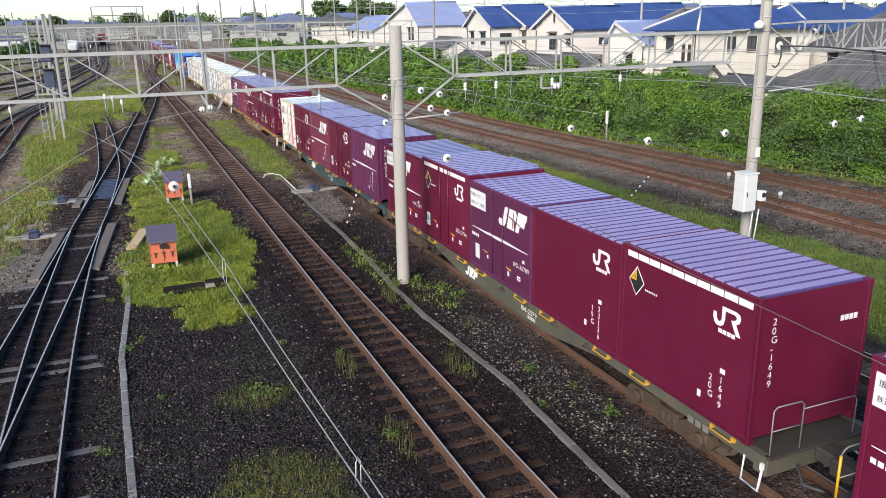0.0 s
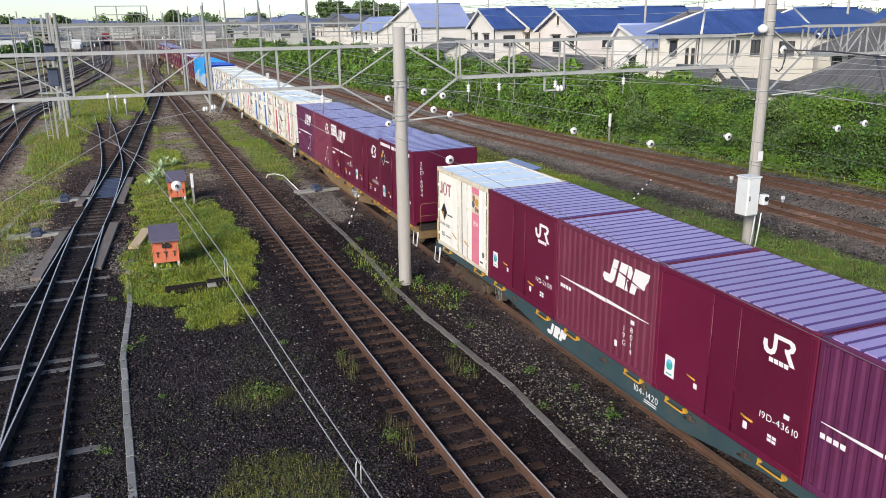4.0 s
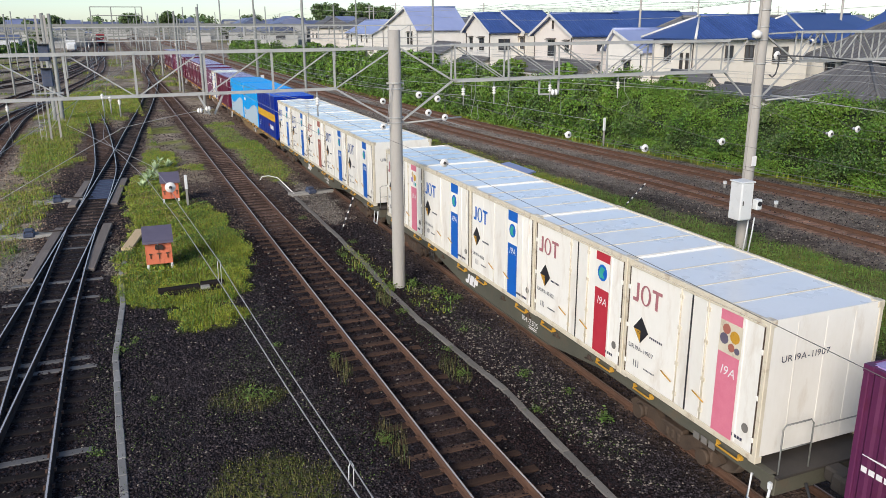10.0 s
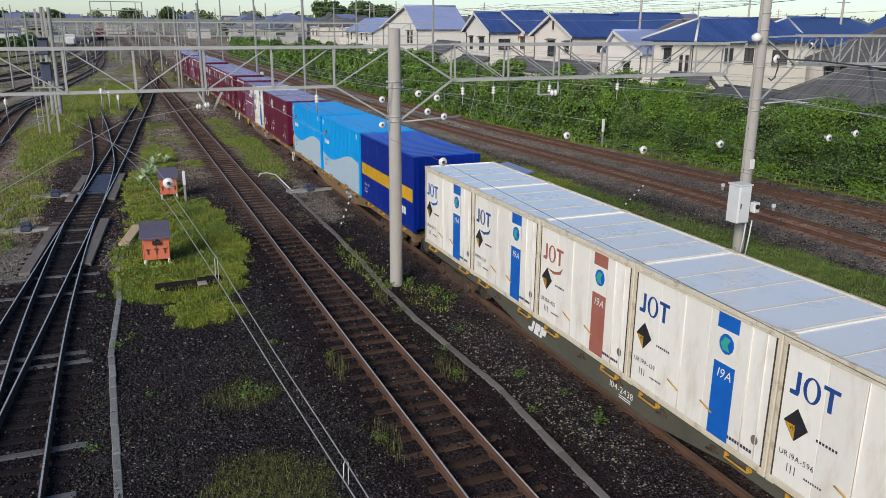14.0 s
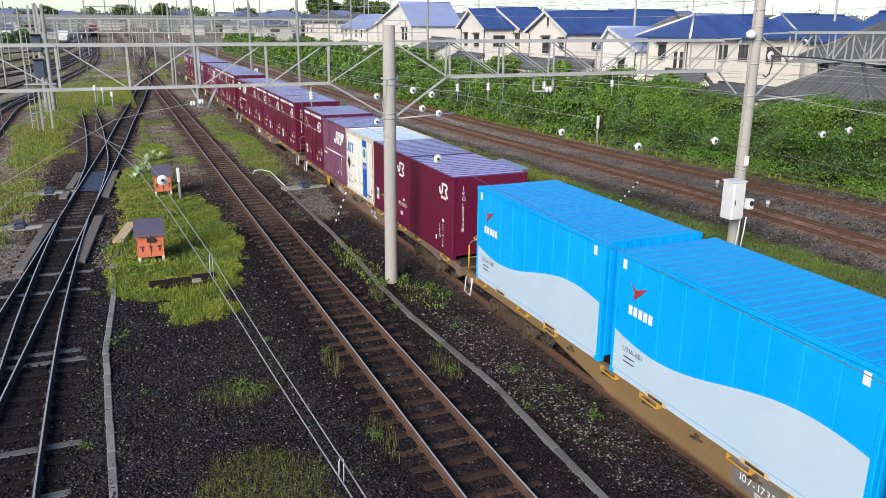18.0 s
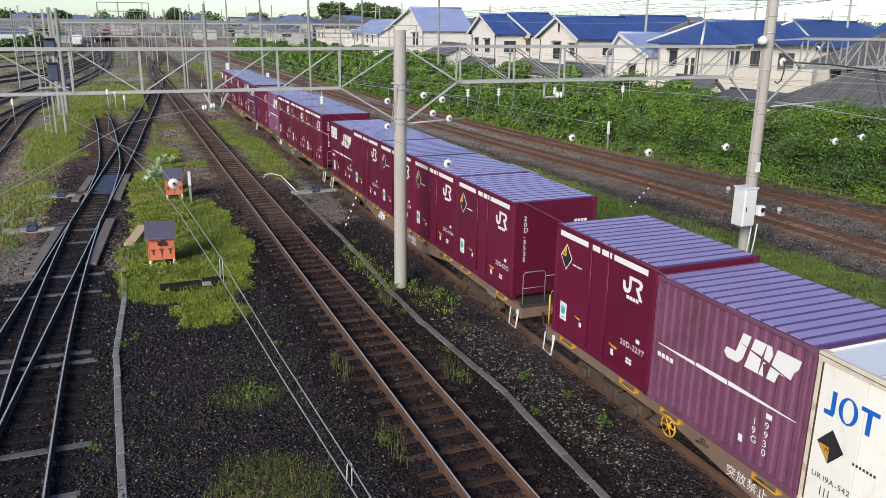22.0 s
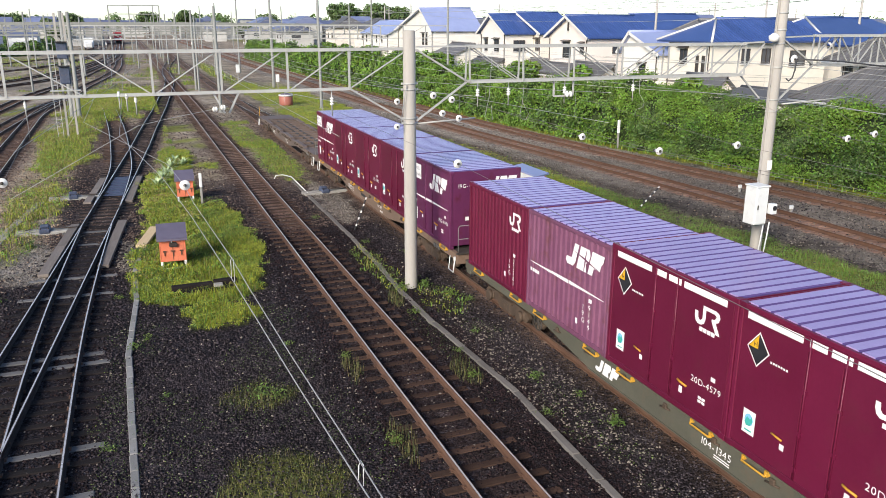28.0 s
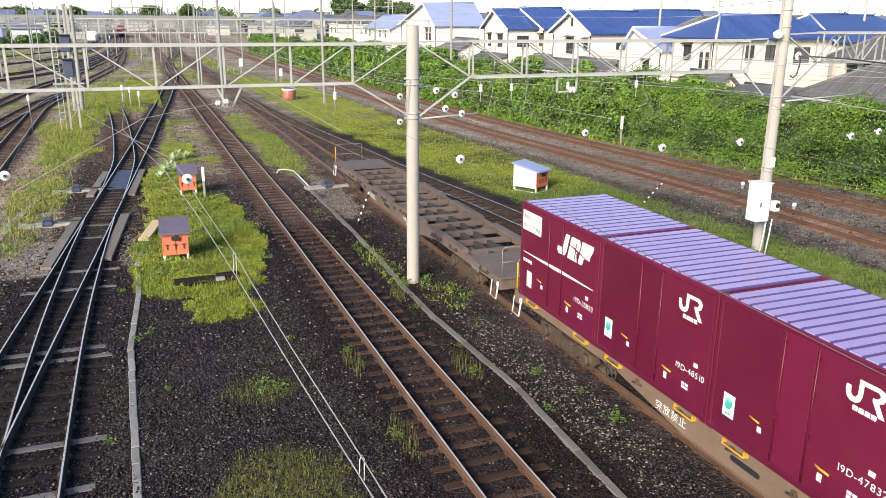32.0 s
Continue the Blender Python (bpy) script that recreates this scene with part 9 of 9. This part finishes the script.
def stones():
    rng = np.random.default_rng(9)
    octa = np.array([[1, 0, 0], [-1, 0, 0], [0, 1, 0], [0, -1, 0], [0, 0, 1], [0, 0, -1]], float)
    ft = np.array([[0, 2, 4], [2, 1, 4], [1, 3, 4], [3, 0, 4], [2, 0, 5], [1, 2, 5], [3, 1, 5], [0, 3, 5]])
    P, S = [], []
    for x0, x1, y0, y1, n, s in ((-5, 13, 9.0, 19, 74000, .026), (-6, 13, 19, 34, 36000, .036), (-9, 12, 34, 50, 17000, .042), (20.5, 34, 14, 42, 19000, .034), (18.5, 31, 42, 80, 13000, .05), (-12, 9.5, 50, 85, 12000, .052)):
        P.append(np.stack([rng.uniform(x0, x1, n), rng.uniform(y0, y1, n)], 1))
        S.append(np.full(n, s))
    P, S = np.concatenate(P), np.concatenate(S)
    x, y = P[:, 0], P[:, 1]
    keep = rng.random(len(x)) > grass_cover(x, y) * 1.1
    for n in ("middle", "train", "near_main", "far_main", "parallel", "diagonal", "branch", "yard_a", "yard_b"):
        pts = np.array(LINES[n])
        lx = np.interp(y, pts[:, 1], pts[:, 0], left=1e4, right=1e4)
        keep &= ~((np.abs(np.abs(x - lx) - .566) < .09))
        # keep most stones off the sleepers
        keep &= ~((np.abs(x - lx) < 1.05) & (rng.random(len(x)) < .55))
    x, y, S = x[keep], y[keep], S[keep]
    n = len(x)
    s = S * rng.uniform(.6, 1.5, n)
    V = octa[None] * rng.uniform(.6, 1.25, (n, 6, 1)) * np.array([1, 1, .7])[None, None] + rng.normal(0, .15, (n, 6, 3))
    a = rng.uniform(0, 6.28, n)
    c, q = np.cos(a)[:, None], np.sin(a)[:, None]
    V = np.stack([V[..., 0] * c - V[..., 1] * q, V[..., 0] * q + V[..., 1] * c, V[..., 2]], -1) * s[:, None, None]
    V += np.stack([x, y, ground_height(x, y) + s * .25], 1)[:, None]
    T = (np.arange(n)[:, None, None] * 6 + ft[None]).reshape(-1, 3)
    palep = np.clip(pale_cover(x, y) * 1.2, 0, 1)
    pick = (rng.random(n) < .04 + .85 * palep).astype(int)
    pick = np.where((pick == 0) & (rng.random(n) < dry_cover(x, y) * .9 * np.clip((-2.2 - x) / 1.5, .12, 1)), 2, pick)
    pick = np.where((pick == 0) & (y > 31) & (rng.random(n) < .85), 3, pick)
    pts = np.array(LINES["middle"])
    lx = np.interp(y, pts[:, 1], pts[:, 0], left=1e4, right=1e4)
    oiled = np.clip((np.where(x > lx, 3.0, 2.1) - np.abs(x - lx)) / 1.0, 0, 1) * np.clip((36 - y) / 6, 0, 1)
    for nm in ("parallel", "diagonal"):
        pts = np.array(LINES[nm])
        lx = np.interp(y, pts[:, 1], pts[:, 0], left=1e4, right=1e4)
        oiled = np.maximum(oiled, np.clip((1.3 - np.abs(x - lx)) / .5, 0, 1) * np.clip((36 - y) / 6, 0, 1) * .8)
    pick = np.where((pick == 0) & (rng.random(n) < oiled), 4, pick)
    me = tri_mesh("loose_ballast", V.reshape(-1, 3), T, [M["stone"], M["stone_pale"], M["stone_dry"], M["stone_brown"], M["stone_oiled"]], np.repeat(pick, 8))
    tagged(new("loose_ballast", me), "loose dark angular ballast stones with pale ones among them", "gravel", kind="stuff")


stones()


# ---- moving things ----
def travelled(t):
    u = t / 32.0
    return 197.856 * u - 2.3075 * u ** 2 - 1.7459 * u ** 3 - 0.3748 * u ** 4


WHEEL_R = 0.405


def motions():
    for ob, u, z in TRAIN:
        walk(ob, [(0.5 * i, pose(TRAIN_X, u - travelled(0.5 * i), z)) for i in range(65)])
    for ob, m in WHEELSETS:
        walk(ob, [(0.1 * i, m @ Matrix.Rotation(travelled(0.1 * i) / WHEEL_R, 4, "X")) for i in range(321)])


motions()
